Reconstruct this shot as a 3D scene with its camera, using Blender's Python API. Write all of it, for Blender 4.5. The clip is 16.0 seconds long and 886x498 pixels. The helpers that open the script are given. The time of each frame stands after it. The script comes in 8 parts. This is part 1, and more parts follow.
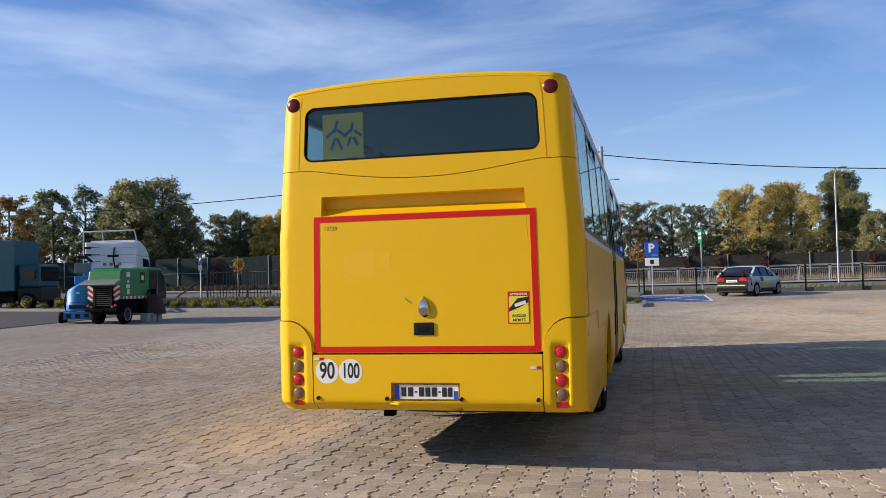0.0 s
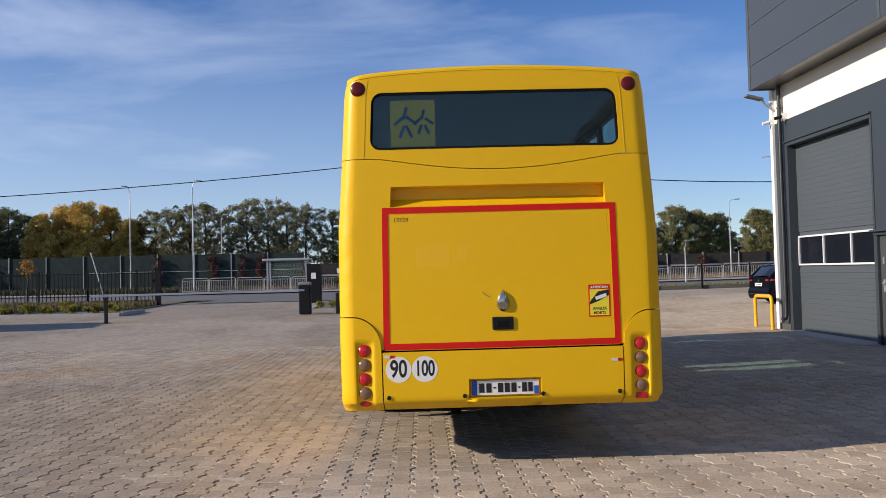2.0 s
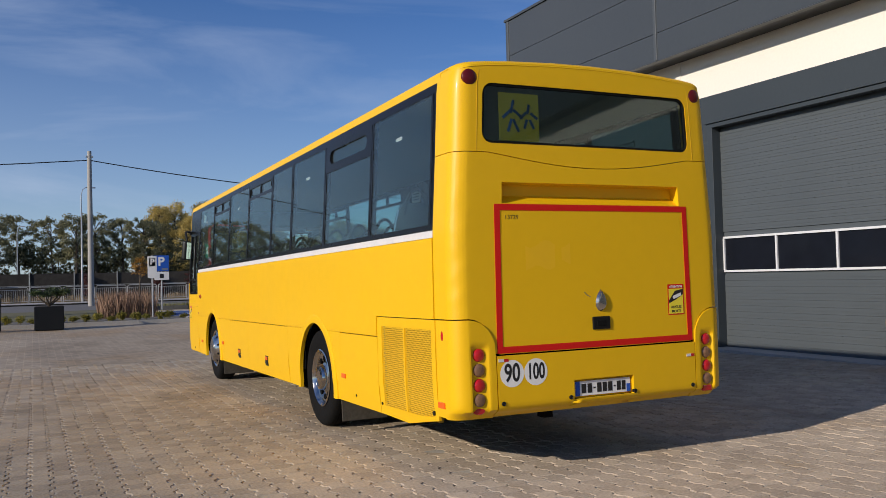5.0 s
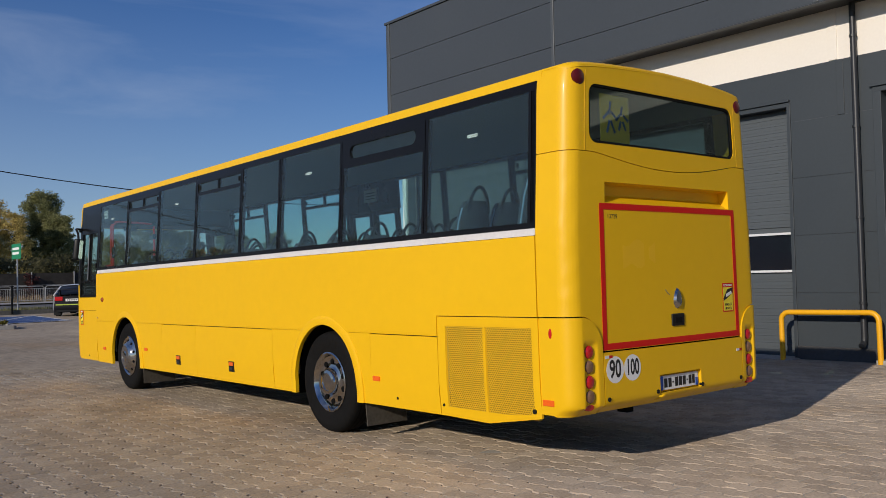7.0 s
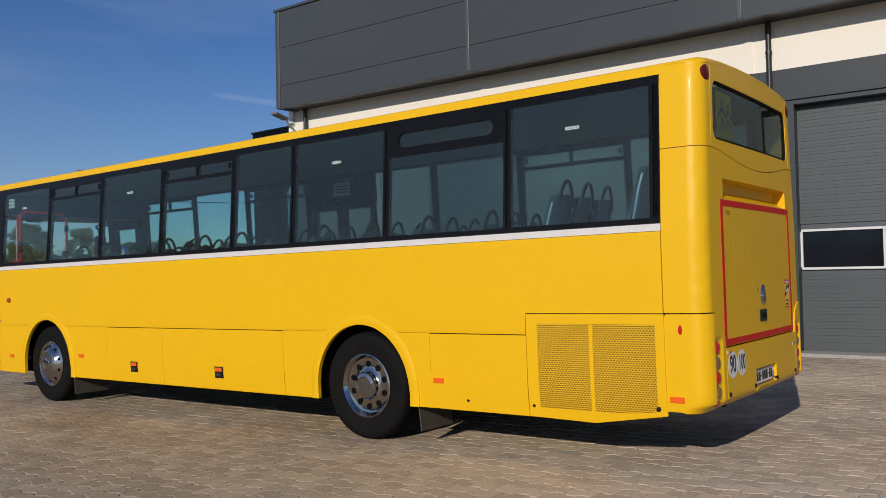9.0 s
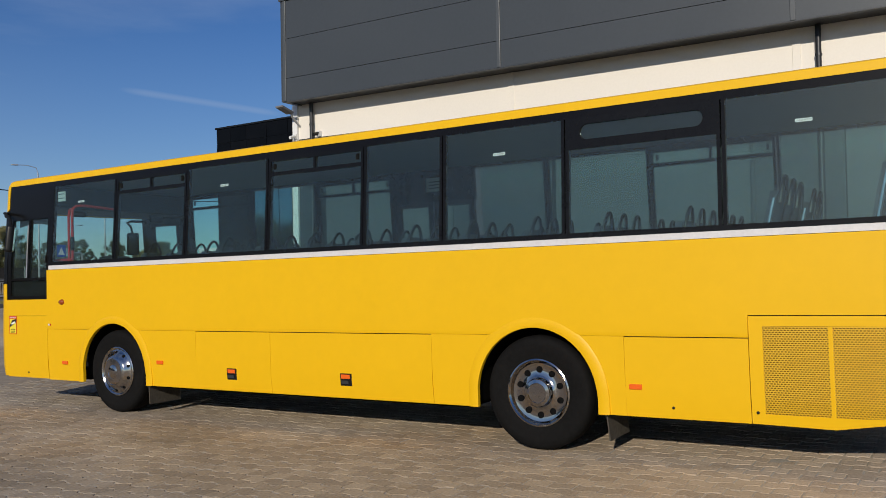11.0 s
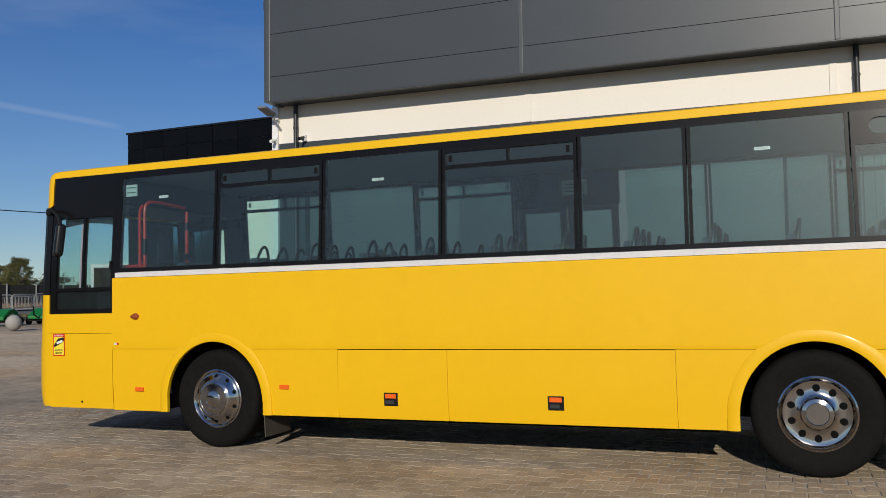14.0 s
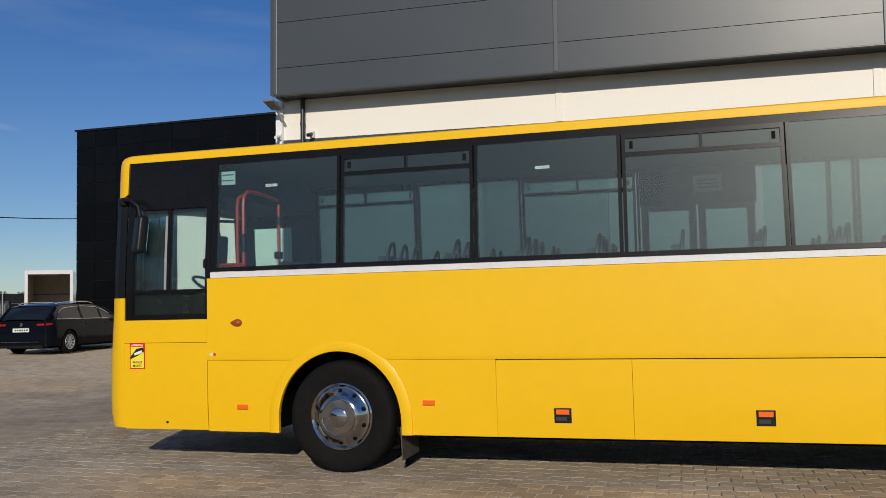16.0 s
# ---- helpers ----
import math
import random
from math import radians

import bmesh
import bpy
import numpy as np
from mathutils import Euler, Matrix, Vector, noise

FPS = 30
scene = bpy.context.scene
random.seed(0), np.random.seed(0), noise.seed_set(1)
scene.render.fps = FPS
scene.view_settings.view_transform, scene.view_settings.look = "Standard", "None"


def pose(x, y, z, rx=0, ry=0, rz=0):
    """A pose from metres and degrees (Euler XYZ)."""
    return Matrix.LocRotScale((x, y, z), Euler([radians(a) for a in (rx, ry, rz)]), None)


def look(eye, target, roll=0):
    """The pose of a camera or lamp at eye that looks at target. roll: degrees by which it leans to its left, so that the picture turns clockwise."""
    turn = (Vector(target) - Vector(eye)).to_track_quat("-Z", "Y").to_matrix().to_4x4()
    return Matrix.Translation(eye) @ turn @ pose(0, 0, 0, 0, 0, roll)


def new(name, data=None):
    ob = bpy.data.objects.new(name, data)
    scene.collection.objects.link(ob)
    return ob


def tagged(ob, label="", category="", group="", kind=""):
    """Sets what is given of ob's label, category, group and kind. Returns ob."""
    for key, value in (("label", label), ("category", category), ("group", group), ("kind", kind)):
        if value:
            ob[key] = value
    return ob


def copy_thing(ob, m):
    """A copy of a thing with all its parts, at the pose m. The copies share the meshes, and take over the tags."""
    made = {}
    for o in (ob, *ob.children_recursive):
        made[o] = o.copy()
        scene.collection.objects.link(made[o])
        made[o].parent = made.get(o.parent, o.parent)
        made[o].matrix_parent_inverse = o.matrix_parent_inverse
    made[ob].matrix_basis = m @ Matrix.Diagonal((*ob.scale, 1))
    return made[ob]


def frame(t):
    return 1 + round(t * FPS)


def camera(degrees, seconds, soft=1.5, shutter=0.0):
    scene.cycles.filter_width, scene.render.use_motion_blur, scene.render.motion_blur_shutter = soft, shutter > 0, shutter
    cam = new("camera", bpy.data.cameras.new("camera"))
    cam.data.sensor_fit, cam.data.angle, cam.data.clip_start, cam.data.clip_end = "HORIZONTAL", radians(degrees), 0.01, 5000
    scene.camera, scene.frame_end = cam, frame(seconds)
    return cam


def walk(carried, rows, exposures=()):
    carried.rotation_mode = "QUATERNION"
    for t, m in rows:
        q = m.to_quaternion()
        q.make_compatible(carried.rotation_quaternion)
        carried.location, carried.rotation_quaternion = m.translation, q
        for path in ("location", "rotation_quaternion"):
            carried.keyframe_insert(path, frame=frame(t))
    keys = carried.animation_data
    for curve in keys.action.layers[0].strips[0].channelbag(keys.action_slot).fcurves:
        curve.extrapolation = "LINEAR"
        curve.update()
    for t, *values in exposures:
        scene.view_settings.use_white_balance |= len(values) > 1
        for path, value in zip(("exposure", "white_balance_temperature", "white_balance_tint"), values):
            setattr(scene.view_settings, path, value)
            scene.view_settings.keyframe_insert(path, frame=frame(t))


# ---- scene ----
cam = camera(55.1, 16.0, soft=0.72)
METRES, EYE, TILT, LEAN, TURN = 19.2, 1.536, 0.0, 0.0, 13.7
ROWS = [
    (0.0, 0.0, 0.0, 0.0, -0.03, 2.31, 1.34),
    (0.5, -0.0333, 0.006, -0.0009, -3.81, 2.36, 1.42),
    (1.0, -0.0638, 0.0089, -0.0014, -7.4, 2.37, 1.47),
    (1.5, -0.0937, 0.0179, -0.0016, -11.52, 2.27, 1.54),
    (2.0, -0.1206, 0.0244, -0.0011, -15.08, 2.2, 1.59),
    (2.5, -0.148, 0.0394, -0.0017, -18.73, 2.17, 1.62),
    (3.0, -0.1772, 0.054, -0.0013, -22.43, 2.26, 1.67),
    (3.5, -0.2013, 0.0729, -0.0019, -26.37, 2.27, 1.73),
    (4.0, -0.2268, 0.0884, -0.0011, -30.65, 2.3, 1.76),
    (6.5, -0.3398, 0.19, -0.0012, -50.57, 2.42, 1.77),
    (7.0, -0.3566, 0.2144, -0.0003, -53.34, 2.33, 1.76),
    (7.5, -0.3729, 0.2419, 0.0, -56.52, 2.22, 1.78),
    (8.0, -0.3841, 0.2712, 0.0001, -60.47, 2.13, 1.77),
    (10.5, -0.4193, 0.424, 0.0043, -71.28, 1.85, 1.68),
    (11.0, -0.4206, 0.4549, 0.0045, -72.09, 1.89, 1.65),
    (11.5, -0.4257, 0.4835, 0.0049, -73.24, 1.98, 1.59),
    (12.0, -0.4232, 0.5188, 0.0047, -74.94, 2.21, 1.55),
    (12.5, -0.4219, 0.5501, 0.0049, -76.5, 2.54, 1.52),
    (13.0, -0.4161, 0.5818, 0.0043, -78.22, 2.77, 1.5),
    (13.5, -0.4126, 0.6129, 0.0035, -80.05, 2.99, 1.45),
    (14.0, -0.4046, 0.6414, 0.0028, -82.09, 3.1, 1.41),
    (14.5, -0.3973, 0.6767, 0.0039, -84.34, 3.36, 1.32),
    (15.0, -0.3879, 0.7086, 0.0028, -85.89, 3.56, 1.32),
    (15.5, -0.3788, 0.739, 0.0024, -86.83, 3.68, 1.35),
    (16.0, -0.3651, 0.7658, 0.0021, -87.98, 3.66, 1.35),
]
walk(cam, [(t, pose(0, 0, EYE, TILT, LEAN, TURN) @ pose(METRES * x, METRES * y, METRES * z, 90 + pitch, roll, yaw)) for t, x, y, z, yaw, pitch, roll in ROWS],
     exposures=[(0.0, 0.60, 6750, 11), (1.5, 0.36, 6690, 13), (3.0, 0.39, 6650, 13), (3.5, 0.2, 6620, 13), (4.0, 0.1, 6600, 12), (5.0, -0.03, 6570, 12), (6.5, -0.25, 6540, 12), (8.0, -0.37, 6510, 12), (11.0, -0.37, 6470, 10), (16.0, -0.36, 6440, 9)])

# ---- world and sun ----
SUN_WAY = Vector((1.0, 0.28, -0.405)).normalized()      # the way the sunlight travels
SUN_EL = math.asin(-SUN_WAY.z)
SUN_AZ = math.atan2(-SUN_WAY.x, -SUN_WAY.y)            # clockwise from +y

world = bpy.data.worlds.new("world")
scene.world = world
world.use_nodes = True
wn, wl = world.node_tree.nodes, world.node_tree.links
wn.clear()
w_out = wn.new("ShaderNodeOutputWorld")
w_bg = wn.new("ShaderNodeBackground")
w_sky = wn.new("ShaderNodeTexSky")
w_sky.sky_type = "NISHITA"
w_sky.sun_disc = False
w_sky.sun_elevation = SUN_EL
w_sky.sun_rotation = SUN_AZ
w_sky.air_density, w_sky.dust_density, w_sky.ozone_density = 1.0, 0.1, 5.0
# thin high cirrus drawn out along one direction
w_co = wn.new("ShaderNodeTexCoord")
w_map = wn.new("ShaderNodeMapping")
w_map.inputs["Rotation"].default_value = (0.15, 0.35, 0.5)
w_map.inputs["Scale"].default_value = (1.6, 1.1, 7.0)
w_noise = wn.new("ShaderNodeTexNoise")
w_noise.inputs["Scale"].default_value = 1.5
w_noise.inputs["Detail"].default_value = 7.0
w_noise.inputs["Roughness"].default_value = 0.55
w_noise.inputs["Distortion"].default_value = 0.5
w_ramp = wn.new("ShaderNodeValToRGB")
w_ramp.color_ramp.elements[0].position = 0.36
w_ramp.color_ramp.elements[0].color = (0, 0, 0, 1)
w_ramp.color_ramp.elements[1].position = 0.80
w_ramp.color_ramp.elements[1].color = (0.85, 0.85, 0.85, 1)
w_mix = wn.new("ShaderNodeMix")
w_mix.data_type = "RGBA"
w_mix.inputs["B"].default_value = (5.1, 6.1, 7.9, 1)
wl.new(w_co.outputs["Generated"], w_map.inputs["Vector"])
wl.new(w_map.outputs["Vector"], w_noise.inputs["Vector"])
wl.new(w_noise.outputs["Fac"], w_ramp.inputs["Fac"])
w_dot = wn.new("ShaderNodeVectorMath")
w_dot.operation = "DOT_PRODUCT"
w_dot.inputs[1].default_value = (-0.75, 0.62, -0.2)
w_rng = wn.new("ShaderNodeMapRange")
w_rng.inputs["From Min"].default_value, w_rng.inputs["From Max"].default_value = 0.0, 1.0
w_rng.inputs["To Min"].default_value, w_rng.inputs["To Max"].default_value = 0.36, 1.0
w_mul = wn.new("ShaderNodeMath")
w_mul.operation = "MULTIPLY"
wl.new(w_co.outputs["Generated"], w_dot.inputs[0])
wl.new(w_dot.outputs["Value"], w_rng.inputs["Value"])
wl.new(w_ramp.outputs["Color"], w_mul.inputs[0])
wl.new(w_rng.outputs["Result"], w_mul.inputs[1])
# pale haze low over the north-west horizon
w_sep = wn.new("ShaderNodeSeparateXYZ")
w_low = wn.new("ShaderNodeMapRange")
w_low.interpolation_type = "SMOOTHSTEP"
w_low.inputs["From Min"].default_value, w_low.inputs["From Max"].default_value = 0.42, 0.0
w_low.inputs["To Min"].default_value, w_low.inputs["To Max"].default_value = 0.0, 0.5
w_hz = wn.new("ShaderNodeMath")
w_hz.operation = "MULTIPLY"
w_max = wn.new("ShaderNodeMath")
w_max.operation = "MAXIMUM"
wl.new(w_co.outputs["Generated"], w_sep.inputs[0])
wl.new(w_sep.outputs["Z"], w_low.inputs["Value"])
wl.new(w_low.outputs["Result"], w_hz.inputs[0])
wl.new(w_rng.outputs["Result"], w_hz.inputs[1])
wl.new(w_mul.outputs[0], w_max.inputs[0])
wl.new(w_hz.outputs[0], w_max.inputs[1])
# one thin straight streak of cloud in the north-east
w_dn, w_ab, w_wide, w_dm, w_long, w_st, w_all = (wn.new(k) for k in ("ShaderNodeVectorMath", "ShaderNodeMath", "ShaderNodeMapRange", "ShaderNodeVectorMath", "ShaderNodeMapRange", "ShaderNodeMath", "ShaderNodeMath"))
w_dn.operation = w_dm.operation = "DOT_PRODUCT"
w_dn.inputs[1].default_value, w_dm.inputs[1].default_value = (0.040, 0.2375, -0.971), (0.667, 0.717, 0.203)
w_ab.operation, w_st.operation, w_all.operation = "ABSOLUTE", "MULTIPLY", "MAXIMUM"
w_wide.interpolation_type = w_long.interpolation_type = "SMOOTHSTEP"
w_wide.inputs["From Min"].default_value, w_wide.inputs["From Max"].default_value = 0.0075, 0.0
w_long.inputs["From Min"].default_value, w_long.inputs["From Max"].default_value = 0.9945, 0.9985
w_long.inputs["To Max"].default_value = 0.27
wl.new(w_co.outputs["Generated"], w_dn.inputs[0])
wl.new(w_co.outputs["Generated"], w_dm.inputs[0])
wl.new(w_dn.outputs["Value"], w_ab.inputs[0])
wl.new(w_ab.outputs[0], w_wide.inputs["Value"])
wl.new(w_dm.outputs["Value"], w_long.inputs["Value"])
wl.new(w_wide.outputs["Result"], w_st.inputs[0])
wl.new(w_long.outputs["Result"], w_st.inputs[1])
wl.new(w_max.outputs[0], w_all.inputs[0])
wl.new(w_st.outputs[0], w_all.inputs[1])
wl.new(w_all.outputs[0], w_mix.inputs["Factor"])
w_sat = wn.new("ShaderNodeHueSaturation")
w_sat.inputs["Saturation"].default_value = 1.19
w_sat.inputs["Hue"].default_value = 0.512
wl.new(w_sky.outputs["Color"], w_sat.inputs["Color"])
wl.new(w_sat.outputs["Color"], w_mix.inputs["A"])
wl.new(w_mix.outputs["Result"], w_bg.inputs["Color"])
w_bg.inputs["Strength"].default_value = 0.097
wl.new(w_bg.outputs["Background"], w_out.inputs["Surface"])

sun = new("sun", bpy.data.lights.new("sun", "SUN"))
sun.data.energy, sun.data.angle, sun.data.color = 4.1, radians(0.53), (1.0, 0.91, 0.78)
sun.matrix_world = look((-40, -15, 25), Vector((-40, -15, 25)) + SUN_WAY)

# ---- materials ----


def material(name, color, rough=0.5, metal=0.0, vary=0.12, grain=30.0, stain=1.2, bump=0.0, coat=0.0, spec=0.5, island=0.0, rand=0.0, tint2=None, sharp=1.0, placed=False):
    """A painted or raw surface with fine grain, broad stains and a little relief; rand and island vary it piece by piece."""
    m = bpy.data.materials.new(name)
    m.use_nodes = True
    n, l = m.node_tree.nodes, m.node_tree.links
    b = n["Principled BSDF"]
    b.inputs["Roughness"].default_value, b.inputs["Metallic"].default_value = rough, metal
    b.inputs["Coat Weight"].default_value = coat
    b.inputs["Coat Roughness"].default_value = 0.12
    b.inputs["Specular IOR Level"].default_value = spec
    co = n.new("ShaderNodeTexCoord")
    fine, broad = n.new("ShaderNodeTexNoise"), n.new("ShaderNodeTexNoise")
    fine.inputs["Scale"].default_value, broad.inputs["Scale"].default_value = grain, stain
    fine.inputs["Detail"].default_value, broad.inputs["Detail"].default_value = 4.0, 6.0
    broad.inputs["Roughness"].default_value = 0.6
    spot = n.new("ShaderNodeNewGeometry").outputs["Position"] if placed else co.outputs["Object"]
    l.new(spot, fine.inputs["Vector"])
    l.new(spot, broad.inputs["Vector"])
    mix = n.new("ShaderNodeMath")
    mix.operation = "ADD"
    l.new(fine.outputs["Fac"], mix.inputs[0])
    l.new(broad.outputs["Fac"], mix.inputs[1])
    last = mix.outputs[0]
    if island or rand:
        src = n.new("ShaderNodeNewGeometry").outputs["Random Per Island"] if island else n.new("ShaderNodeObjectInfo").outputs["Random"]
        mul = n.new("ShaderNodeMath")
        mul.operation = "MULTIPLY_ADD"
        mul.inputs[1].default_value = (island or rand) * 2
        l.new(src, mul.inputs[0])
        l.new(last, mul.inputs[2])
        sub = n.new("ShaderNodeMath")
        sub.operation = "SUBTRACT"
        sub.inputs[1].default_value = (island or rand)
        l.new(mul.outputs[0], sub.inputs[0])
        last = sub.outputs[0]
    mr = n.new("ShaderNodeMapRange")
    mr.inputs["From Min"].default_value, mr.inputs["From Max"].default_value = 1 - 0.4 / sharp, 1 + 0.4 / sharp
    l.new(last, mr.inputs["Value"])
    cm = n.new("ShaderNodeMix")
    cm.data_type = "RGBA"
    lo = [c * (1 - vary) for c in color]
    hi = list(tint2) if tint2 else [min(1, c * (1 + vary)) for c in color]
    cm.inputs["A"].default_value, cm.inputs["B"].default_value = (*lo, 1), (*hi, 1)
    l.new(mr.outputs["Result"], cm.inputs["Factor"])
    l.new(cm.outputs["Result"], b.inputs["Base Color"])
    rr = n.new("ShaderNodeMapRange")
    rr.inputs["To Min"].default_value, rr.inputs["To Max"].default_value = rough * 0.85, min(1, rough * 1.2)
    l.new(broad.outputs["Fac"], rr.inputs["Value"])
    l.new(rr.outputs["Result"], b.inputs["Roughness"])
    if bump:
        bp = n.new("ShaderNodeBump")
        bp.inputs["Strength"].default_value, bp.inputs["Distance"].default_value = bump, 0.01
        l.new(fine.outputs["Fac"], bp.inputs["Height"])
        l.new(bp.outputs["Normal"], b.inputs["Normal"])
    return m


def glass_material(name, tint, rough=0.015, floor=0.04, dust=0.005, edge=0.6, sheen=0.012):
    """Tinted pane: clear view through, mirror gloss that grows at grazing angles; tint counts once for each face."""
    m = bpy.data.materials.new(name)
    m.use_nodes = True
    n, l = m.node_tree.nodes, m.node_tree.links
    n.clear()
    out, mix = n.new("ShaderNodeOutputMaterial"), n.new("ShaderNodeMixShader")
    tr, gl, lw = n.new("ShaderNodeBsdfTransparent"), n.new("ShaderNodeBsdfGlossy"), n.new("ShaderNodeLayerWeight")
    tr.inputs["Color"].default_value = (*tint, 1)
    gl.inputs["Roughness"].default_value = rough
    gl.inputs["Color"].default_value = (0.86, 0.95, 0.94, 1)
    lw.inputs["Blend"].default_value = 0.5
    p5, ma = n.new("ShaderNodeMath"), n.new("ShaderNodeMath")
    p5.operation, ma.operation = "POWER", "MULTIPLY_ADD"
    p5.inputs[1].default_value = 4.2
    ma.inputs[1].default_value, ma.inputs[2].default_value = edge, floor
    l.new(lw.outputs["Facing"], p5.inputs[0])
    l.new(p5.outputs[0], ma.inputs[0])
    l.new(ma.outputs[0], mix.inputs["Fac"])
    l.new(tr.outputs["BSDF"], mix.inputs[1])
    l.new(gl.outputs["BSDF"], mix.inputs[2])
    # a thin film of dust
    df, mx2 = n.new("ShaderNodeBsdfDiffuse"), n.new("ShaderNodeMixShader")
    df.inputs["Color"].default_value = (0.52, 0.56, 0.55, 1)
    mx2.inputs["Fac"].default_value = dust
    l.new(mix.outputs["Shader"], mx2.inputs[1])
    l.new(df.outputs["BSDF"], mx2.inputs[2])
    # grime that scatters the light round its mirror direction
    gr, mx3 = n.new("ShaderNodeBsdfGlossy"), n.new("ShaderNodeMixShader")
    gr.inputs["Roughness"].default_value = 0.38
    gr.inputs["Color"].default_value = (0.90, 0.88, 0.82, 1)
    mx3.inputs["Fac"].default_value = sheen
    l.new(mx2.outputs["Shader"], mx3.inputs[1])
    l.new(gr.outputs["BSDF"], mx3.inputs[2])
    l.new(mx3.outputs["Shader"], out.inputs["Surface"])
    return m


YELLOW = material("yellow_bus_paint", (0.825, 0.479, 0.006), 0.40, vary=0.025, grain=9, stain=0.8, coat=0.08, spec=0.27)
YELLOW_DARK = material("yellow_mesh_paint", (0.74, 0.43, 0.01), 0.5, vary=0.08, grain=60)
RED_TAPE = material("red_tape", (0.63, 0.014, 0.010), 0.45, vary=0.08, grain=80, stain=4, spec=0.2)
BLACK_TRIM = material("black_trim", (0.007, 0.0075, 0.008), 0.4, vary=0.3, grain=60, spec=0.3)
BLACK_GLASS = material("glossy_black_surround", (0.0068, 0.0066, 0.0066), 0.26, vary=0.25, grain=20, spec=0.22)
BLACK_RUBBER = material("black_rubber", (0.0068, 0.0066, 0.0064), 0.8, vary=0.35, grain=25, stain=3, bump=0.3, spec=0.14)
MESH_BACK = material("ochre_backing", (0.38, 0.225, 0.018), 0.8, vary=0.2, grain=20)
DARK_VOID = material("underbody_black", (0.006, 0.006, 0.006), 0.9, vary=0.4, grain=12, spec=0.05)
WHITE_STRIP = material("pale_grey_strip", (0.66, 0.65, 0.645), 0.45, vary=0.08, grain=40, stain=5)
CHROME = material("chrome", (0.50, 0.48, 0.455), 0.10, 1.0, vary=0.08, grain=20, stain=6)
RED_LENS = material("red_lens", (0.52, 0.008, 0.012), 0.15, vary=0.15, grain=90, coat=0.6)
DARK_RED_LENS = material("dark_red_lens", (0.10, 0.006, 0.008), 0.3, vary=0.2, grain=90, coat=0.1, spec=0.3)
SMOKE_LENS = material("smoky_clear_lens", (0.22, 0.115, 0.06), 0.15, vary=0.3, grain=70, coat=0.6)
ORANGE_LENS = material("orange_lens", (0.85, 0.13, 0.008), 0.3, vary=0.1, grain=80, coat=0.4)
WHITE_PAINT = material("white_paint", (0.78, 0.78, 0.76), 0.5, vary=0.05, grain=30)
BLACK_INK = material("black_ink", (0.012, 0.012, 0.012), 0.5, vary=0.1)
BLUE_INK = material("blue_ink", (0.010, 0.055, 0.15), 0.5, vary=0.15)
PLATE_BLUE = material("plate_blue", (0.010, 0.09, 0.45), 0.45, vary=0.1)
SIGN_YELLOW = material("sign_yellow", (0.78, 0.50, 0.03), 0.55, vary=0.08)
HI_YELLOW = material("warning_yellow", (0.85, 0.70, 0.04), 0.5, vary=0.06)
PALE_LINING = material("pale_roof_lining", (0.30, 0.315, 0.30), 0.7, vary=0.1, grain=30)
BUS_GLASS = glass_material("tinted_bus_glass", (0.785, 0.905, 0.895), floor=0.028, dust=0.010, edge=0.62, sheen=0.0145)
REAR_GLASS = glass_material("dark_rear_glass", (0.62, 0.72, 0.72), sheen=0.005)
CLEAR_GLASS = glass_material("clear_glass", (0.93, 0.96, 0.95), floor=0.03)
SEAT_CLOTH = material("seat_cloth", (0.022, 0.030, 0.045), 0.8, vary=0.5, grain=120, stain=20)
SEAT_EDGE = material("seat_edge", (0.20, 0.30, 0.44), 0.35, vary=0.1, grain=60)
SEAT_SHELL = material("seat_shell", (0.050, 0.055, 0.064), 0.22, vary=0.2, grain=60)
INNER_TRIM = material("interior_grey", (0.16, 0.165, 0.17), 0.6, vary=0.15, grain=40)
INNER_DARK = material("interior_dark", (0.03, 0.032, 0.035), 0.6, vary=0.2, grain=40)
RED_RAIL = material("red_rail", (0.55, 0.025, 0.018), 0.35, vary=0.1)
CLAD = material("anthracite_cladding", (0.054, 0.062, 0.069), 0.36, vary=0.07, grain=14, stain=0.35)
COVER_GREY = material("grey_joint_cover", (0.072, 0.081, 0.088), 0.4, vary=0.07, grain=14, stain=0.5)
CLAD_WALL = material("dark_wall_panel", (0.037, 0.047, 0.055), 0.5, vary=0.08, grain=18, stain=0.5)
GATE_GREY = material("gate_grey", (0.078, 0.092, 0.101), 0.5, vary=0.06, grain=60, stain=0.7)
CREAM_WALL = material("cream_wall_panel", (0.84, 0.79, 0.70), 0.55, vary=0.03, grain=20, stain=0.4)
DOOR_GREY = material("door_grey", (0.060, 0.061, 0.064), 0.5, vary=0.06, grain=60, stain=0.7)
ALU_WHITE = material("white_aluminium", (0.68, 0.69, 0.70), 0.45, vary=0.06)
MIRROR = material("mirror_glass", (0.82, 0.84, 0.84), 0.03, 1.0, vary=0.03, grain=3)
DARK_PANE = material("dark_pane", (0.010, 0.012, 0.018), 0.08, vary=0.2, grain=3, spec=0.3)
HOOP_YELLOW = material("hoop_yellow", (0.86, 0.42, 0.008), 0.4, vary=0.08, grain=25, stain=3)
BLACK_TILE = material("black_glossy_tile", (0.004, 0.0044, 0.0052), 0.2, vary=0.25, grain=2, rand=0.4, spec=0.09)
CONCRETE = material("pale_concrete", (0.36, 0.345, 0.32), 0.85, vary=0.18, grain=18, stain=1.0, bump=0.3)
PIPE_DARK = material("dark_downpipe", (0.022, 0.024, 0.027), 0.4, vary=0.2)
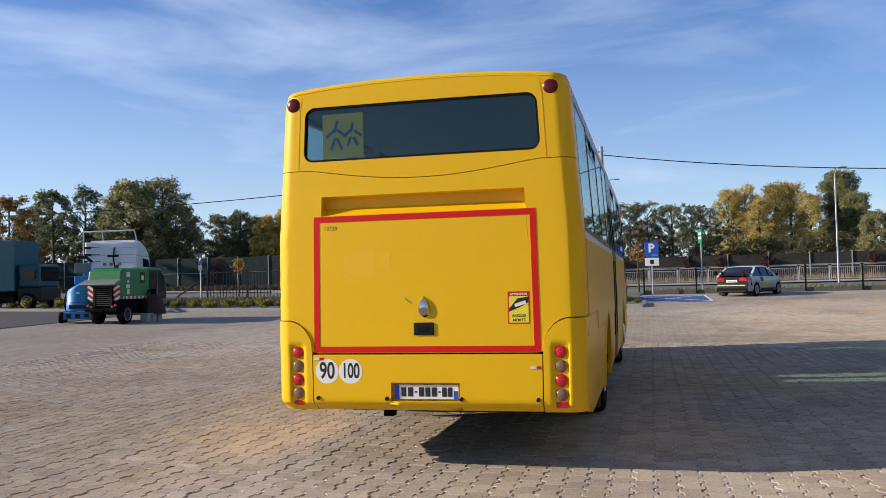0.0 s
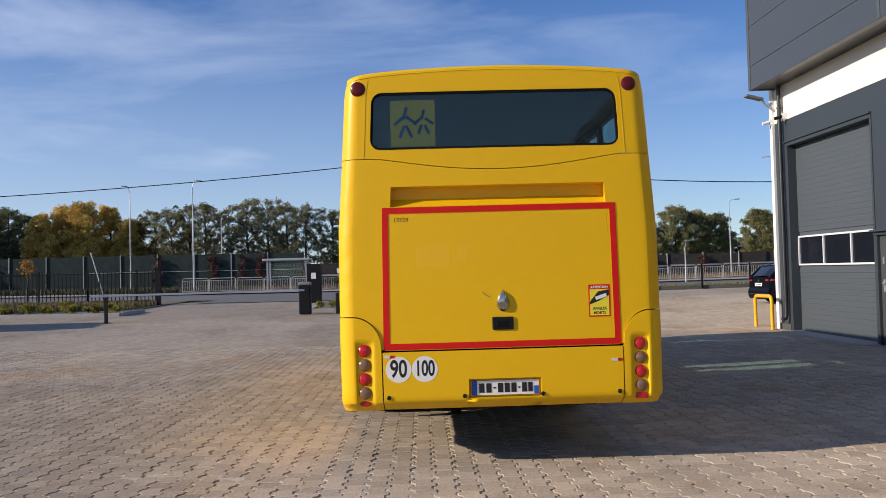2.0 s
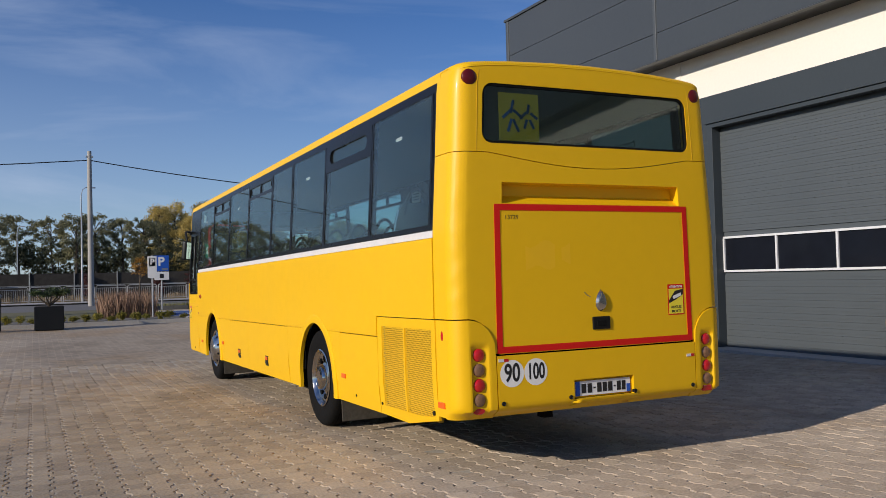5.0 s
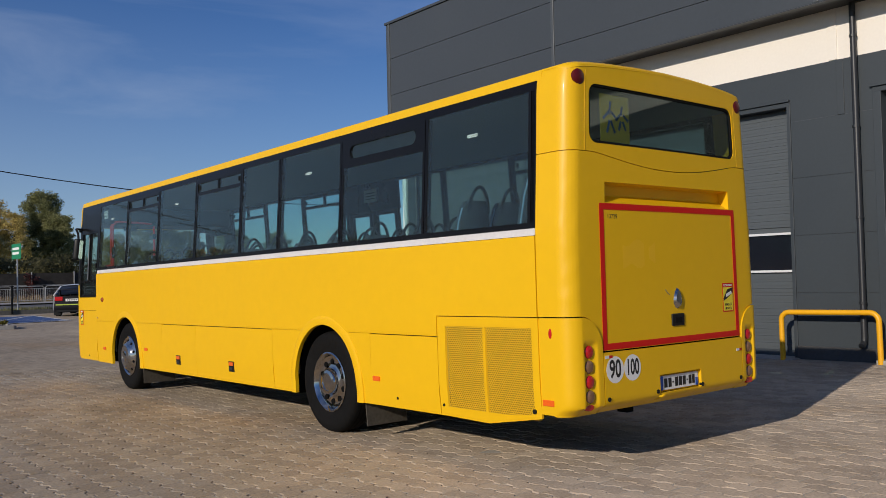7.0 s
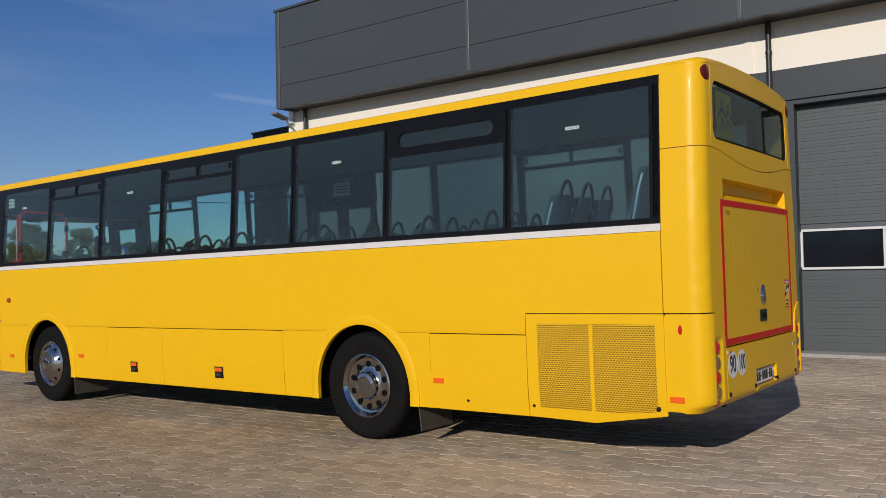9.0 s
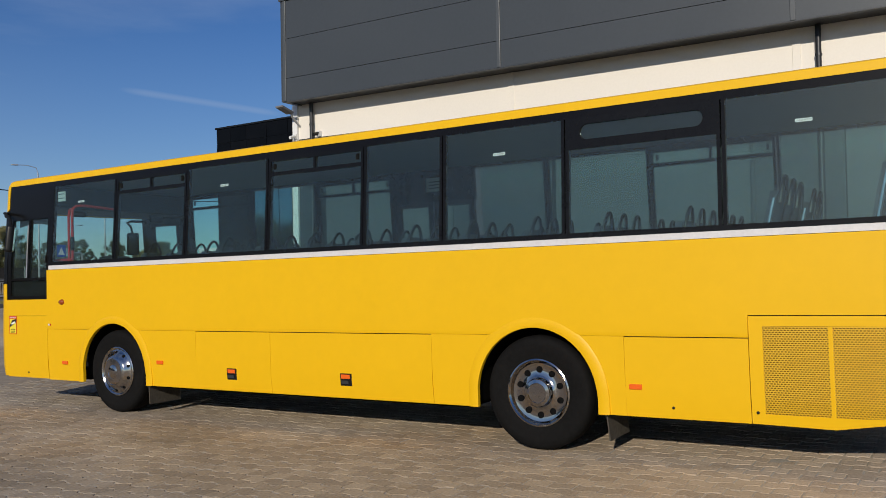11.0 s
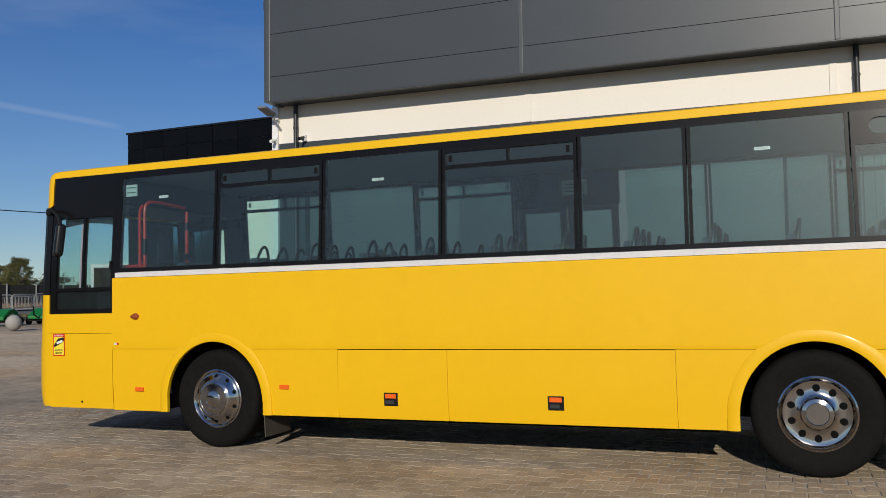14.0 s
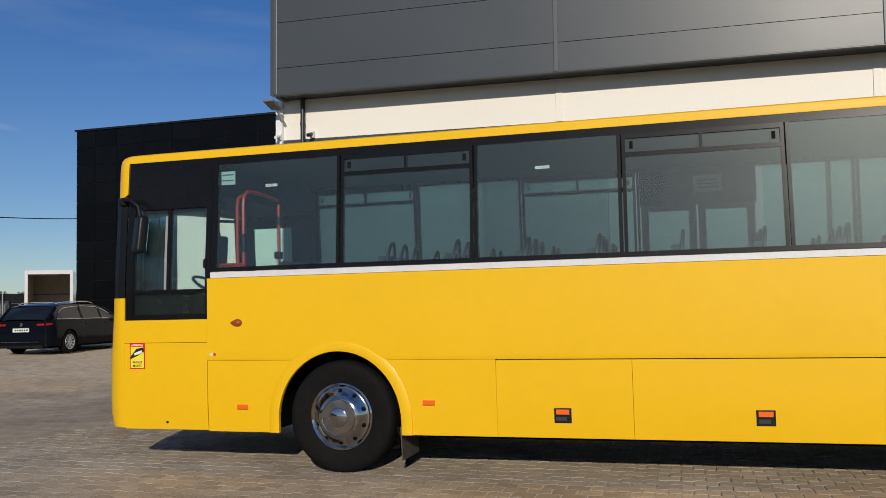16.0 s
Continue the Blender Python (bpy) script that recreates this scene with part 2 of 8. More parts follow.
FENCE_GREY = material("dull_fence_grey", (0.36, 0.365, 0.36), 0.6, vary=0.15, grain=12)
STEEL = material("galvanised_steel", (0.46, 0.47, 0.48), 0.42, 0.6, vary=0.15, grain=25, stain=3)

# ---- mesh helpers ----


def part(name, bm, mat, parent=None, label="", smooth=False, bevel=0.0):
    """Links a bmesh as one mesh object under a thing or a part."""
    me = bpy.data.meshes.new(name)
    if isinstance(bm, tuple):
        me.from_pydata(*bm)
        me.validate()
    else:
        bmesh.ops.recalc_face_normals(bm, faces=bm.faces)
        bm.to_mesh(me)
        bm.free()
    for m in (mat if isinstance(mat, (list, tuple)) else [mat]):
        me.materials.append(m)
    if smooth:
        me.shade_smooth()
        me.set_sharp_from_angle(angle=radians(38))
    ob = new(name, me)
    if parent:
        ob.parent = parent
    if label:
        ob["label"] = label
    if bevel:
        mod = ob.modifiers.new("bevel", "BEVEL")
        mod.width, mod.segments, mod.limit_method, mod.angle_limit = bevel, 2, "ANGLE", radians(50)
    return ob


def thing(name, label, category, m=None, group="", kind=""):
    ob = new(name)
    ob.empty_display_size = 0.2
    if m is not None:
        ob.matrix_world = m
    return tagged(ob, label, category, group, kind)


def box(bm, x0, x1, y0, y1, z0, z1, m=None):
    r = bmesh.ops.create_cube(bm, size=1.0, matrix=Matrix.Translation(((x0 + x1) / 2, (y0 + y1) / 2, (z0 + z1) / 2)) @ Matrix.Diagonal((abs(x1 - x0), abs(y1 - y0), abs(z1 - z0), 1)))
    if m is not None:
        bmesh.ops.transform(bm, matrix=m, verts=r["verts"])
    return bm


def boxes(*rows):
    bm = bmesh.new()
    for r in rows:
        box(bm, *r)
    return bm


def tube(points, radius, seg=10, bm=None, closed=False):
    """A round bar swept along points; radius may be one number or one per point."""
    bm = bm or bmesh.new()
    pts = [Vector(p) for p in points]
    rad = radius if isinstance(radius, (list, tuple)) else [radius] * len(pts)
    rings, side = [], None
    for i, p in enumerate(pts):
        d = (pts[min(i + 1, len(pts) - 1)] - pts[max(i - 1, 0)]).normalized()
        if side is None:
            side = d.orthogonal().normalized()
        side = (side - d * side.dot(d)).normalized()
        up = d.cross(side)
        rings.append([bm.verts.new(p + (side * math.cos(a) + up * math.sin(a)) * rad[i]) for a in [2 * math.pi * k / seg for k in range(seg)]])
    for a, b in zip(rings, rings[1:]):
        for k in range(seg):
            bm.faces.new((a[k], a[(k + 1) % seg], b[(k + 1) % seg], b[k]))
    bm.faces.new(rings[0][::-1])
    bm.faces.new(rings[-1])
    return bm


def lathe(profile, centre=(0, 0, 0), axis="x", seg=32, bm=None):
    """Turns (radius, along) pairs round an axis."""
    bm = bm or bmesh.new()
    c = Vector(centre)
    rings = []
    for r, h in profile:
        ring = []
        for k in range(seg):
            a = 2 * math.pi * k / seg
            u, v = r * math.cos(a), r * math.sin(a)
            ring.append(bm.verts.new(c + Vector({"x": (h, u, v), "y": (u, h, v), "z": (u, v, h)}[axis])))
        rings.append(ring)
    for a, b in zip(rings, rings[1:]):
        for k in range(seg):
            bm.faces.new((a[k], a[(k + 1) % seg], b[(k + 1) % seg], b[k]))
    return bm


def sheet(at, ss, lo, hi, nz=4, thick=0.03, zs=None, bm=None):
    """A slab between two edges: columns ss, from lo(s) to hi(s), on the surface at(s, z, depth)."""
    bm = bm or bmesh.new()
    lo_f = lo if callable(lo) else (lambda s: lo)
    hi_f = hi if callable(hi) else (lambda s: hi)
    outer, inner = [], []
    for s in ss:
        a, b = lo_f(s), hi_f(s)
        col = [a + (b - a) * k / nz for k in range(nz + 1)]
        if zs:
            col = [a] + [min(max(z, a), b) for z in zs] + [b]
        outer.append([bm.verts.new(at(s, z, 0.0)) for z in col])
        inner.append([bm.verts.new(at(s, z, thick)) for z in col])
    n = len(outer[0])
    for i in range(len(ss) - 1):
        for k in range(n - 1):
            bm.faces.new((outer[i][k], outer[i + 1][k], outer[i + 1][k + 1], outer[i][k + 1]))
            bm.faces.new((inner[i][k + 1], inner[i + 1][k + 1], inner[i + 1][k], inner[i][k]))
        for k in (0, n - 1):
            bm.faces.new((outer[i][k], inner[i][k], inner[i + 1][k], outer[i + 1][k]))
    for i in (0, len(ss) - 1):
        for k in range(n - 1):
            bm.faces.new((outer[i][k], outer[i][k + 1], inner[i][k + 1], inner[i][k]))
    bmesh.ops.remove_doubles(bm, verts=bm.verts, dist=0.0004)
    return bm


def span(a, b, n):
    return [a + (b - a) * k / n for k in range(n + 1)]


def lettering(text, size, mat, parent, m, name="lettering", label="", depth=0.0003, squeeze=1.0, bold=0.0):
    """Flat letters of the built-in font as a mesh, centred on m."""
    cu = bpy.data.curves.new(name, "FONT")
    cu.body, cu.size, cu.extrude, cu.align_x, cu.align_y, cu.offset = text, size, depth, "CENTER", "CENTER", bold
    tmp = new(name, cu)
    dg = bpy.context.evaluated_depsgraph_get()
    me = bpy.data.meshes.new_from_object(tmp.evaluated_get(dg))
    bpy.data.objects.remove(tmp)
    bpy.data.curves.remove(cu)
    me.materials.clear()
    me.materials.append(mat)
    ob = new(name, me)
    ob.parent = parent
    ob.matrix_local = m @ Matrix.Diagonal((squeeze, 1, 1, 1))
    if label:
        ob["label"] = label
    return ob


def smoothstep(a, b, x):
    t = max(0.0, min(1.0, (x - a) / (b - a)))
    return t * t * (3 - 2 * t)


def land(x, y):
    """The height of the ground: level round the bus, rising gently outwards."""
    r = math.hypot(x, y)
    return 0.045 + 0.024 * max(0.0, min(r, 75.0) - 19.0)


# ---- ground ----
def ground_mesh():
    rs = [0, 4, 8, 12, 16, 18, 20, 22, 25, 30, 35, 40, 45, 50, 60, 70, 75, 80, 100, 150, 250, 500, 1000, 2500]
    seg, vs, fs = 96, [], []
    for r in rs:
        for k in range(seg):
            a = 2 * math.pi * k / seg
            x, y = r * math.cos(a), r * math.sin(a)
            vs.append((x, y, land(x, y) - 0.05))
    for i in range(len(rs) - 1):
        for k in range(seg):
            fs.append((i * seg + k, i * seg + (k + 1) % seg, (i + 1) * seg + (k + 1) % seg, (i + 1) * seg + k))
    return vs, [], fs


def draped(x0, x1, y0, y1, step, lift):
    nx, ny = max(1, round((x1 - x0) / step)), max(1, round((y1 - y0) / step))
    vs = [(x, y, land(x, y) + lift) for y in span(y0, y1, ny) for x in span(x0, x1, nx)]
    fs = [(j * (nx + 1) + i, j * (nx + 1) + i + 1, (j + 1) * (nx + 1) + i + 1, (j + 1) * (nx + 1) + i) for j in range(ny) for i in range(nx)]
    return vs, [], fs


GRASS_GROUND = material("dry_grass_ground", (0.13, 0.12, 0.055), 0.95, vary=0.35, grain=3, stain=0.12, bump=0.4)
PAVE_LO, PAVE_HI = (0.288, 0.237, 0.180), (0.406, 0.338, 0.255)


def patchy(m):
    """Rust-brown washed patches and dark tracks over the paving."""
    n, l = m.node_tree.nodes, m.node_tree.links
    n["Principled BSDF"].inputs["Diffuse Roughness"].default_value = 0.25
    b, geo = n["Principled BSDF"], n.new("ShaderNodeNewGeometry")
    last = b.inputs["Base Color"].links[0].from_socket
    for scale, lo, hi, tone, seed in ((0.30, 0.50, 0.64, (1.0, 0.90, 0.77, 1), 4.0), (0.42, 0.53, 0.70, (0.76, 0.75, 0.73, 1), 21.0), (1.7, 0.58, 0.72, (0.84, 0.81, 0.76, 1), 9.0)):
        mp, tx, rg, mx = n.new("ShaderNodeMapping"), n.new("ShaderNodeTexNoise"), n.new("ShaderNodeMapRange"), n.new("ShaderNodeMix")
        mp.inputs["Location"].default_value = (seed, seed * 0.7, 0)
        mp.inputs["Scale"].default_value = (1.0, 0.6, 1.0)
        tx.inputs["Scale"].default_value, tx.inputs["Detail"].default_value, tx.inputs["Roughness"].default_value = scale, 6.0, 0.62
        rg.interpolation_type = "SMOOTHSTEP"
        rg.inputs["From Min"].default_value, rg.inputs["From Max"].default_value = lo, hi
        mx.data_type, mx.blend_type = "RGBA", "MULTIPLY"
        mx.inputs["B"].default_value = tone
        l.new(geo.outputs["Position"], mp.inputs["Vector"])
        l.new(mp.outputs["Vector"], tx.inputs["Vector"])
        l.new(tx.outputs["Fac"], rg.inputs["Value"])
        l.new(rg.outputs["Result"], mx.inputs["Factor"])
        l.new(last, mx.inputs["A"])
        last = mx.outputs["Result"]
    # paler stretches near the hall and towards the exit, a dusty one past its corner, a rusty wash along the bus
    for size, place, tone in (((0.15, 0.20, 0.0), (-0.21, -0.88, 0.0), (1.30, 1.28, 1.30, 1)), ((0.10, 0.10, 0.0), (-1.15, -2.85, 0.0), (1.45, 1.42, 1.36, 1)), ((0.50, 0.24, 0.0), (1.70, -2.65, 0.0), (1.06, 1.015, 0.93, 1)), ((0.26, 0.12, 0.0), (2.5, -2.75, 0.0), (1.24, 1.24, 1.24, 1))):
        off, ln, wob, add, rg, mx = (n.new(k) for k in ("ShaderNodeMapping", "ShaderNodeVectorMath", "ShaderNodeTexNoise", "ShaderNodeMath", "ShaderNodeMapRange", "ShaderNodeMix"))
        off.vector_type = "POINT"
        off.inputs["Scale"].default_value = size
        off.inputs["Location"].default_value = place
        ln.operation, add.operation = "LENGTH", "ADD"
        wob.inputs["Scale"].default_value, wob.inputs["Detail"].default_value = 0.9, 5.0
        rg.interpolation_type = "SMOOTHSTEP"
        rg.inputs["From Min"].default_value, rg.inputs["From Max"].default_value = 1.75, 1.3
        mx.data_type, mx.blend_type = "RGBA", "MULTIPLY"
        mx.inputs["B"].default_value = tone
        l.new(geo.outputs["Position"], off.inputs["Vector"])
        l.new(off.outputs["Vector"], ln.inputs[0])
        l.new(geo.outputs["Position"], wob.inputs["Vector"])
        l.new(ln.outputs["Value"], add.inputs[0])
        l.new(wob.outputs["Fac"], add.inputs[1])
        l.new(add.outputs[0], rg.inputs["Value"])
        l.new(rg.outputs["Result"], mx.inputs["Factor"])
        l.new(last, mx.inputs["A"])
        last = mx.outputs["Result"]
    l.new(last, b.inputs["Base Color"])


PAVING_FAR = material("worn_paving", PAVE_LO, 0.85, vary=0.16, grain=5, stain=0.2, bump=0.15, tint2=PAVE_HI, sharp=1.3)
n_, l_ = PAVING_FAR.node_tree.nodes, PAVING_FAR.node_tree.links
co_, map_, br_ = n_.new("ShaderNodeTexCoord"), n_.new("ShaderNodeMapping"), n_.new("ShaderNodeTexBrick")
map_.inputs["Rotation"].default_value = (0, 0, radians(90))
br_.inputs["Scale"].default_value, br_.inputs["Brick Width"].default_value, br_.inputs["Row Height"].default_value = 1.0, 0.2, 0.165
br_.inputs["Mortar Size"].default_value = 0.010
br_.inputs["Color1"].default_value, br_.inputs["Color2"].default_value, br_.inputs["Mortar"].default_value = (0.98, 0.98, 0.98, 1), (0.82, 0.82, 0.82, 1), (1.08, 1.06, 1.02, 1)
mul_ = n_.new("ShaderNodeMix")
mul_.data_type, mul_.blend_type = "RGBA", "MULTIPLY"
mul_.inputs["Factor"].default_value = 1.0
b_ = n_["Principled BSDF"]
src_ = b_.inputs["Base Color"].links[0].from_socket
l_.new(co_.outputs["Object"], map_.inputs["Vector"])
l_.new(map_.outputs["Vector"], br_.inputs["Vector"])
l_.new(src_, mul_.inputs["A"])
l_.new(br_.outputs["Color"], mul_.inputs["B"])
l_.new(mul_.outputs["Result"], b_.inputs["Base Color"])
patchy(PAVING_FAR)
ASPHALT = material("asphalt", (0.14, 0.135, 0.128), 0.9, vary=0.2, grain=20, stain=0.3, bump=0.3)
DARK_ASPHALT = material("dark_asphalt", (0.05, 0.048, 0.045), 0.9, vary=0.3, grain=15, stain=0.5, bump=0.3)
tagged(part("ground", ground_mesh(), GRASS_GROUND), "dry autumn grass ground reaching the horizon", "ground", kind="structure")
yard = tagged(part("pavement", draped(-45, 45, -30, 46, 1.0, -0.014), PAVING_FAR), "grey concrete block paving of a service yard", "pavement", kind="structure")

# ---- the hall ----
hall = thing("hall", "dark grey panel-clad service hall with sectional gates", "building", pose(6.6, 0, 0, 0.7, 0, 0), kind="structure")
# local: x 0 is the facade, walls run along y; openings at (y0, y1)
GATES = [(16.5, 20.3), (9.95, 14.0), (4.35, 8.35)]
Y_END, TOP = 21.1, 8.36
holes = sorted([(a, b, 4.33) for a, b in GATES] + [(15.2, 16.4, 2.0)])
y = -30.0
for a, b, h in holes:
    part("wall_panel", boxes((0, 0.3, y, a, -0.5, 4.98)), CLAD_WALL, hall, "anthracite wall panel")
    part("wall_panel", boxes((0, 0.3, a, b, h, 4.98)), CLAD_WALL, hall, "anthracite wall panel")
    y = b
part("wall_panel", boxes((0, 0.3, y, Y_END, -0.5, 4.98)), CLAD_WALL, hall, "anthracite wall panel")
part("wall_band", boxes((0.003, 0.3, -30, Y_END, 4.98, 6.2)), CREAM_WALL, hall, "cream wall band")
part("wall_end", boxes((0.3, 26, Y_END - 0.3, Y_END, -0.5, TOP - 0.05)), CREAM_WALL, hall)
part("roof", boxes((-0.5, 26, -30, Y_END, TOP - 0.3, TOP - 0.1)), CLAD, hall)
part("wall_back", boxes((25.7, 26, -30, Y_END - 0.3, 0, TOP - 0.3)), CLAD_WALL, hall)
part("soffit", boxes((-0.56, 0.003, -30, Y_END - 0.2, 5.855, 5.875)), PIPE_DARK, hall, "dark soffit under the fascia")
JOINTS = [20.88, 14.88, 9.05, 3.2, -2.65, -8.5, -14.4, -30]
ROWS_Z = [5.835, 6.41, 7.40, TOP]
for a, b in zip(JOINTS[1:], JOINTS):
    for c, d in zip(ROWS_Z, ROWS_Z[1:]):
        part("fascia_panel", boxes((-0.63, -0.55, a + 0.012, b - 0.012, c + 0.006, d - 0.006)), CLAD, hall)
    part("joint_cover", boxes((-0.65, -0.6, b - 0.045, b + 0.045, 5.838, TOP)), COVER_GREY, hall, bevel=0.012)
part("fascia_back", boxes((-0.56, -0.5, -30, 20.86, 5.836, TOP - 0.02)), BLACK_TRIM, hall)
part("fascia_end", boxes((-0.63, 0.3, 20.88, 21.0, 5.835, TOP)), CLAD, hall)
part("coping", boxes((-0.67, 0.1, -30, 21.03, TOP, TOP + 0.06)), CLAD, hall)
part("drip_edge", boxes((-0.64, -0.5, -30, 20.95, 5.82, 5.834)), CLAD, hall)


def gate(y0, y1, parent):
    g = part("gate", boxes((0.22, 0.26, y0, y1, -0.3, 4.38)), GATE_GREY, parent, "grey sectional gate")
    z = -0.214
    while z < 4.28:
        if not 1.34 < z < 2.12:
            part("gate_slat", boxes((0.195, 0.225, y0, y1, z, z + 0.1205)), GATE_GREY, g, bevel=0.003)
            part("slat_rib", boxes((0.191, 0.197, y0, y1, z + 0.052, z + 0.066)), GATE_GREY, g)
        z += 0.122
    for a, b in ((1.42, 1.46), (2.09, 2.13)):
        part("window_rail", boxes((0.165, 0.225, y0 + 0.02, y1 - 0.02, a, b)), ALU_WHITE, g)
    w = (y1 - y0 - 0.04) / 3
    for k in range(4):
        yy = y0 + 0.02 + w * k
        part("mullion", boxes((0.168, 0.225, yy - 0.02, yy + 0.02, 1.46, 2.09)), ALU_WHITE, g)
    for k in range(3):
        part("pane", boxes((0.20, 0.215, y0 + 0.04 + w * k, y0 + w * (k + 1), 1.46, 2.09)), DARK_PANE, g, "dark gate window pane")
    part("gate_frame", boxes((-0.02, 0.19, y0 - 0.06, y0 + 0.004, -0.4, 4.39), (-0.02, 0.19, y1 - 0.004, y1 + 0.13, -0.4, 4.39), (-0.022, 0.19, y0 - 0.06, y1 + 0.13, 4.326, 4.41)), CLAD_WALL, g, bevel=0.006)
    part("lintel_flashing", boxes((-0.06, 0.0, y0 - 0.06, y1 + 0.16, 4.412, 4.45)), CLAD_WALL, g, bevel=0.006)
    return g


for a, b in GATES:
    gate(a, b, hall)
    part("threshold", boxes((-0.32, 0.2, a - 0.1, b + 0.1, -0.4, 0.075 - 0.0122 * (a + b) / 2)), CONCRETE, hall, bevel=0.01)
door = part("door", boxes((0.04, 0.09, 15.22, 16.38, -0.16, 1.98)), DOOR_GREY, hall, "plain grey steel side door")
part("door_frame", boxes((-0.015, 0.06, 15.14, 15.205, -0.25, 2.04), (-0.015, 0.06, 16.395, 16.46, -0.25, 2.04), (-0.03, 0.06, 15.1, 16.5, 1.99, 2.05)), CLAD_WALL, door)
part("door_hood", boxes((-0.10, -0.015, 15.08, 16.52, 2.055, 2.10)), CLAD_WALL, door, bevel=0.008)
part("door_plate", boxes((0.028, 0.041, 16.22, 16.29, 0.88, 1.12)), STEEL, door)
part("door_plate", boxes((0.028, 0.041, 16.24, 16.29, 1.42, 1.56)), STEEL, door)
part("door_handle", tube([(0.03, 16.25, 1.05), (-0.02, 16.25, 1.05), (-0.02, 16.13, 1.05)], 0.012), STEEL, door)
for z in (0.3, 1.05, 1.75):
    part("hinge", tube([(0.03, 15.215, z - 0.06), (0.03, 15.215, z + 0.06)], 0.014), STEEL, door)


PLINTH = material("dark_plinth", (0.075, 0.075, 0.074), 0.8, vary=0.2, grain=20, stain=2, bump=0.2)
for a, b in ((20.37, 21.1), (14.07, 15.13), (8.42, 9.88), (2.9, 4.28)):
    top = 0.045 - 0.0122 * (a + b) / 2 + 0.21
    part("plinth", boxes((-0.05, 0.0, a, b, -0.5, top)), PLINTH, hall, "dark concrete plinth", bevel=0.006)


def downpipe(y, z0, mat):
    pipe = thing("downpipe", "dark round rainwater downpipe on the wall", "pipe", pose(6.6, 0, 0, 0.7, 0, 0), group="downpipes")
    part("pipe", tube([(-0.09, y, 5.85), (-0.09, y, z0 + 0.15), (-0.11, y, z0 + 0.05), (-0.2, y, z0)], 0.05, 12), mat, pipe, smooth=True)
    for z in (0.9, 2.3, 3.8, 5.3):
        part("bracket", lathe([(0.052, z - 0.02), (0.062, z - 0.02), (0.062, z + 0.02), (0.052, z + 0.02)], (-0.09, y, 0), "z", 12), mat, pipe)
    return pipe


downpipe(8.72, 0.2, PIPE_DARK)
downpipe(20.5, 0.1, PIPE_DARK)
post = tagged(part("corner_post", boxes((-0.06, 0.1, 21.0, 21.16, -0.2, 5.86)), WHITE_PAINT), "white corner trim of the hall", "trim", kind="structure")
post.matrix_world = pose(6.6, 0, 0, 0.7, 0, 0)
for y in (15.02, 9.0):
    part("panel_flashing", boxes((-0.014, 0.0, y - 0.06, y + 0.06, 4.05, 4.98)), CLAD_WALL, hall, bevel=0.004)
for y0, y1 in ((14.14, 15.13), (8.49, 9.88), (2.9, 4.28)):
    for z in (1.06, 2.06, 3.06, 4.05):
        part("panel_joint", boxes((-0.003, 0.0, y0, y1, z - 0.004, z + 0.004)), COVER_GREY if z > 4 else PIPE_DARK, hall)
for y in (14.92, 9.1):
    part("band_joint", boxes((-0.016, 0.003, y - 0.07, y + 0.07, 4.985, 5.854)), CREAM_WALL, hall, bevel=0.004)


def hoop(y0, y1, h, x=6.3):
    t = thing("guard_hoop", "yellow tubular steel guard hoop on the paving", "barrier", group="guard hoops")
    r, pts = 0.14, []
    pts.append((x, y0, land(x, y0) - 0.03))
    for k in range(7):
        a = math.pi / 2 * k / 6
        pts.append((x, y0 + r - r * math.cos(a), h - 0.045 - r + r * math.sin(a)))
    for k in range(7):
        a = math.pi / 2 * (1 - k / 6)
        pts.append((x, y1 - r + r * math.cos(a), h - 0.045 - r + r * math.sin(a)))
    pts.append((x, y1, land(x, y1) - 0.03))
    part("bent_tube", tube(pts, 0.045, 14), HOOP_YELLOW, t, smooth=True)
    for y in (y0, y1):
        part("foot_plate", boxes((x - 0.09, x + 0.09, y - 0.09, y + 0.09, -0.01, 0.015)), HOOP_YELLOW, t)
    return t


hoop(14.18, 15.24, 0.90)
hoop(8.38, 10.02, 0.90)
hoop(20.85, 21.9, 0.97)

# black-clad annexe behind the hall
annexe = thing("annexe", "office annexe clad in black glossy panels", "building", kind="structure")
part("wall", boxes((16.93, 40, 20, 34.66, 0, 8.45)), BLACK_TRIM, annexe)
part("coping", boxes((16.86, 40.1, 20, 34.74, 8.45, 8.52)), BLACK_TRIM, annexe)
SKY_GLAZING = material("mirrored_glazing", (0.22, 0.36, 0.42), 0.06, 1.0, vary=0.08, grain=1)
for a, b in ((30.32, 31.02), (31.06, 31.70), (31.74, 32.40)):
    part("glazing_pane", boxes((16.86, 16.90, a, b, 0.6, 5.62)), SKY_GLAZING, annexe, "mirrored blue glazing")
ys = [20.0, 21.3, 22.45, 23.6, 24.75, 25.9, 27.04, 28.18, 29.33, 30.5, 31.71, 32.89, 33.85, 34.68]
zs = [0.52, 1.26, 2.0, 2.74, 3.48, 4.22, 4.96, 5.7, 6.42, 7.11, 7.8, 8.44]
part("pale_wall", boxes((16.88, 16.93, 20.0, 30.3, 0, 5.66)), CREAM_WALL, annexe, "cream wall below the black panels")
for a, b in zip(ys, ys[1:]):
    for c, d in zip(zs, zs[1:]):
        if b < 30.5 and d < 5.75:
            continue
        part("panel", boxes((16.9, 16.935, a + 0.012, b - 0.012, c + 0.012, d - 0.012)), BLACK_TILE, annexe)

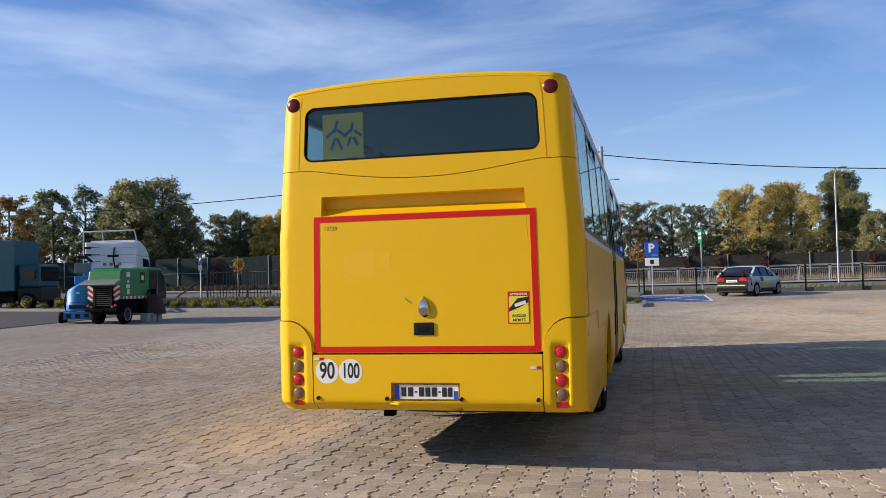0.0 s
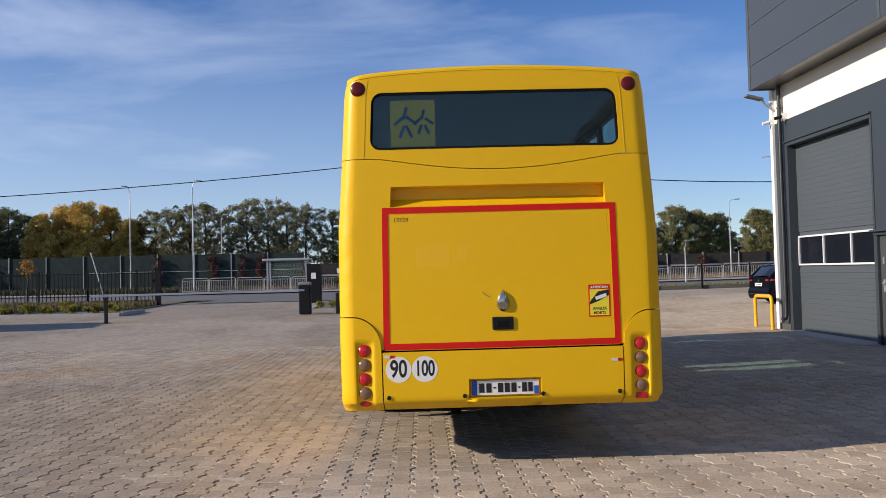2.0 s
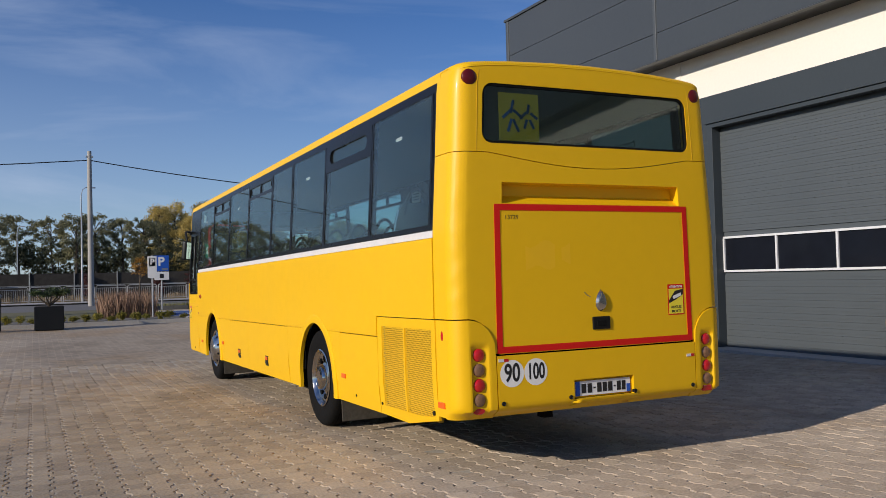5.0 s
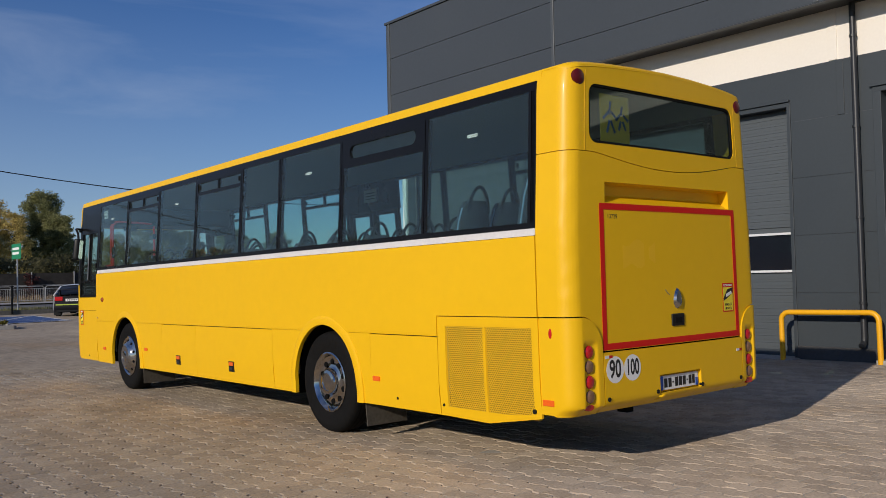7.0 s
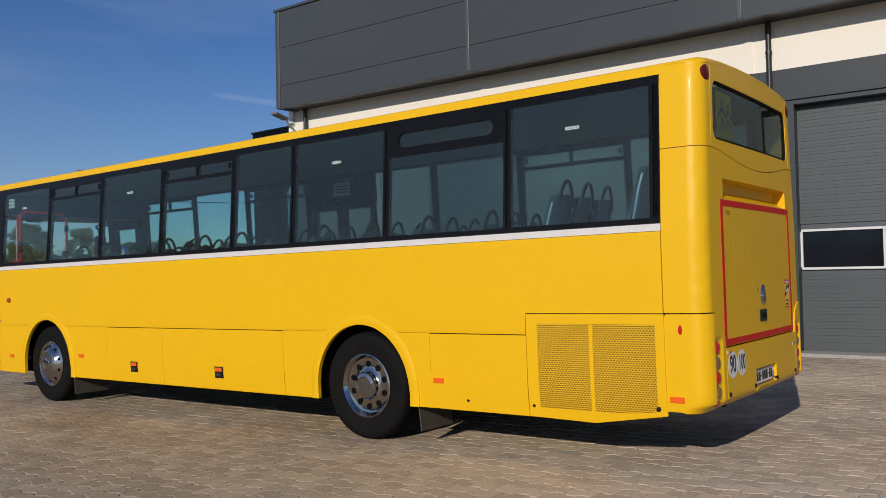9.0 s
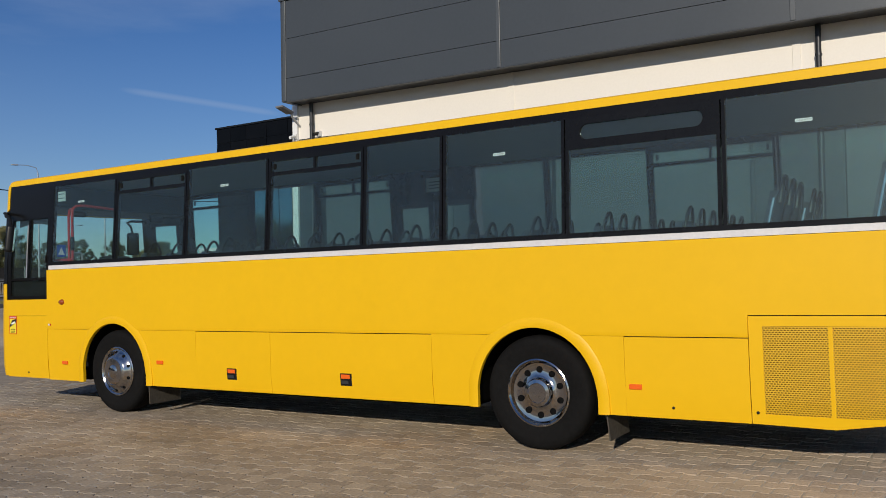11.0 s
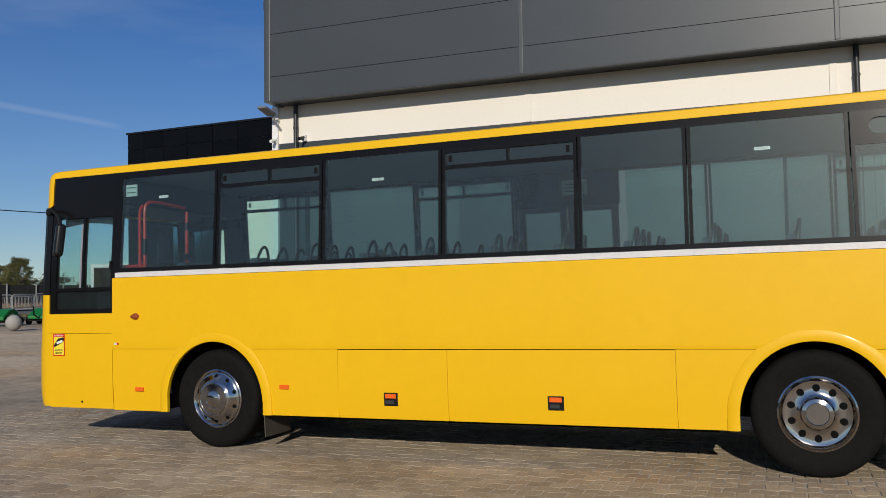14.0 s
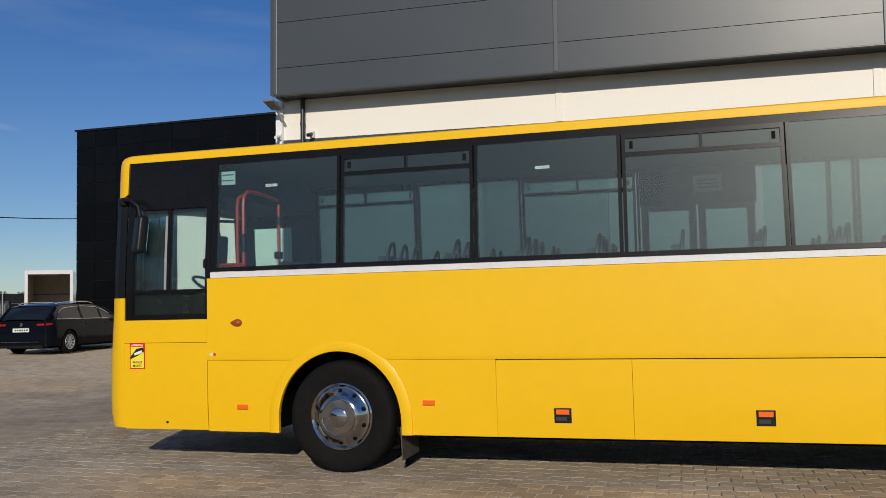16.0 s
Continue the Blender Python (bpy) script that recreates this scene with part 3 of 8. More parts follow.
# ---- the bus ----
# local frame: u across (0 in the middle), v forward from the rear face, z up from the ground
BUS = pose(-1.75, 6.5, 0)
bus = thing("bus", "yellow single-deck school bus parked on the paving", "bus", BUS)
HW = 1.27                                              # half the body's width at its widest
HALF = [(z, w * HW / 1.24) for z, w in ((0.3, 1.20), (0.41, 1.215), (0.6, 1.235), (1.08, 1.24), (1.9, 1.235), (2.5, 1.195), (3.02, 1.165), (3.2, 1.12))]


def half_at(z):
    for (a, p), (b, q) in zip(HALF, HALF[1:]):
        if z <= b:
            return p + (q - p) * max(0.0, (z - a) / (b - a))
    return HALF[-1][1]


def left(s, z, d):
    return Vector((-half_at(z) + d, s, z))


def right(s, z, d):
    return Vector((half_at(z) - d, s, z))


def wrap(radius, bow, base, sign):
    """A rounded end of the body: s runs across the end and round its two corners; sign -1 is the rear."""
    flat = HW - radius

    def at(s, z, d):
        a = abs(s)
        if a <= flat:
            u, w, n = a, 0.0, (0.0, 1.0)
        elif a <= flat + radius * math.pi / 2:
            t = (a - flat) / radius
            u, w, n = flat + radius * math.sin(t), radius * (1 - math.cos(t)), (math.sin(t), math.cos(t))
        else:
            u, w, n = HW, radius + a - flat - radius * math.pi / 2, (1.0, 0.0)
        u, w = u - n[0] * d, w + n[1] * d
        k = half_at(z) / HW
        w += bow * min(1.0, u / HW) ** 2
        return Vector((math.copysign(u * k, s), base - sign * w, z))
    return at


smooth_rear = wrap(0.13, 0.02, 0.0, -1)


def rear(s, z, d):
    """The rear skin, slightly dented down its near corner."""
    dent = 0.0035 * smoothstep(1.05, 1.19, -s) * smoothstep(1.45, 1.28, -s) * smoothstep(1.25, 1.4, z) * smoothstep(2.45, 2.2, z)
    return smooth_rear(s, z, d + dent * noise.noise((s * 9.0, z * 11.0, 0.0)))



S_SEAM = HW - 0.13 + 0.13 * math.pi / 2 + 0.19          # the seam with the side, on either flank
front = wrap(0.16, 0.10, 11.745, 1)
S_FRONT = HW - 0.16 + 0.16 * math.pi / 2 + 0.03


def columns(a, b, extra=()):
    """Column positions across an end, close together round the corners."""
    c = [-S_SEAM, -1.45] + span(-1.365, -1.13, 8) + span(-1.0, 1.0, 20) + span(1.13, 1.365, 8) + [1.45, S_SEAM]
    return sorted({round(v, 4) for v in [a, b, *extra, *[v for v in c if a < v < b]]})


ARCH = {"rear": (3.385, 0.592), "front": (9.185, 0.605)}     # centre along v, half width of the opening
WHEEL_Z = 0.56


def arch_edge(s, base=0.41):
    for c, w in ARCH.values():
        if abs(s - c) < w:
            return max(base, 0.53 + math.sqrt(max(0.0, w * w - (s - c) ** 2)) * 1.05)
    return base


def side_columns(a, b):
    c = span(a, b, max(2, round((b - a) / 0.25)))
    for m, w in ARCH.values():
        c += [m + w * math.cos(math.pi * k / 28) for k in range(29)] + [m - w - 0.001, m + w + 0.001]
    return sorted({round(v, 4) for v in c if a <= v <= b})


for at, flank in ((left, -1), (right, 1)):
    # skirt panels below the crease
    for a, b in ((1.54, 2.55), (2.55, 4.47), (4.47, 6.55 if flank < 0 else 5.30), (6.55, 7.71), (7.71, 10.53)):
        runs, top, g = [(a + 0.0015, b - 0.0015)], 1.0735, 0.0
        for c, w in ARCH.values():
            if a < c < b:
                d = math.sqrt(w * w - ((1.0785 - 0.53) / 1.05) ** 2) + 0.003
                runs, top = [(a + 0.001, c - d), (c + d, b - 0.001)], 1.0795
        for c, d in runs:
            part("skirt_panel", sheet(at, side_columns(c, d), lambda s: min(arch_edge(s), top - 0.001), top, zs=[0.6, 0.85] if len(runs) == 1 else None, nz=2, thick=0.02), YELLOW, bus, smooth=True)
    for a, b in (((0.345, 10.53),) if flank < 0 else ((0.345, 5.30), (6.55, 10.53))):
        cols = sorted(side_columns(a, b) + ([1.537, 1.541] if a < 1 else []))
        part("side_panel", sheet(lambda s, z, d: at(s, z, d - 0.008 + 0.006 * smoothstep(1.11, 1.08, z)), cols, lambda s: 1.258 if s < 1.539 else max(1.082, arch_edge(s)), 1.868, zs=[1.10, 1.13, 1.5], thick=0.03), YELLOW, bus, smooth=True)
    # painted flanges behind the joints
    for a, b in ((2.56, 2.74), (4.03, 4.46), (7.72, 8.54), (9.83, 10.5)):
        part("joint_flange", sheet(lambda s, z, d: at(s, z, d + 0.012), [a, b], 1.05, 1.11, nz=1, thick=0.012), YELLOW, bus)
    for v in (6.55, 7.71):
        part("joint_flange", sheet(lambda s, z, d: at(s, z, d + 0.021), [v - 0.02, v + 0.02], 0.43, 1.048, nz=2, thick=0.01), YELLOW, bus)
    for c, w in ARCH.values():
        # flared lip round the wheel opening
        bm, rings = bmesh.new(), []
        for k in range(37):
            a = math.pi * (k / 36)
            dy, dz = math.cos(a), math.sin(a)
            ring = []
            for r, out in ((w - 0.004, -0.03), (w - 0.004, 0.010), (w + 0.012, 0.015), (w + 0.07, 0.013), (w + 0.095, 0.003), (w + 0.1, -0.02)):
                y, z = c + r * dy, 0.53 + r * dz * (1.05 if dz > 0 else 1)
                ring.append(bm.verts.new(at(y, z, -out)))
            rings.append(ring)
        low = []
        for ring, sg in ((rings[0], 1), (rings[-1], -1)):
            low.append([bm.verts.new((v.co.x, v.co.y, 0.41)) for v in ring])
        for a, b in list(zip(rings, rings[1:])) + [(low[0], rings[0]), (rings[-1], low[1])]:
            for k in range(5):
                bm.faces.new((a[k], a[k + 1], b[k + 1], b[k]))
        part("wheel_arch", bm, YELLOW, bus, smooth=True)
    # engine grille bay
    part("joint_flange", sheet(lambda s, z, d: at(s, z, d + 0.010), [0.325, 0.352], 0.55, 1.24, nz=3, thick=0.008), YELLOW, bus)
    if flank > 0:
        part("engine_bay_panel", sheet(at, [0.345, 0.6, 0.94, 1.25, 1.536], lambda s: 0.40 + max(0, (0.94 - s)) * 0.16, 1.25, nz=3, thick=0.02), YELLOW, bus, smooth=True)
    else:
        part("grille_frame", sheet(at, [0.345, 0.40, 0.415], lambda s: 0.40 + max(0, (0.94 - s)) * 0.16, 1.25, nz=3, thick=0.02), YELLOW, bus, smooth=True)
        part("grille_frame", sheet(at, [1.435, 1.5, 1.536], 0.41, 1.25, nz=3, thick=0.02), YELLOW, bus, smooth=True)
        part("grille_frame", sheet(at, [0.935, 0.965], 0.49, 1.17, nz=3, thick=0.02), YELLOW, bus)
        part("grille_frame", sheet(at, span(0.415, 1.435, 6), 1.172, 1.25, nz=1, thick=0.02), YELLOW, bus)
        part("grille_frame", sheet(at, [0.415, 0.6, 0.78, 0.94, 1.2, 1.435], lambda s: 0.40 + max(0, (0.94 - s)) * 0.16 + max(0, s - 0.94) * 0.02, lambda s: 0.49 + max(0, (0.7 - s)) * 0.10, nz=1, thick=0.02), YELLOW, bus)
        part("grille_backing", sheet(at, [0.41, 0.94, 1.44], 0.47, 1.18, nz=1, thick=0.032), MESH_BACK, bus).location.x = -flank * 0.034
    if flank < 0:
        for a, b in ((0.415, 0.935), (0.965, 1.435)):
            vs, fs = [], []
            z, row = 0.485, 0
            while z < 1.17:
                i = len(vs)
                for yy, zz in ((a, z), (b, z), (b, z + 0.0075), (a, z + 0.0075)):
                    vs.append(tuple(at(yy, zz, 0.006)))
                fs.append((i, i + 1, i + 2, i + 3))
                y = a + (0.0125 if row % 2 else 0.0)
                while y < b - 0.004:
                    i = len(vs)
                    for yy, zz in ((y, z + 0.0075), (min(b, y + 0.009), z + 0.0075), (min(b, y + 0.009), z + 0.0165), (y, z + 0.0165)):
                        vs.append(tuple(at(yy, zz, 0.006)))
                    fs.append((i, i + 1, i + 2, i + 3))
                    y += 0.025
                z += 0.0165
                row += 1
            tagged(part("perforated_mesh", (vs, [], fs), YELLOW_DARK, bus, "yellow perforated metal mesh"), kind="stuff")
    # sill strip and window frame
    for a, b in (((0.345, 10.5),) if flank < 0 else ((0.345, 5.30), (6.55, 10.5))):
        part("sill_strip", sheet(at, span(a, b, 24), 1.872, 1.926, nz=1, thick=0.02), WHITE_STRIP, bus, "pale grey aluminium sill strip")
        part("window_frame", sheet(at, span(a - 0.005, b, 20), 1.932, 1.972, nz=1, thick=0.05), BLACK_GLASS, bus)
    part("roof_rail", sheet(lambda s, z, d: at(s, z, d - 0.006 * smoothstep(3.07, 3.12, z)), span(0.30, 11.468, 40), 3.058, 3.125, nz=3, thick=0.03), YELLOW, bus, smooth=True)
    part("window_frame", sheet(at, span(0.34, 10.5, 30), 2.985, 3.056, nz=1, thick=0.05), BLACK_GLASS, bus)

MULL = [0.39, 1.70, 3.05, 4.32, 5.27, 6.58, 7.88, 9.16, 10.47]


def bus_window(at, a, b, kind, flank):
    """One side window: glass between two posts, with tilting lights above in some."""
    top = 2.985
    frame_ob = part("window_post", sheet(at, [a - 0.035, a - 0.006], 1.972, 2.985, nz=4, thick=0.05), BLACK_GLASS, bus)
    part("window_post", sheet(at, [a + 0.006, a + 0.035], 1.972, 2.985, nz=4, thick=0.05), BLACK_GLASS, bus)
    low = 1.972
    if kind == "two":
        part("window_rail", sheet(at, [a + 0.035, b - 0.035], 2.785, 2.825, nz=1, thick=0.045), BLACK_GLASS, bus)
        part("window_rail", sheet(at, [a + 0.035, b - 0.035], 2.945, 2.985, nz=1, thick=0.045), BLACK_GLASS, bus)
        m = (a + b) / 2
        for c, d in ((a + 0.035, m - 0.012), (m + 0.012, b - 0.035)):
            part("vent_pane", sheet(lambda s, z, e: at(s, z, e + 0.012), [c, d], 2.825, 2.945, nz=1, thick=0.005), BUS_GLASS, bus)
        part("window_post", sheet(at, [m - 0.012, m + 0.012], 2.825, 2.945, nz=1, thick=0.045), BLACK_GLASS, bus)
        for y in (a + 0.085, b - 0.085):
            part("vent_catch", sheet(lambda s, z, e: at(s, z, e + 0.004), [y - 0.014, y + 0.014], 2.858, 2.918, nz=1, thick=0.02), BLACK_RUBBER, bus)
        top = 2.785
    elif kind == "slot":
        bm = bmesh.new()
        c, d, z0, z1, r = a + 0.14, b - 0.14, 2.79, 2.925, 0.066
        ss = sorted({round(v, 4) for v in span(c, d, 6) + [c + r * (1 - math.cos(math.pi / 2 * k / 5)) for k in range(6)] + [d - r * (1 - math.cos(math.pi / 2 * k / 5)) for k in range(6)]})

        def cut(s):
            e = min(s - c, d - s)
            return 0.0 if e >= r else r - math.sqrt(max(0, r * r - (r - e) ** 2))
        sheet(at, ss, 2.71, lambda s: z0 + cut(s), nz=1, thick=0.03, bm=bm)
        part("window_panel", bm, BLACK_GLASS, bus)
        part("window_panel", sheet(at, ss, lambda s: z1 - cut(s), 2.985, nz=1, thick=0.03), BLACK_GLASS, bus)
        part("window_panel", sheet(at, [a + 0.035, c], 2.71, 2.985, nz=1, thick=0.03), BLACK_GLASS, bus)
        part("window_panel", sheet(at, [d, b - 0.035], 2.71, 2.985, nz=1, thick=0.03), BLACK_GLASS, bus)
        part("vent_pane", sheet(lambda s, z, e: at(s, z, e + 0.016), [c, d], z0, z1, nz=1, thick=0.005), BUS_GLASS, bus)
        top = 2.71
    part("side_pane", sheet(lambda s, z, e: at(s, z, e + 0.004), [a + 0.034, b - 0.034], low, top + 0.005, nz=4, thick=0.005), BUS_GLASS, bus)


KINDS = ["plain", "slot", "plain", "plain", "two", "plain", "two", "plain"]
for (a, b), kind in zip(zip(MULL, MULL[1:]), KINDS):
    bus_window(left, a, b, kind, -1)
RKINDS = ["plain", "two", "plain", "plain", "door", "two", "plain", "two"]
for (a, b), kind in zip(zip(MULL, MULL[1:]), RKINDS):
    if kind != "door":
        bus_window(right, a, b, kind, 1)
for at in (left, right):
    part("window_post", sheet(at, [0.34, 0.387], 1.972, 2.985, nz=4, thick=0.05), BLACK_GLASS, bus)
    part("window_post", sheet(at, [10.44, 10.50], 1.972, 2.985, nz=4, thick=0.05), BLACK_GLASS, bus)
# middle door: black leaves with two panes
part("door_header", sheet(right, [5.31, 6.54], 2.6, 2.985, nz=2, thick=0.05), BLACK_GLASS, bus)
for a, b in ((5.33, 5.92), (5.94, 6.53)):
    for c, d in ((a, a + 0.08), (b - 0.08, b)):
        part("door_leaf", sheet(right, [c, d], 0.43, 2.6, nz=6, thick=0.045), BLACK_TRIM, bus)
    for z0, z1 in ((0.43, 0.75), (1.80, 1.95), (2.54, 2.6)):
        part("door_rail", sheet(right, [a + 0.08, b - 0.08], z0, z1, nz=1, thick=0.04), BLACK_TRIM, bus)
    for z0, z1 in ((0.74, 1.81), (1.94, 2.55)):
        part("door_pane", sheet(lambda s, z, e: right(s, z, e + 0.015), [a + 0.07, b - 0.07], z0, z1, nz=2, thick=0.005), BUS_GLASS, bus)

# white exit notices on some panes
for c in (1.08, 3.71, 7.26, 9.87):
    z = 2.745
    m = Matrix.Translation(left(c, z, 0.008)) @ Matrix.Rotation(radians(-90), 4, "Z") @ Matrix.Rotation(radians(88), 4, "X")
    st = part("exit_notice", boxes((-0.062, 0.062, -0.013, 0.013, 0, 0.001)), WHITE_PAINT, bus, "white emergency exit notice")
    st.matrix_local = m
    lettering("ISSUE DE SECOURS", 0.018, BLACK_INK, st, pose(0, 0, 0.0015), squeeze=0.74)

# driver's window, black panel above and below it
part("cab_panel", sheet(left, span(10.503, 11.44, 4), 2.63, 3.056, nz=3, thick=0.04), BLACK_GLASS, bus, "black panel above the driver's window")
part("cab_frame", sheet(left, [10.503, 10.56], 1.482, 2.63, nz=4, thick=0.05), BLACK_GLASS, bus)
part("cab_frame", sheet(left, [11.36, 11.44], 1.482, 2.63, nz=4, thick=0.05), BLACK_GLASS, bus)
part("cab_frame", sheet(left, [10.56, 11.36], 1.482, 1.53, nz=1, thick=0.05), BLACK_GLASS, bus)
part("cab_frame", sheet(left, [10.56, 11.36], 1.735, 1.772, nz=1, thick=0.05), BLACK_GLASS, bus)
part("cab_frame", sheet(left, [10.56, 11.36], 2.57, 2.63, nz=1, thick=0.05), BLACK_GLASS, bus)
part("cab_frame", sheet(left, [10.955, 10.985], 1.772, 2.57, nz=2, thick=0.05), BLACK_GLASS, bus)
part("slide_channel", sheet(left, [10.986, 11.012], 1.775, 2.50, nz=2, thick=0.03), STEEL, bus, "pale metal sliding window channel")
part("window_catch", sheet(lambda s, z, d: left(s, z, d - 0.012), [10.545, 10.575], 1.97, 2.06, nz=1, thick=0.02), BLACK_RUBBER, bus)
part("sun_blind", sheet(lambda s, z, d: left(s, z, d + 0.09), span(10.57, 11.34, 6), lambda s: 2.485 - 0.03 * math.sin(5 * s), 2.63, nz=1, thick=0.01), INNER_DARK, bus, "rolled dark sun blind")
for a, b in ((10.56, 10.96), (11.01, 11.36)):
    part("driver_pane", sheet(lambda s, z, e: left(s, z, e + 0.02), [a, b], 1.765, 2.58, nz=3, thick=0.005), BUS_GLASS, bus)
part("driver_pane", sheet(lambda s, z, e: left(s, z, e + 0.02), [10.56, 11.36], 1.52, 1.742, nz=1, thick=0.005), BUS_GLASS, bus)
# matte black sheet, added only so that the lower pane looks dark
part("door_lining", sheet(lambda s, z, d: left(s, z, d + 0.045), span(10.55, 11.37, 4), 1.49, 1.757, nz=3, thick=0.015), DARK_VOID, bus, "black sheet added behind the lower pane to darken it")
for at in (left, right):
    part("cab_skirt", sheet(at, span(10.535, 11.455, 4), 0.42, 1.254, zs=[0.6, 0.9], thick=0.02), YELLOW, bus, smooth=True)
    part("cab_side", sheet(at, span(10.537, 11.455, 4), 1.258, 1.478, nz=1, thick=0.02), YELLOW, bus)
# front door on the kerb side
for a, b in ((10.503, 10.56), (10.56, 10.82), (11.35, 11.44)):
    part("door_leaf", sheet(right, [a + 0.002, b - 0.002], 1.48, 2.57, nz=3, thick=0.045), BLACK_TRIM, bus)
part("door_pane", sheet(lambda s, z, e: right(s, z, e + 0.015), [10.80, 11.37], 1.48, 2.58, nz=2, thick=0.005), BUS_GLASS, bus)
part("door_header", sheet(right, [10.503, 11.44], 2.572, 3.056, nz=2, thick=0.04), BLACK_GLASS, bus)

# rear end
WIN = (-1.035, 1.005, 2.553, 3.004, 0.085)              # rear window in s and z, corner radius


def win_cut(s):
    e = min(s - WIN[0], WIN[1] - s)
    r = WIN[4]
    return 0.0 if e >= r else r - math.sqrt(max(0.0, r * r - (r - e) ** 2))


def wave(s):
    return 2.484 - 0.098 * max(0.0, 1 - s * s) ** 1.3


def roof_z(u):
    a = min(1.0, abs(u) / 1.178)
    return 3.218 - 0.058 * a ** 2 - 0.025 * a ** 12


K_TOP = half_at(3.1) / HW


def edge_z(u):
    """Height of the roof's rear edge."""
    return roof_z(u) - 0.048 - 0.004 * smoothstep(1.127, 1.171, abs(u))


def corner_in(u):
    """How far the rear edge curves forward at u across."""
    x = abs(u) / K_TOP
    w = 0.13 * (1 - math.cos(math.asin(min(1.0, (x - HW + 0.13) / 0.13)))) if x > HW - 0.13 else 0.0
    return w + 0.02 * min(1.0, x / HW) ** 2


def crest(s):
    a = abs(s)
    u = (a if a < HW - 0.13 else HW - 0.13 + 0.13 * math.sin(min(math.pi / 2, (a - HW + 0.13) / 0.13))) * K_TOP
    return edge_z(u) + 0.014 + 0.030 * smoothstep(1.26, 1.33, a)


win_cols = [WIN[0] + WIN[4] * (1 - math.cos(math.pi / 2 * k / 5)) for k in range(6)] + [WIN[1] - WIN[4] * (1 - math.cos(math.pi / 2 * k / 5)) for k in range(6)]
bm = bmesh.new()
sheet(rear, columns(-S_SEAM, WIN[0]), lambda s: wave(s) + 0.003, crest, nz=8, thick=0.03, bm=bm)
sheet(rear, columns(WIN[1], S_SEAM), lambda s: wave(s) + 0.003, crest, nz=8, thick=0.03, bm=bm)
sheet(rear, columns(WIN[0], WIN[1], win_cols), lambda s: wave(s) + 0.003, lambda s: WIN[2] + win_cut(s), nz=2, thick=0.03, bm=bm)
sheet(rear, columns(WIN[0], WIN[1], win_cols), lambda s: WIN[3] - win_cut(s), crest, nz=3, thick=0.03, bm=bm)
part("rear_upper_panel", bm, YELLOW, bus, smooth=True)
bm = bmesh.new()
sheet(lambda s, z, d: rear(s, z, d + 0.006), columns(WIN[0], WIN[1], win_cols), lambda s: WIN[2] + win_cut(s) - 0.004, lambda s: WIN[2] + win_cut(s) + 0.018, nz=1, thick=0.03, bm=bm)
sheet(lambda s, z, d: rear(s, z, d + 0.006), columns(WIN[0], WIN[1], win_cols), lambda s: WIN[3] - win_cut(s) - 0.018, lambda s: WIN[3] - win_cut(s) + 0.004, nz=1, thick=0.03, bm=bm)
for c in (WIN[0], WIN[1] - 0.018):
    sheet(lambda s, z, d: rear(s, z, d + 0.006), [c, c + 0.018], WIN[2] + 0.05, WIN[3] - 0.05, nz=1, thick=0.03, bm=bm)
part("window_seal", bm, BLACK_RUBBER, bus, "black rubber seal")
part("rear_pane", sheet(lambda s, z, d: rear(s, z, d + 0.018), span(WIN[0], WIN[1], 12), WIN[2], WIN[3], nz=2, thick=0.006), REAR_GLASS, bus, "dark tinted rear window")
for s in (-1.082, 1.045):
    part("seam_trim", sheet(lambda a, z, d: rear(a, z, d - 0.002), [s - 0.0025, s + 0.0025], 2.49, 3.10, nz=6, thick=0.01), YELLOW_DARK, bus)

# panel round the engine lid, with a sloped recess across it
REC = (-0.86, 0.85, 2.105, 2.262)


def cluster_top(s):
    """The upper edge of a lamp corner: level, then swept down beside the lid."""
    a = abs(s)
    if a >= 1.16:
        return 1.25
    return 1.25 - 0.25 * (1 - math.sqrt(max(0.0, 1 - ((1.16 - a) / 0.22) ** 2))) if a > 0.945 else 0.99


bm = bmesh.new()
lowest = lambda s: 0.990 if abs(s) < 0.942 else cluster_top(s) + 0.009
cl = [0.945, 0.95, 0.96, 0.98, 1.0, 1.03, 1.06, 1.1, 1.13, 1.16]
sheet(rear, columns(-S_SEAM, REC[0], [-c for c in cl] + [-1.15, -1.18, -1.21, -1.24, -1.27, -1.3, -1.33]), lowest, lambda s: wave(s) - 0.003, nz=40, thick=0.03, bm=bm)
sheet(rear, columns(REC[1], S_SEAM, cl), lowest, lambda s: wave(s) - 0.003, nz=8, thick=0.03, bm=bm)
sheet(rear, columns(REC[0], REC[1]), 0.990, REC[2], nz=4, thick=0.03, bm=bm)
sheet(rear, columns(REC[0], REC[1]), REC[3], lambda s: wave(s) - 0.003, nz=2, thick=0.03, bm=bm)
part("rear_panel", bm, YELLOW, bus, smooth=True)
bm = bmesh.new()
prof = [(REC[3] + 0.004, 0.012), (REC[3] - 0.01, 0.10), (2.17, 0.10), (REC[2] - 0.005, 0.004)]
rows = []
for s in span(REC[0] - 0.004, REC[1] + 0.004, 12):
    rows.append([bm.verts.new(rear(s, z, d)) for z, d in prof])
for a, b in zip(rows, rows[1:]):
    for k in range(3):
        bm.faces.new((a[k], a[k + 1], b[k + 1], b[k]))
for r, sg in ((rows[0], 1), (rows[-1], -1)):
    bm.faces.new(r)
part("air_recess", bm, YELLOW, bus, "sloped air intake recess")

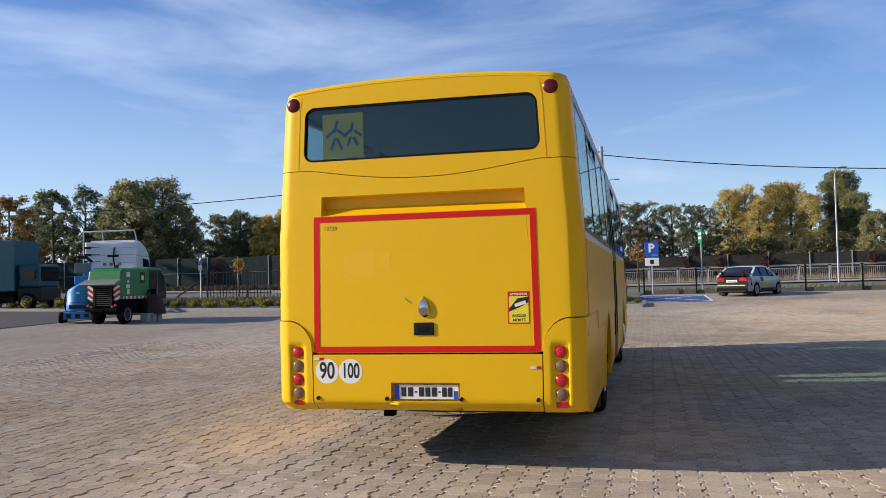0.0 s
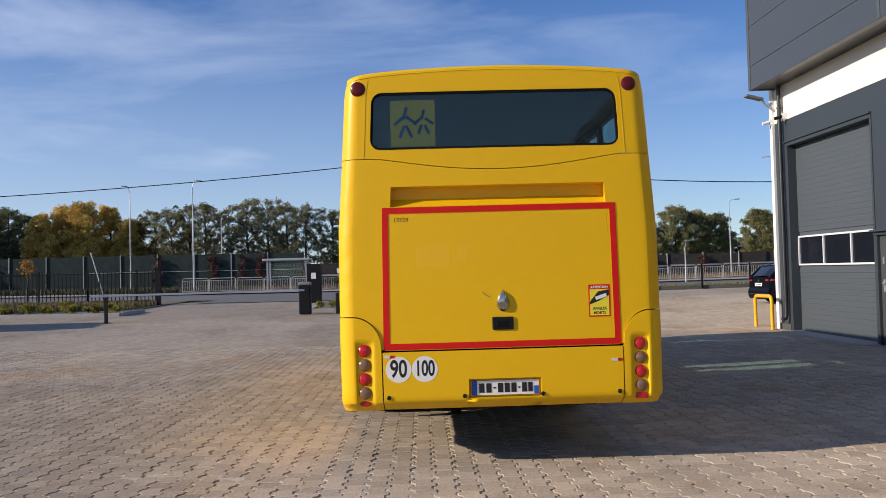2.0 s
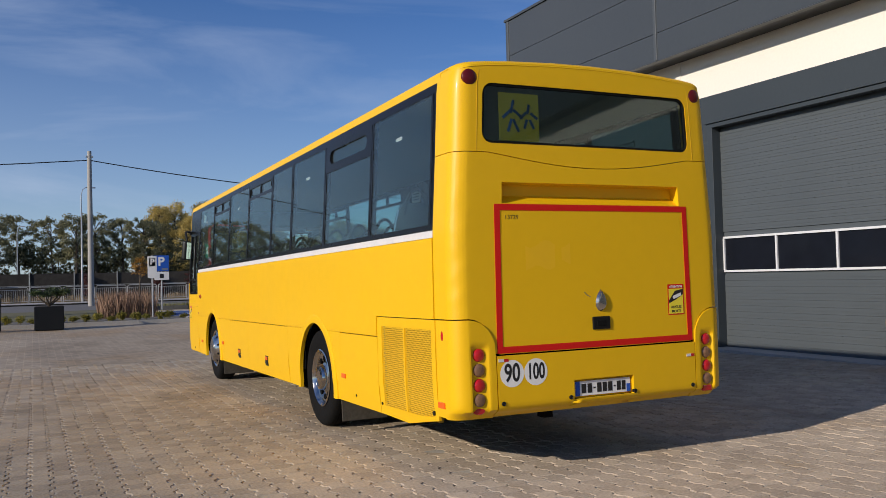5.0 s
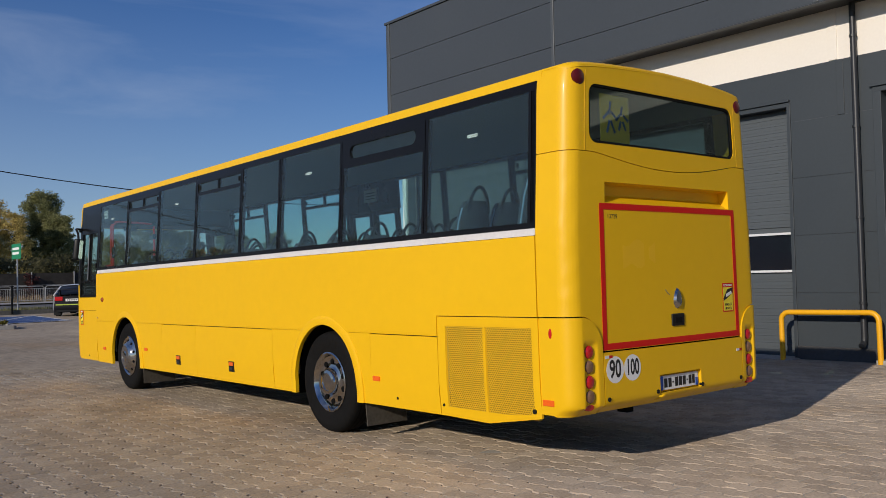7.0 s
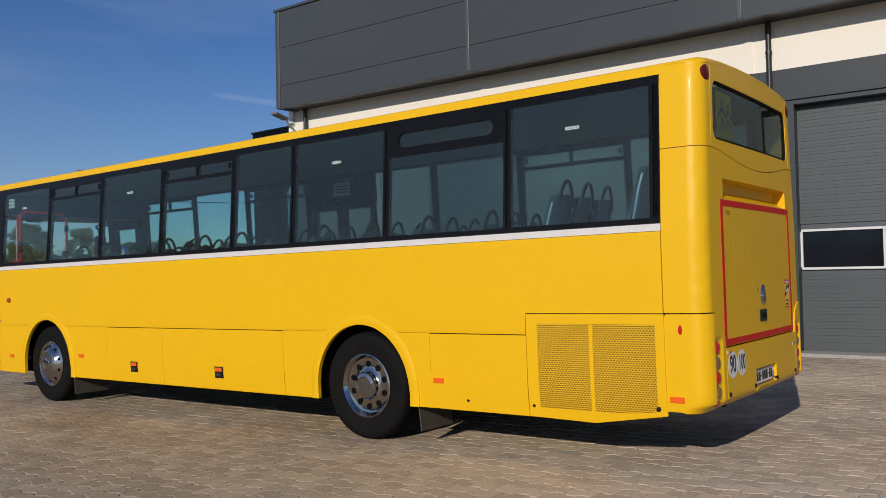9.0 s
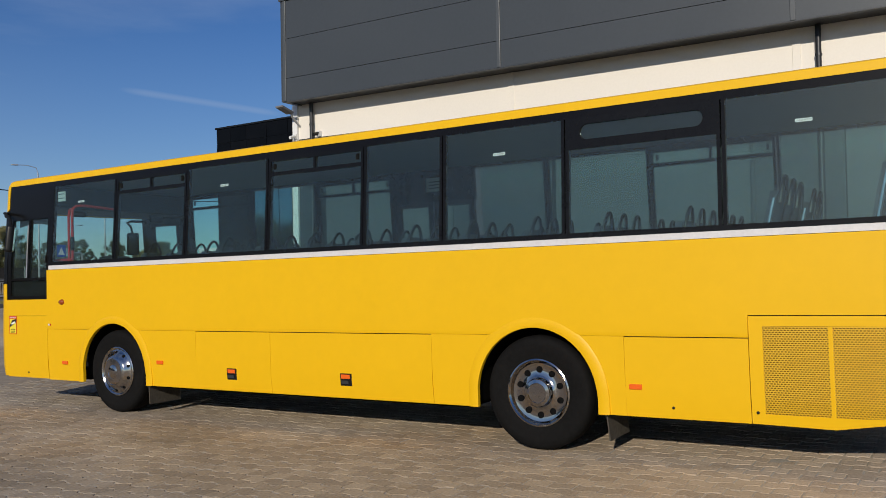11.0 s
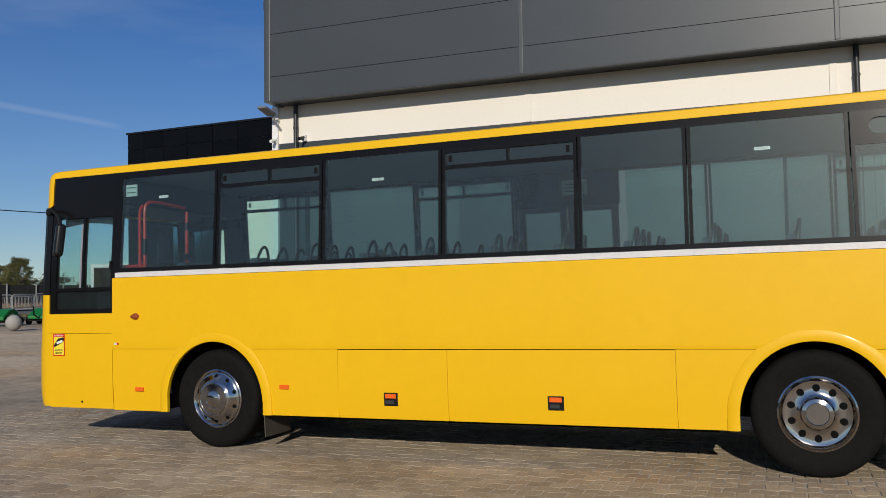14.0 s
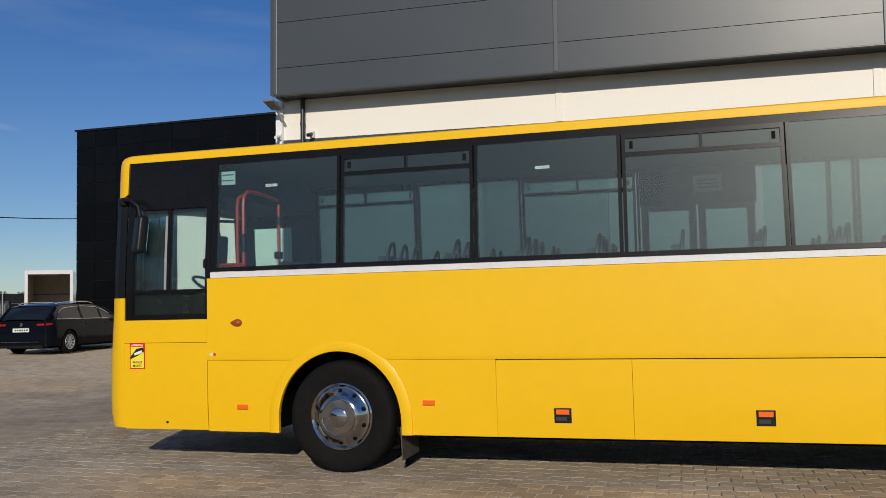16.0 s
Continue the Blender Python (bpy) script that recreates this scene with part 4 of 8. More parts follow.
LID = (-0.925, 0.925, 0.995, 2.10)
T = 0.048
for s0, s1, z0, z1 in ((LID[0], LID[1], LID[3] - T, LID[3]), (LID[0], LID[1], LID[2], LID[2] + T), (LID[0], LID[0] + T, LID[2] + T, LID[3] - T), (LID[1] - T, LID[1], LID[2] + T, LID[3] - T)):
    part("red_border", sheet(lambda s, z, d: rear(s, z, d - 0.003), columns(s0, s1), z0, z1, nz=1, thick=0.004), RED_TAPE, bus, "red tape border of the engine lid")

# faded ghosts of removed lettering and a scratch on the lid
GHOST = material("faded_yellow_paint", (0.845, 0.485, 0.006), 0.37, vary=0.03, grain=9, stain=2, coat=0.1)
for x0, x1, z0, z1 in ((-0.66, -0.40, 1.62, 1.80), (-0.34, -0.26, 1.66, 1.80)):
    part("faded_mark", sheet(lambda s, z, d: rear(s, z, d - 0.0006), span(x0, x1, 6), lambda s: z0 + 0.02 * math.sin(31 * s), lambda s: z1 + 0.03 * math.sin(23 * s), nz=2, thick=0.0008), GHOST, bus, "faded mark of removed lettering")
part("scratch", tube([(-0.145, -0.0015, 1.425), (-0.12, -0.0015, 1.40), (-0.09, -0.0015, 1.385)], 0.003, 5), INNER_TRIM, bus, "scratch in the paint")

# bumper between the lamp corners
bump = wrap(0.13, 0.02, -0.012, -1)
PL = (-0.275, 0.288, 0.612, 0.757)


def tuck(s, z, d):
    p = bump(s, z, d)
    p.y += 0.10 * smoothstep(0.62, 0.53, z) ** 2
    return p


bm = bmesh.new()
zz = [0.55, 0.565, 0.585, 0.61, 0.64]
sheet(tuck, columns(-0.935, PL[0]), 0.527, 0.978, zs=zz, thick=0.03, bm=bm)
sheet(tuck, columns(PL[1], 0.935), 0.527, 0.978, zs=zz, thick=0.03, bm=bm)
sheet(tuck, columns(PL[0], PL[1]), 0.527, PL[2], zs=zz[:4], thick=0.03, bm=bm)
sheet(tuck, columns(PL[0], PL[1]), PL[3], 0.978, nz=2, thick=0.03, bm=bm)
part("rear_bumper", bm, YELLOW, bus, smooth=True)
part("plate_recess", boxes((PL[0], PL[1], 0.035, 0.05, PL[2], PL[3]), (PL[0] - 0.01, PL[0] + 0.002, 0.0, 0.05, PL[2], PL[3]), (PL[1] - 0.002, PL[1] + 0.01, 0.0, 0.05, PL[2], PL[3])), YELLOW, bus)
plate = part("number_plate", boxes((-0.262, 0.258, 0.012, 0.03, 0.637, 0.748)), WHITE_PAINT, bus, "white registration plate with blue ends")
plate.location = (0.011, 0.0, -0.009)
part("plate_end", boxes((-0.262, -0.222, 0.0105, 0.013, 0.637, 0.748)), PLATE_BLUE, plate)
part("plate_end", boxes((0.222, 0.258, 0.0105, 0.013, 0.637, 0.70)), PLATE_BLUE, plate)
for x0, x1 in ((-0.205, -0.165), (-0.15, -0.11), (-0.095, -0.075), (-0.06, -0.02), (-0.008, 0.032), (0.044, 0.084), (0.098, 0.115), (0.128, 0.165), (0.176, 0.21)):
    t = 0.036 if x1 - x0 > 0.03 else 0.006
    part("plate_bar", boxes((x0, x1, 0.0098, 0.0125, 0.692 - t, 0.692 + t)), BLACK_INK, plate)

def stuck(u, z, lift, at=rear):
    """Flat on the bowed rear: x across, y up, z out."""
    p = at(u, z, -lift)
    return pose(p.x, p.y, z, 90, 0, 1.49 * u)


for x in (-0.895, -0.31, 0.30, 0.90):
    part("parking_sensor", lathe([(0.017, 0.02), (0.017, -0.006), (0.012, -0.010), (0.010, -0.007), (0.0001, -0.007)], (0, 0, 0), "y", 16), BLACK_TRIM, bus).matrix_local = stuck(x, 0.63, 0.0, tuck) @ pose(0, 0, 0, -90, 0, 0)
for x, z in ((-0.925, 0.945), (0.845, 0.875)):
    part("reflex_tag", boxes((0, 0.045, -0.011, 0.011, 0, 0.003)), WHITE_STRIP, bus).matrix_local = stuck(x, z, 0.0, tuck)
    part("reflex_tag", boxes((0.047, 0.082, -0.011, 0.011, 0, 0.003)), RED_LENS, bus).matrix_local = stuck(x, z, 0.0, tuck)

# lamp corners
for sg in (-1, 1):
    lo, hi = (-S_SEAM, -0.944) if sg < 0 else (0.944, S_SEAM)
    cols = columns(lo, hi, [sg * c for c in cl] + [sg * v for v in (1.005, 1.145)])

    def dish(s, z, d):
        """A shallow well for the stack of round lamps."""
        p = tuck(s, z, d)
        a = abs(s)
        well = smoothstep(1.00, 1.025, a) * smoothstep(1.15, 1.125, a) * smoothstep(1.065, 1.04, z) * smoothstep(0.55, 0.57, z)
        p.y += 0.022 * well
        return p
    part("lamp_corner", sheet(dish, cols, lambda s: 0.522 + 0.01 * (abs(s) > 1.33), cluster_top, zs=[0.55, 0.57, 0.59, 0.62, 0.7, 0.8, 0.9, 1.0, 1.03, 1.05, 1.07, 1.1, 1.17], thick=0.03), YELLOW, bus, smooth=True)
    for z, mat in ((0.995, RED_LENS), (0.885, SMOKE_LENS), (0.775, RED_LENS), (0.668, SMOKE_LENS)):
        part("lamp_ring", lathe([(0.0575, 0.03), (0.0575, -0.001), (0.054, -0.004), (0.0505, -0.001), (0.0505, 0.03)], (sg * 1.075, 0.03, z), "y", 24), BLACK_TRIM, bus, smooth=True)
        part("round_lamp", lathe([(0.050, 0.03), (0.050, -0.004), (0.046, -0.014), (0.034, -0.022), (0.018, -0.026), (0.0001, -0.027)], (sg * 1.075, 0.03, z), "y", 24), mat, bus, "round rear lamp", smooth=True)
    if sg < 0:
        part("reflector", lathe([(0.048, 0.03), (0.048, 0.0), (0.04, -0.008), (0.0001, -0.009)], (0, 0, 0), "y", 24), RED_LENS, bus, "oval red reflector", smooth=True).matrix_local = pose(-1.075, 0.035, 0.588) @ Matrix.Diagonal((1, 1, 0.55, 1))
    else:
        part("reflector", boxes((1.03, 1.12, 0.02, 0.05, 0.565, 0.612)), RED_LENS, bus, "square red reflector", bevel=0.005)
    part("marker_lamp", lathe([(0.062, 0.02), (0.062, 0.0), (0.054, -0.009), (0.03, -0.016), (0.012, -0.018), (0.0001, -0.0185)], (-0.012 + sg * 1.062, 0.022, 3.037), "y", 28), DARK_RED_LENS, bus, "round dark red marker lamp", smooth=True)
    part("marker_rim", lathe([(0.04, 0.02), (0.04, -0.003), (0.03, -0.005)], (0, 0, 0), "y", 20), WHITE_STRIP, bus, "pale rim", smooth=True).matrix_local = pose(sg * 1.262, 0.22, 1.135, 0, 0, 90 * sg) @ Matrix.Diagonal((0.65, 1, 1.5, 1))
    part("side_marker", lathe([(0.03, 0.02), (0.03, 0.0), (0.022, -0.012), (0.0001, -0.014)], (0, 0, 0), "y", 20), RED_LENS, bus, smooth=True).matrix_local = pose(sg * 1.262, 0.22, 1.135, 0, 0, 90 * sg) @ Matrix.Diagonal((0.65, 1, 1.5, 1))

# speed discs
for x, txt in ((-0.815, "90"), (-0.612, "100")):
    disc = part("speed_disc", lathe([(0.0995, 0.002), (0.1, -0.001), (0.0001, -0.0014)], (0, 0, 0), "y", 40), WHITE_PAINT, bus, "white round speed limit disc")
    disc.matrix_local = stuck(x, 0.845, 0.0, tuck) @ pose(0, 0, 0, -90, 0, 0)
    lettering(txt, 0.185 if txt == "90" else 0.165, BLACK_INK, disc, pose(0, -0.0016, 0, 90, 0, 0), squeeze=0.72 if txt == "90" else 0.62, bold=0.004)
lettering("13729", 0.048, BLACK_INK, bus, stuck(-0.775, 2.0, 0.0004), name="fleet_number")


def warning_sticker(parent, m, w=0.17, h=0.25):
    """Blind-spot warning: red rim, yellow field with a dark wedge and a white bar, two lines of writing."""
    st = part("warning_sticker", boxes((-w / 2, w / 2, -h / 2, h / 2, 0, 0.001)), RED_TAPE, parent, "red and yellow blind spot warning sticker")
    st.matrix_local = m
    k = w / 0.17
    part("field", boxes((-0.075 * k, 0.075 * k, -0.115 * k, 0.088 * k, 0.001, 0.0018)), HI_YELLOW, st)
    bm = bmesh.new()
    vs = [bm.verts.new((x * k, y * k, 0.0024)) for x, y in ((-0.075, -0.03), (-0.075, -0.005), (-0.01, 0.07), (0.075, 0.085), (0.075, 0.04), (0.0, 0.0))]
    bm.faces.new(vs[::-1])
    part("dark_wedge", bm, BLACK_INK, st)
    wm = part("white_bar", boxes((-0.045 * k, 0.045 * k, -0.013 * k, 0.013 * k, 0.002, 0.0035)), WHITE_PAINT, st)
    wm.matrix_local = pose(0.012 * k, 0.03 * k, 0, 0, 0, 18)
    lettering("ATTENTION", 0.024 * k, WHITE_PAINT, st, pose(0, 0.104 * k, 0.002), bold=0.0008)
    lettering("ANGLES", 0.030 * k, BLACK_INK, st, pose(0, -0.062 * k, 0.0022), bold=0.0006)
    lettering("MORTS", 0.030 * k, BLACK_INK, st, pose(0, -0.096 * k, 0.0022), bold=0.0006)
    return st


warning_sticker(bus, stuck(0.765, 1.335, 0.0004))
warning_sticker(bus, Matrix.Translation(left(11.305, 1.13, -0.004)) @ Matrix.Rotation(radians(-90), 4, "Z") @ Matrix.Rotation(radians(90), 4, "X"))

# chrome emblem and the lid's lock
bm = bmesh.new()
ring = [(0, 0.085), (0.028, 0.05), (0.048, 0.0), (0.05, -0.04), (0.03, -0.075), (0, -0.088), (-0.03, -0.075), (-0.05, -0.04), (-0.048, 0.0), (-0.028, 0.05)]
lo = [bm.verts.new((x, 0, z)) for x, z in ring]
mid = [bm.verts.new((x * 0.75, -0.02, z * 0.8)) for x, z in ring]
top = bm.verts.new((0, -0.03, 0.0))
for k in range(10):
    j = (k + 1) % 10
    bm.faces.new((lo[k], lo[j], mid[j], mid[k]))
    bm.faces.new((mid[k], mid[j], top))
em = part("emblem", bm, CHROME, bus, "chrome drop-shaped emblem", smooth=True)
em.location = (0.01, 0.0, 1.355)
lock = part("lid_lock", boxes((-0.078, 0.087, -0.012, 0.01, 1.13, 1.23)), BLACK_TRIM, bus, "black recessed lid lock", bevel=0.008)
part("lock_lever", boxes((-0.045, 0.045, -0.018, -0.008, 1.155, 1.2)), BLACK_RUBBER, lock, bevel=0.004)

# roof
def brow_in(u):
    """How far the roof's front edge lies back at u across."""
    x = abs(u) / K_TOP
    w = 0.16 * (1 - math.cos(math.asin(min(1.0, (x - HW + 0.16) / 0.16)))) if x > HW - 0.16 else 0.0
    return w + 0.10 * min(1.0, x / HW) ** 2


rows, bm = [], bmesh.new()
us = [u * HW / 1.24 for u in (0, 0.35, 0.7, 0.9, 1.0, 1.03, 1.055, 1.08, 1.1, 1.115, 1.127, 1.135, 1.141, 1.144)]
us = [-u for u in us[:0:-1]] + us
BROW = 11.745 - 0.026                                   # the roof's front edge in the middle
for v, drop in [(-0.003, 0.048), (0.006, 0.026), (0.03, 0.01), (0.07, 0.0)] + [(x, 0.0) for x in span(0.5, 11.0, 14)] + [(BROW - 0.14, 0.004), (BROW - 0.08, 0.014), (BROW - 0.035, 0.034), (BROW - 0.008, 0.062), (BROW + 0.004, 0.09)]:
    rr = []
    for u in us:
        shift = corner_in(u) * max(0.0, 1 - max(0.0, v) / 0.2) - brow_in(u) * smoothstep(BROW - 0.5, BROW - 0.14, v)
        rr.append(bm.verts.new((u, v + shift, roof_z(u) - drop * (1 - 0.25 * smoothstep(0.9, 1.17, abs(u)) * (v > 5)) - 0.004 * smoothstep(1.127, 1.171, abs(u)) - 0.012 * (abs(u) > 1.17))))
    rows.append(rr)
for a, b in zip(rows, rows[1:]):
    for k in range(len(us) - 1):
        bm.faces.new((a[k], a[k + 1], b[k + 1], b[k]))
part("roof", bm, YELLOW, bus, smooth=True)
part("roof_lining", boxes((-1.13, 1.13, 0.1, 11.4, 3.02, 3.04)), PALE_LINING, bus)
for v in (2.6, 7.6):
    part("roof_hatch", boxes((-0.4, 0.4, v - 0.4, v + 0.4, 3.17, 3.225)), YELLOW, bus, bevel=0.02)

# front end
fcols = sorted({round(v, 4) for v in [-S_FRONT, S_FRONT] + span(-1.36, -1.11, 8) + span(1.11, 1.36, 8) + span(-1.0, 1.0, 10)})


def nose(s, z, d):
    p = front(s, z, d)
    p.y += (0.05 * smoothstep(1.7, 0.9, z) - 0.04 * smoothstep(0.55, 0.42, z)) * smoothstep(1.37, 1.03, abs(s))
    return p


def brow(s, z, d):
    """The band over the windscreen, leaning back towards the roof."""
    p = front(s, z, d)
    p.y -= 0.026 * smoothstep(S_FRONT + 0.01, S_FRONT - 0.16, abs(s))
    return p


def brow_top(s):
    u = (abs(s) if abs(s) < HW - 0.16 else HW - 0.16 + 0.16 * math.sin(min(math.pi / 2, (abs(s) - HW + 0.16) / 0.16))) * K_TOP
    return roof_z(u) - 0.078 + 0.02 * smoothstep(1.15, 1.32, abs(s))



part("front_panel", sheet(nose, fcols, 0.43, 1.70, nz=10, thick=0.03), YELLOW, bus, smooth=True)
part("front_header", sheet(brow, fcols, lambda s: 2.715 + 0.03 * smoothstep(S_FRONT - 0.05, S_FRONT, abs(s)), brow_top, nz=8, thick=0.03), YELLOW, bus, smooth=True)
part("windscreen", sheet(lambda s, z, d: front(s, z, d + 0.01), fcols, 1.70, 2.715, nz=6, thick=0.006), CLEAR_GLASS, bus)
part("windscreen_frame", sheet(lambda s, z, d: front(s, z, d + 0.004), [-S_FRONT, -1.31, -1.23], 1.70, 2.715, nz=6, thick=0.02), BLACK_TRIM, bus)
part("windscreen_frame", sheet(lambda s, z, d: front(s, z, d + 0.004), [1.23, 1.31, S_FRONT], 1.70, 2.715, nz=6, thick=0.02), BLACK_TRIM, bus)
part("front_bulkhead", boxes((-1.15, 1.15, 11.25, 11.4, 0.5, 1.5)), INNER_DARK, bus)


def mirror(sg, u, y, turn):
    """An outside mirror on a bent arm, at u across and y along the bus."""
    arm = part("mirror_arm", tube([(sg * 1.14, 11.46, 2.665), (sg * (u - 0.05), 11.45 + max(0.0, y - 11.3) * 0.6, 2.685), (sg * u, y + 0.13, 2.67), (sg * u, y + 0.03, 2.60), (sg * u, y, 2.48)], 0.020, 8), BLACK_TRIM, bus, smooth=True)
    part("arm_bracket", boxes((sg * 1.13, sg * 1.24, 11.46, 11.55, 2.625, 2.70)), BLACK_TRIM, arm, bevel=0.02)
    bm = boxes((-0.095, 0.095, -0.045, 0.055, -0.185, 0.185))
    bmesh.ops.bevel(bm, geom=bm.edges[:], offset=0.042, segments=4, affect="EDGES", profile=0.6)
    hd = part("mirror_housing", bm, BLACK_TRIM, arm, "black exterior mirror housing", smooth=True)
    hd.matrix_local = pose(sg * (u + 0.01), y, 2.315, 6, 0, turn)
    part("mirror_face", boxes((-0.074, 0.074, -0.049, -0.0455, -0.155, 0.155)), MIRROR, hd, "mirror glass")


mirror(-1, 1.34, 11.215, 52)
mirror(1, 1.10, 11.78, -35)

# underbody, floor, wheel wells
for a, b, w in ((0.45, 2.76, 1.17), (2.76, 4.01, 0.61), (4.01, 8.55, 1.17), (8.55, 9.82, 0.61), (9.82, 11.3, 1.17)):
    part("floor_pan", boxes((-w, w, a, b, 0.86, 0.92)), INNER_DARK, bus)
part("chassis", boxes((-0.62, 0.62, 0.5, 11.2, 0.50, 0.86)), DARK_VOID, bus)
# engine; the lower box is unseen, added to block light under the bus
part("engine_and_blocker", boxes((-1.05, 1.05, 0.30, 1.6, 0.60, 0.9), (-0.85, 0.85, 0.7, 2.5, 0.43, 0.62)), DARK_VOID, bus)
# unseen box added between the axles to deepen the shade on the paving
part("underbody_blocker", boxes((-1.12, 1.12, 4.15, 8.4, 0.375, 0.86)), DARK_VOID, bus)
part("fuel_tank", boxes((-1.05, 1.05, 9.95, 10.9, 0.40, 0.86)), DARK_VOID, bus, bevel=0.04)
part("side_lining", boxes((-1.20, -1.19, 0.35, 2.68, 0.6, 1.93), (-1.20, -1.19, 4.0, 8.47, 0.6, 1.93), (-1.20, -1.19, 9.79, 10.5, 0.6, 1.93), (-1.20, -1.19, 2.68, 4.0, 1.2, 1.93), (-1.20, -1.19, 8.47, 9.79, 1.2, 1.93)), INNER_TRIM, bus)
part("side_lining", boxes((1.19, 1.20, 0.35, 2.68, 0.6, 1.93), (1.19, 1.20, 4.0, 5.30, 0.6, 1.93), (1.19, 1.20, 6.55, 8.47, 0.6, 1.93), (1.19, 1.20, 9.79, 10.5, 0.6, 1.93), (1.19, 1.20, 2.68, 4.0, 1.2, 1.93), (1.19, 1.20, 8.47, 9.79, 1.2, 1.93)), INNER_TRIM, bus)
part("rear_lining", boxes((-1.1, 1.1, 0.14, 0.16, 0.6, 2.5)), INNER_DARK, bus)
part("lid_backing", boxes((-1.1, 1.1, 0.115, 0.135, 0.6, 2.07)), DARK_VOID, bus)
for c, w in ARCH.values():
    for sg in (-1, 1):
        bm = bmesh.new()
        rows = []
        for k in range(15):
            a = math.pi * k / 14
            y, z = c + (w + 0.03) * math.cos(a), 0.44 + 0.76 * math.sin(a)
            rows.append([bm.verts.new((sg * x, y, z)) for x in (0.62, 1.2)])
        for a, b in zip(rows, rows[1:]):
            bm.faces.new((a[0], a[1], b[1], b[0]))
        bm.faces.new([r[0] for r in rows])
        part("wheel_well", bm, DARK_VOID, bus)
    part("axle", tube([(-0.9, c, WHEEL_Z), (0.9, c, WHEEL_Z)], 0.09, 10), DARK_VOID, bus)
part("exhaust_box", boxes((-0.41, -0.33, 0.22, 0.32, 0.455, 0.60)), DARK_VOID, bus)
DUSTY_RUBBER = material("dusty_rubber", (0.075, 0.066, 0.052), 0.85, vary=0.35, grain=30, stain=5, bump=0.2, spec=0.2)
for v, tilt in ((2.755, -6), (8.615, -3)):
    for sg in (-1, 1):
        f = part("mud_flap", boxes((-0.24, 0.24, -0.007, 0.007, -0.30, 0.0)), DUSTY_RUBBER, bus, "dusty black rubber mud flap", bevel=0.004)
        f.matrix_local = pose(sg * 0.965, v, 0.475, tilt, 0, 0)
        part("flap_bar", boxes((-0.25, 0.25, 0.008, 0.03, -0.05, 0.0)), DARK_VOID, f)


def wheel(c, sg, kind):
    """A tyre with moulded shoulders and a chrome-covered rim."""
    w = new("wheel")
    w.parent = bus
    w.matrix_local = pose(sg * 1.085, c, WHEEL_Z) @ Matrix.Diagonal((-sg, 1, 1, 1))
    # along x: negative is inwards on the built wheel, so the outside is at +x after mirroring; built for the left flank
    tyre = [(0.30, 0.10), (0.30, -0.115), (0.345, -0.128), (0.43, -0.14), (0.475, -0.135), (0.502, -0.115), (0.513, -0.08), (0.513, 0.08), (0.502, 0.115), (0.475, 0.135), (0.40, 0.14), (0.30, 0.10)]
    t = part("tyre", lathe([(r, x) for r, x in tyre[:-1]], seg=64), BLACK_RUBBER, w, "worn black tyre", smooth=True)
    for x in (-0.05, 0.0, 0.05):
        part("tread_groove", lathe([(0.5145, x - 0.004), (0.5145, x + 0.004)], seg=48), DARK_VOID, t)
    if kind == "rear":
        rim = [(0.30, -0.10), (0.305, -0.128), (0.292, -0.134), (0.278, -0.118), (0.262, -0.092), (0.235, -0.085), (0.16, -0.082), (0.134, -0.10), (0.130, -0.135), (0.120, -0.150), (0.09, -0.158), (0.085, -0.150), (0.0001, -0.151)]
        holes_r, hole, z0 = 0.205, 0.029, -0.089
    else:
        rim = [(0.30, -0.10), (0.305, -0.128), (0.292, -0.136), (0.283, -0.130), (0.272, -0.121), (0.262, -0.123), (0.25, -0.132), (0.225, -0.150), (0.205, -0.172), (0.187, -0.187), (0.167, -0.194), (0.161, -0.190), (0.156, -0.196), (0.09, -0.200), (0.086, -0.196), (0.081, -0.200), (0.0001, -0.201)]
        holes_r, hole, z0 = 0.238, 0.021, -0.1407
    r = part("rim", lathe(rim, seg=64), CHROME, w, "chrome wheel trim", smooth=True)
    for k in range(10):
        a = 2 * math.pi * (k + 0.5) / 10
        e, side = Vector((0, math.cos(a), math.sin(a))), Vector((0, -math.sin(a), math.cos(a)))
        tip = radians(0 if kind == "rear" else 36)
        inward = Vector((math.cos(tip), 0, 0)) - e * math.sin(tip)
        hh = part("hand_hole", lathe([(hole, 0.012), (hole, -0.001), (hole * 0.9, -0.003), (hole * 0.86, -0.001), (0.0001, -0.001)], (0, 0, 0), "x", 16), DARK_VOID, r)
        hh.matrix_local = Matrix.Translation(Vector((z0, 0, 0)) + e * holes_r) @ Matrix((inward, side, inward.cross(side))).transposed().to_4x4()
    part("wheel_hub", lathe([(0.26, 0.10), (0.26, -0.05), (0.0001, -0.05)], seg=24), DARK_VOID, w)
    return w


for (c, _), kind in zip((ARCH["rear"], ARCH["front"]), ("rear", "front")):
    for sg in (-1, 1):
        wheel(c, sg, kind)

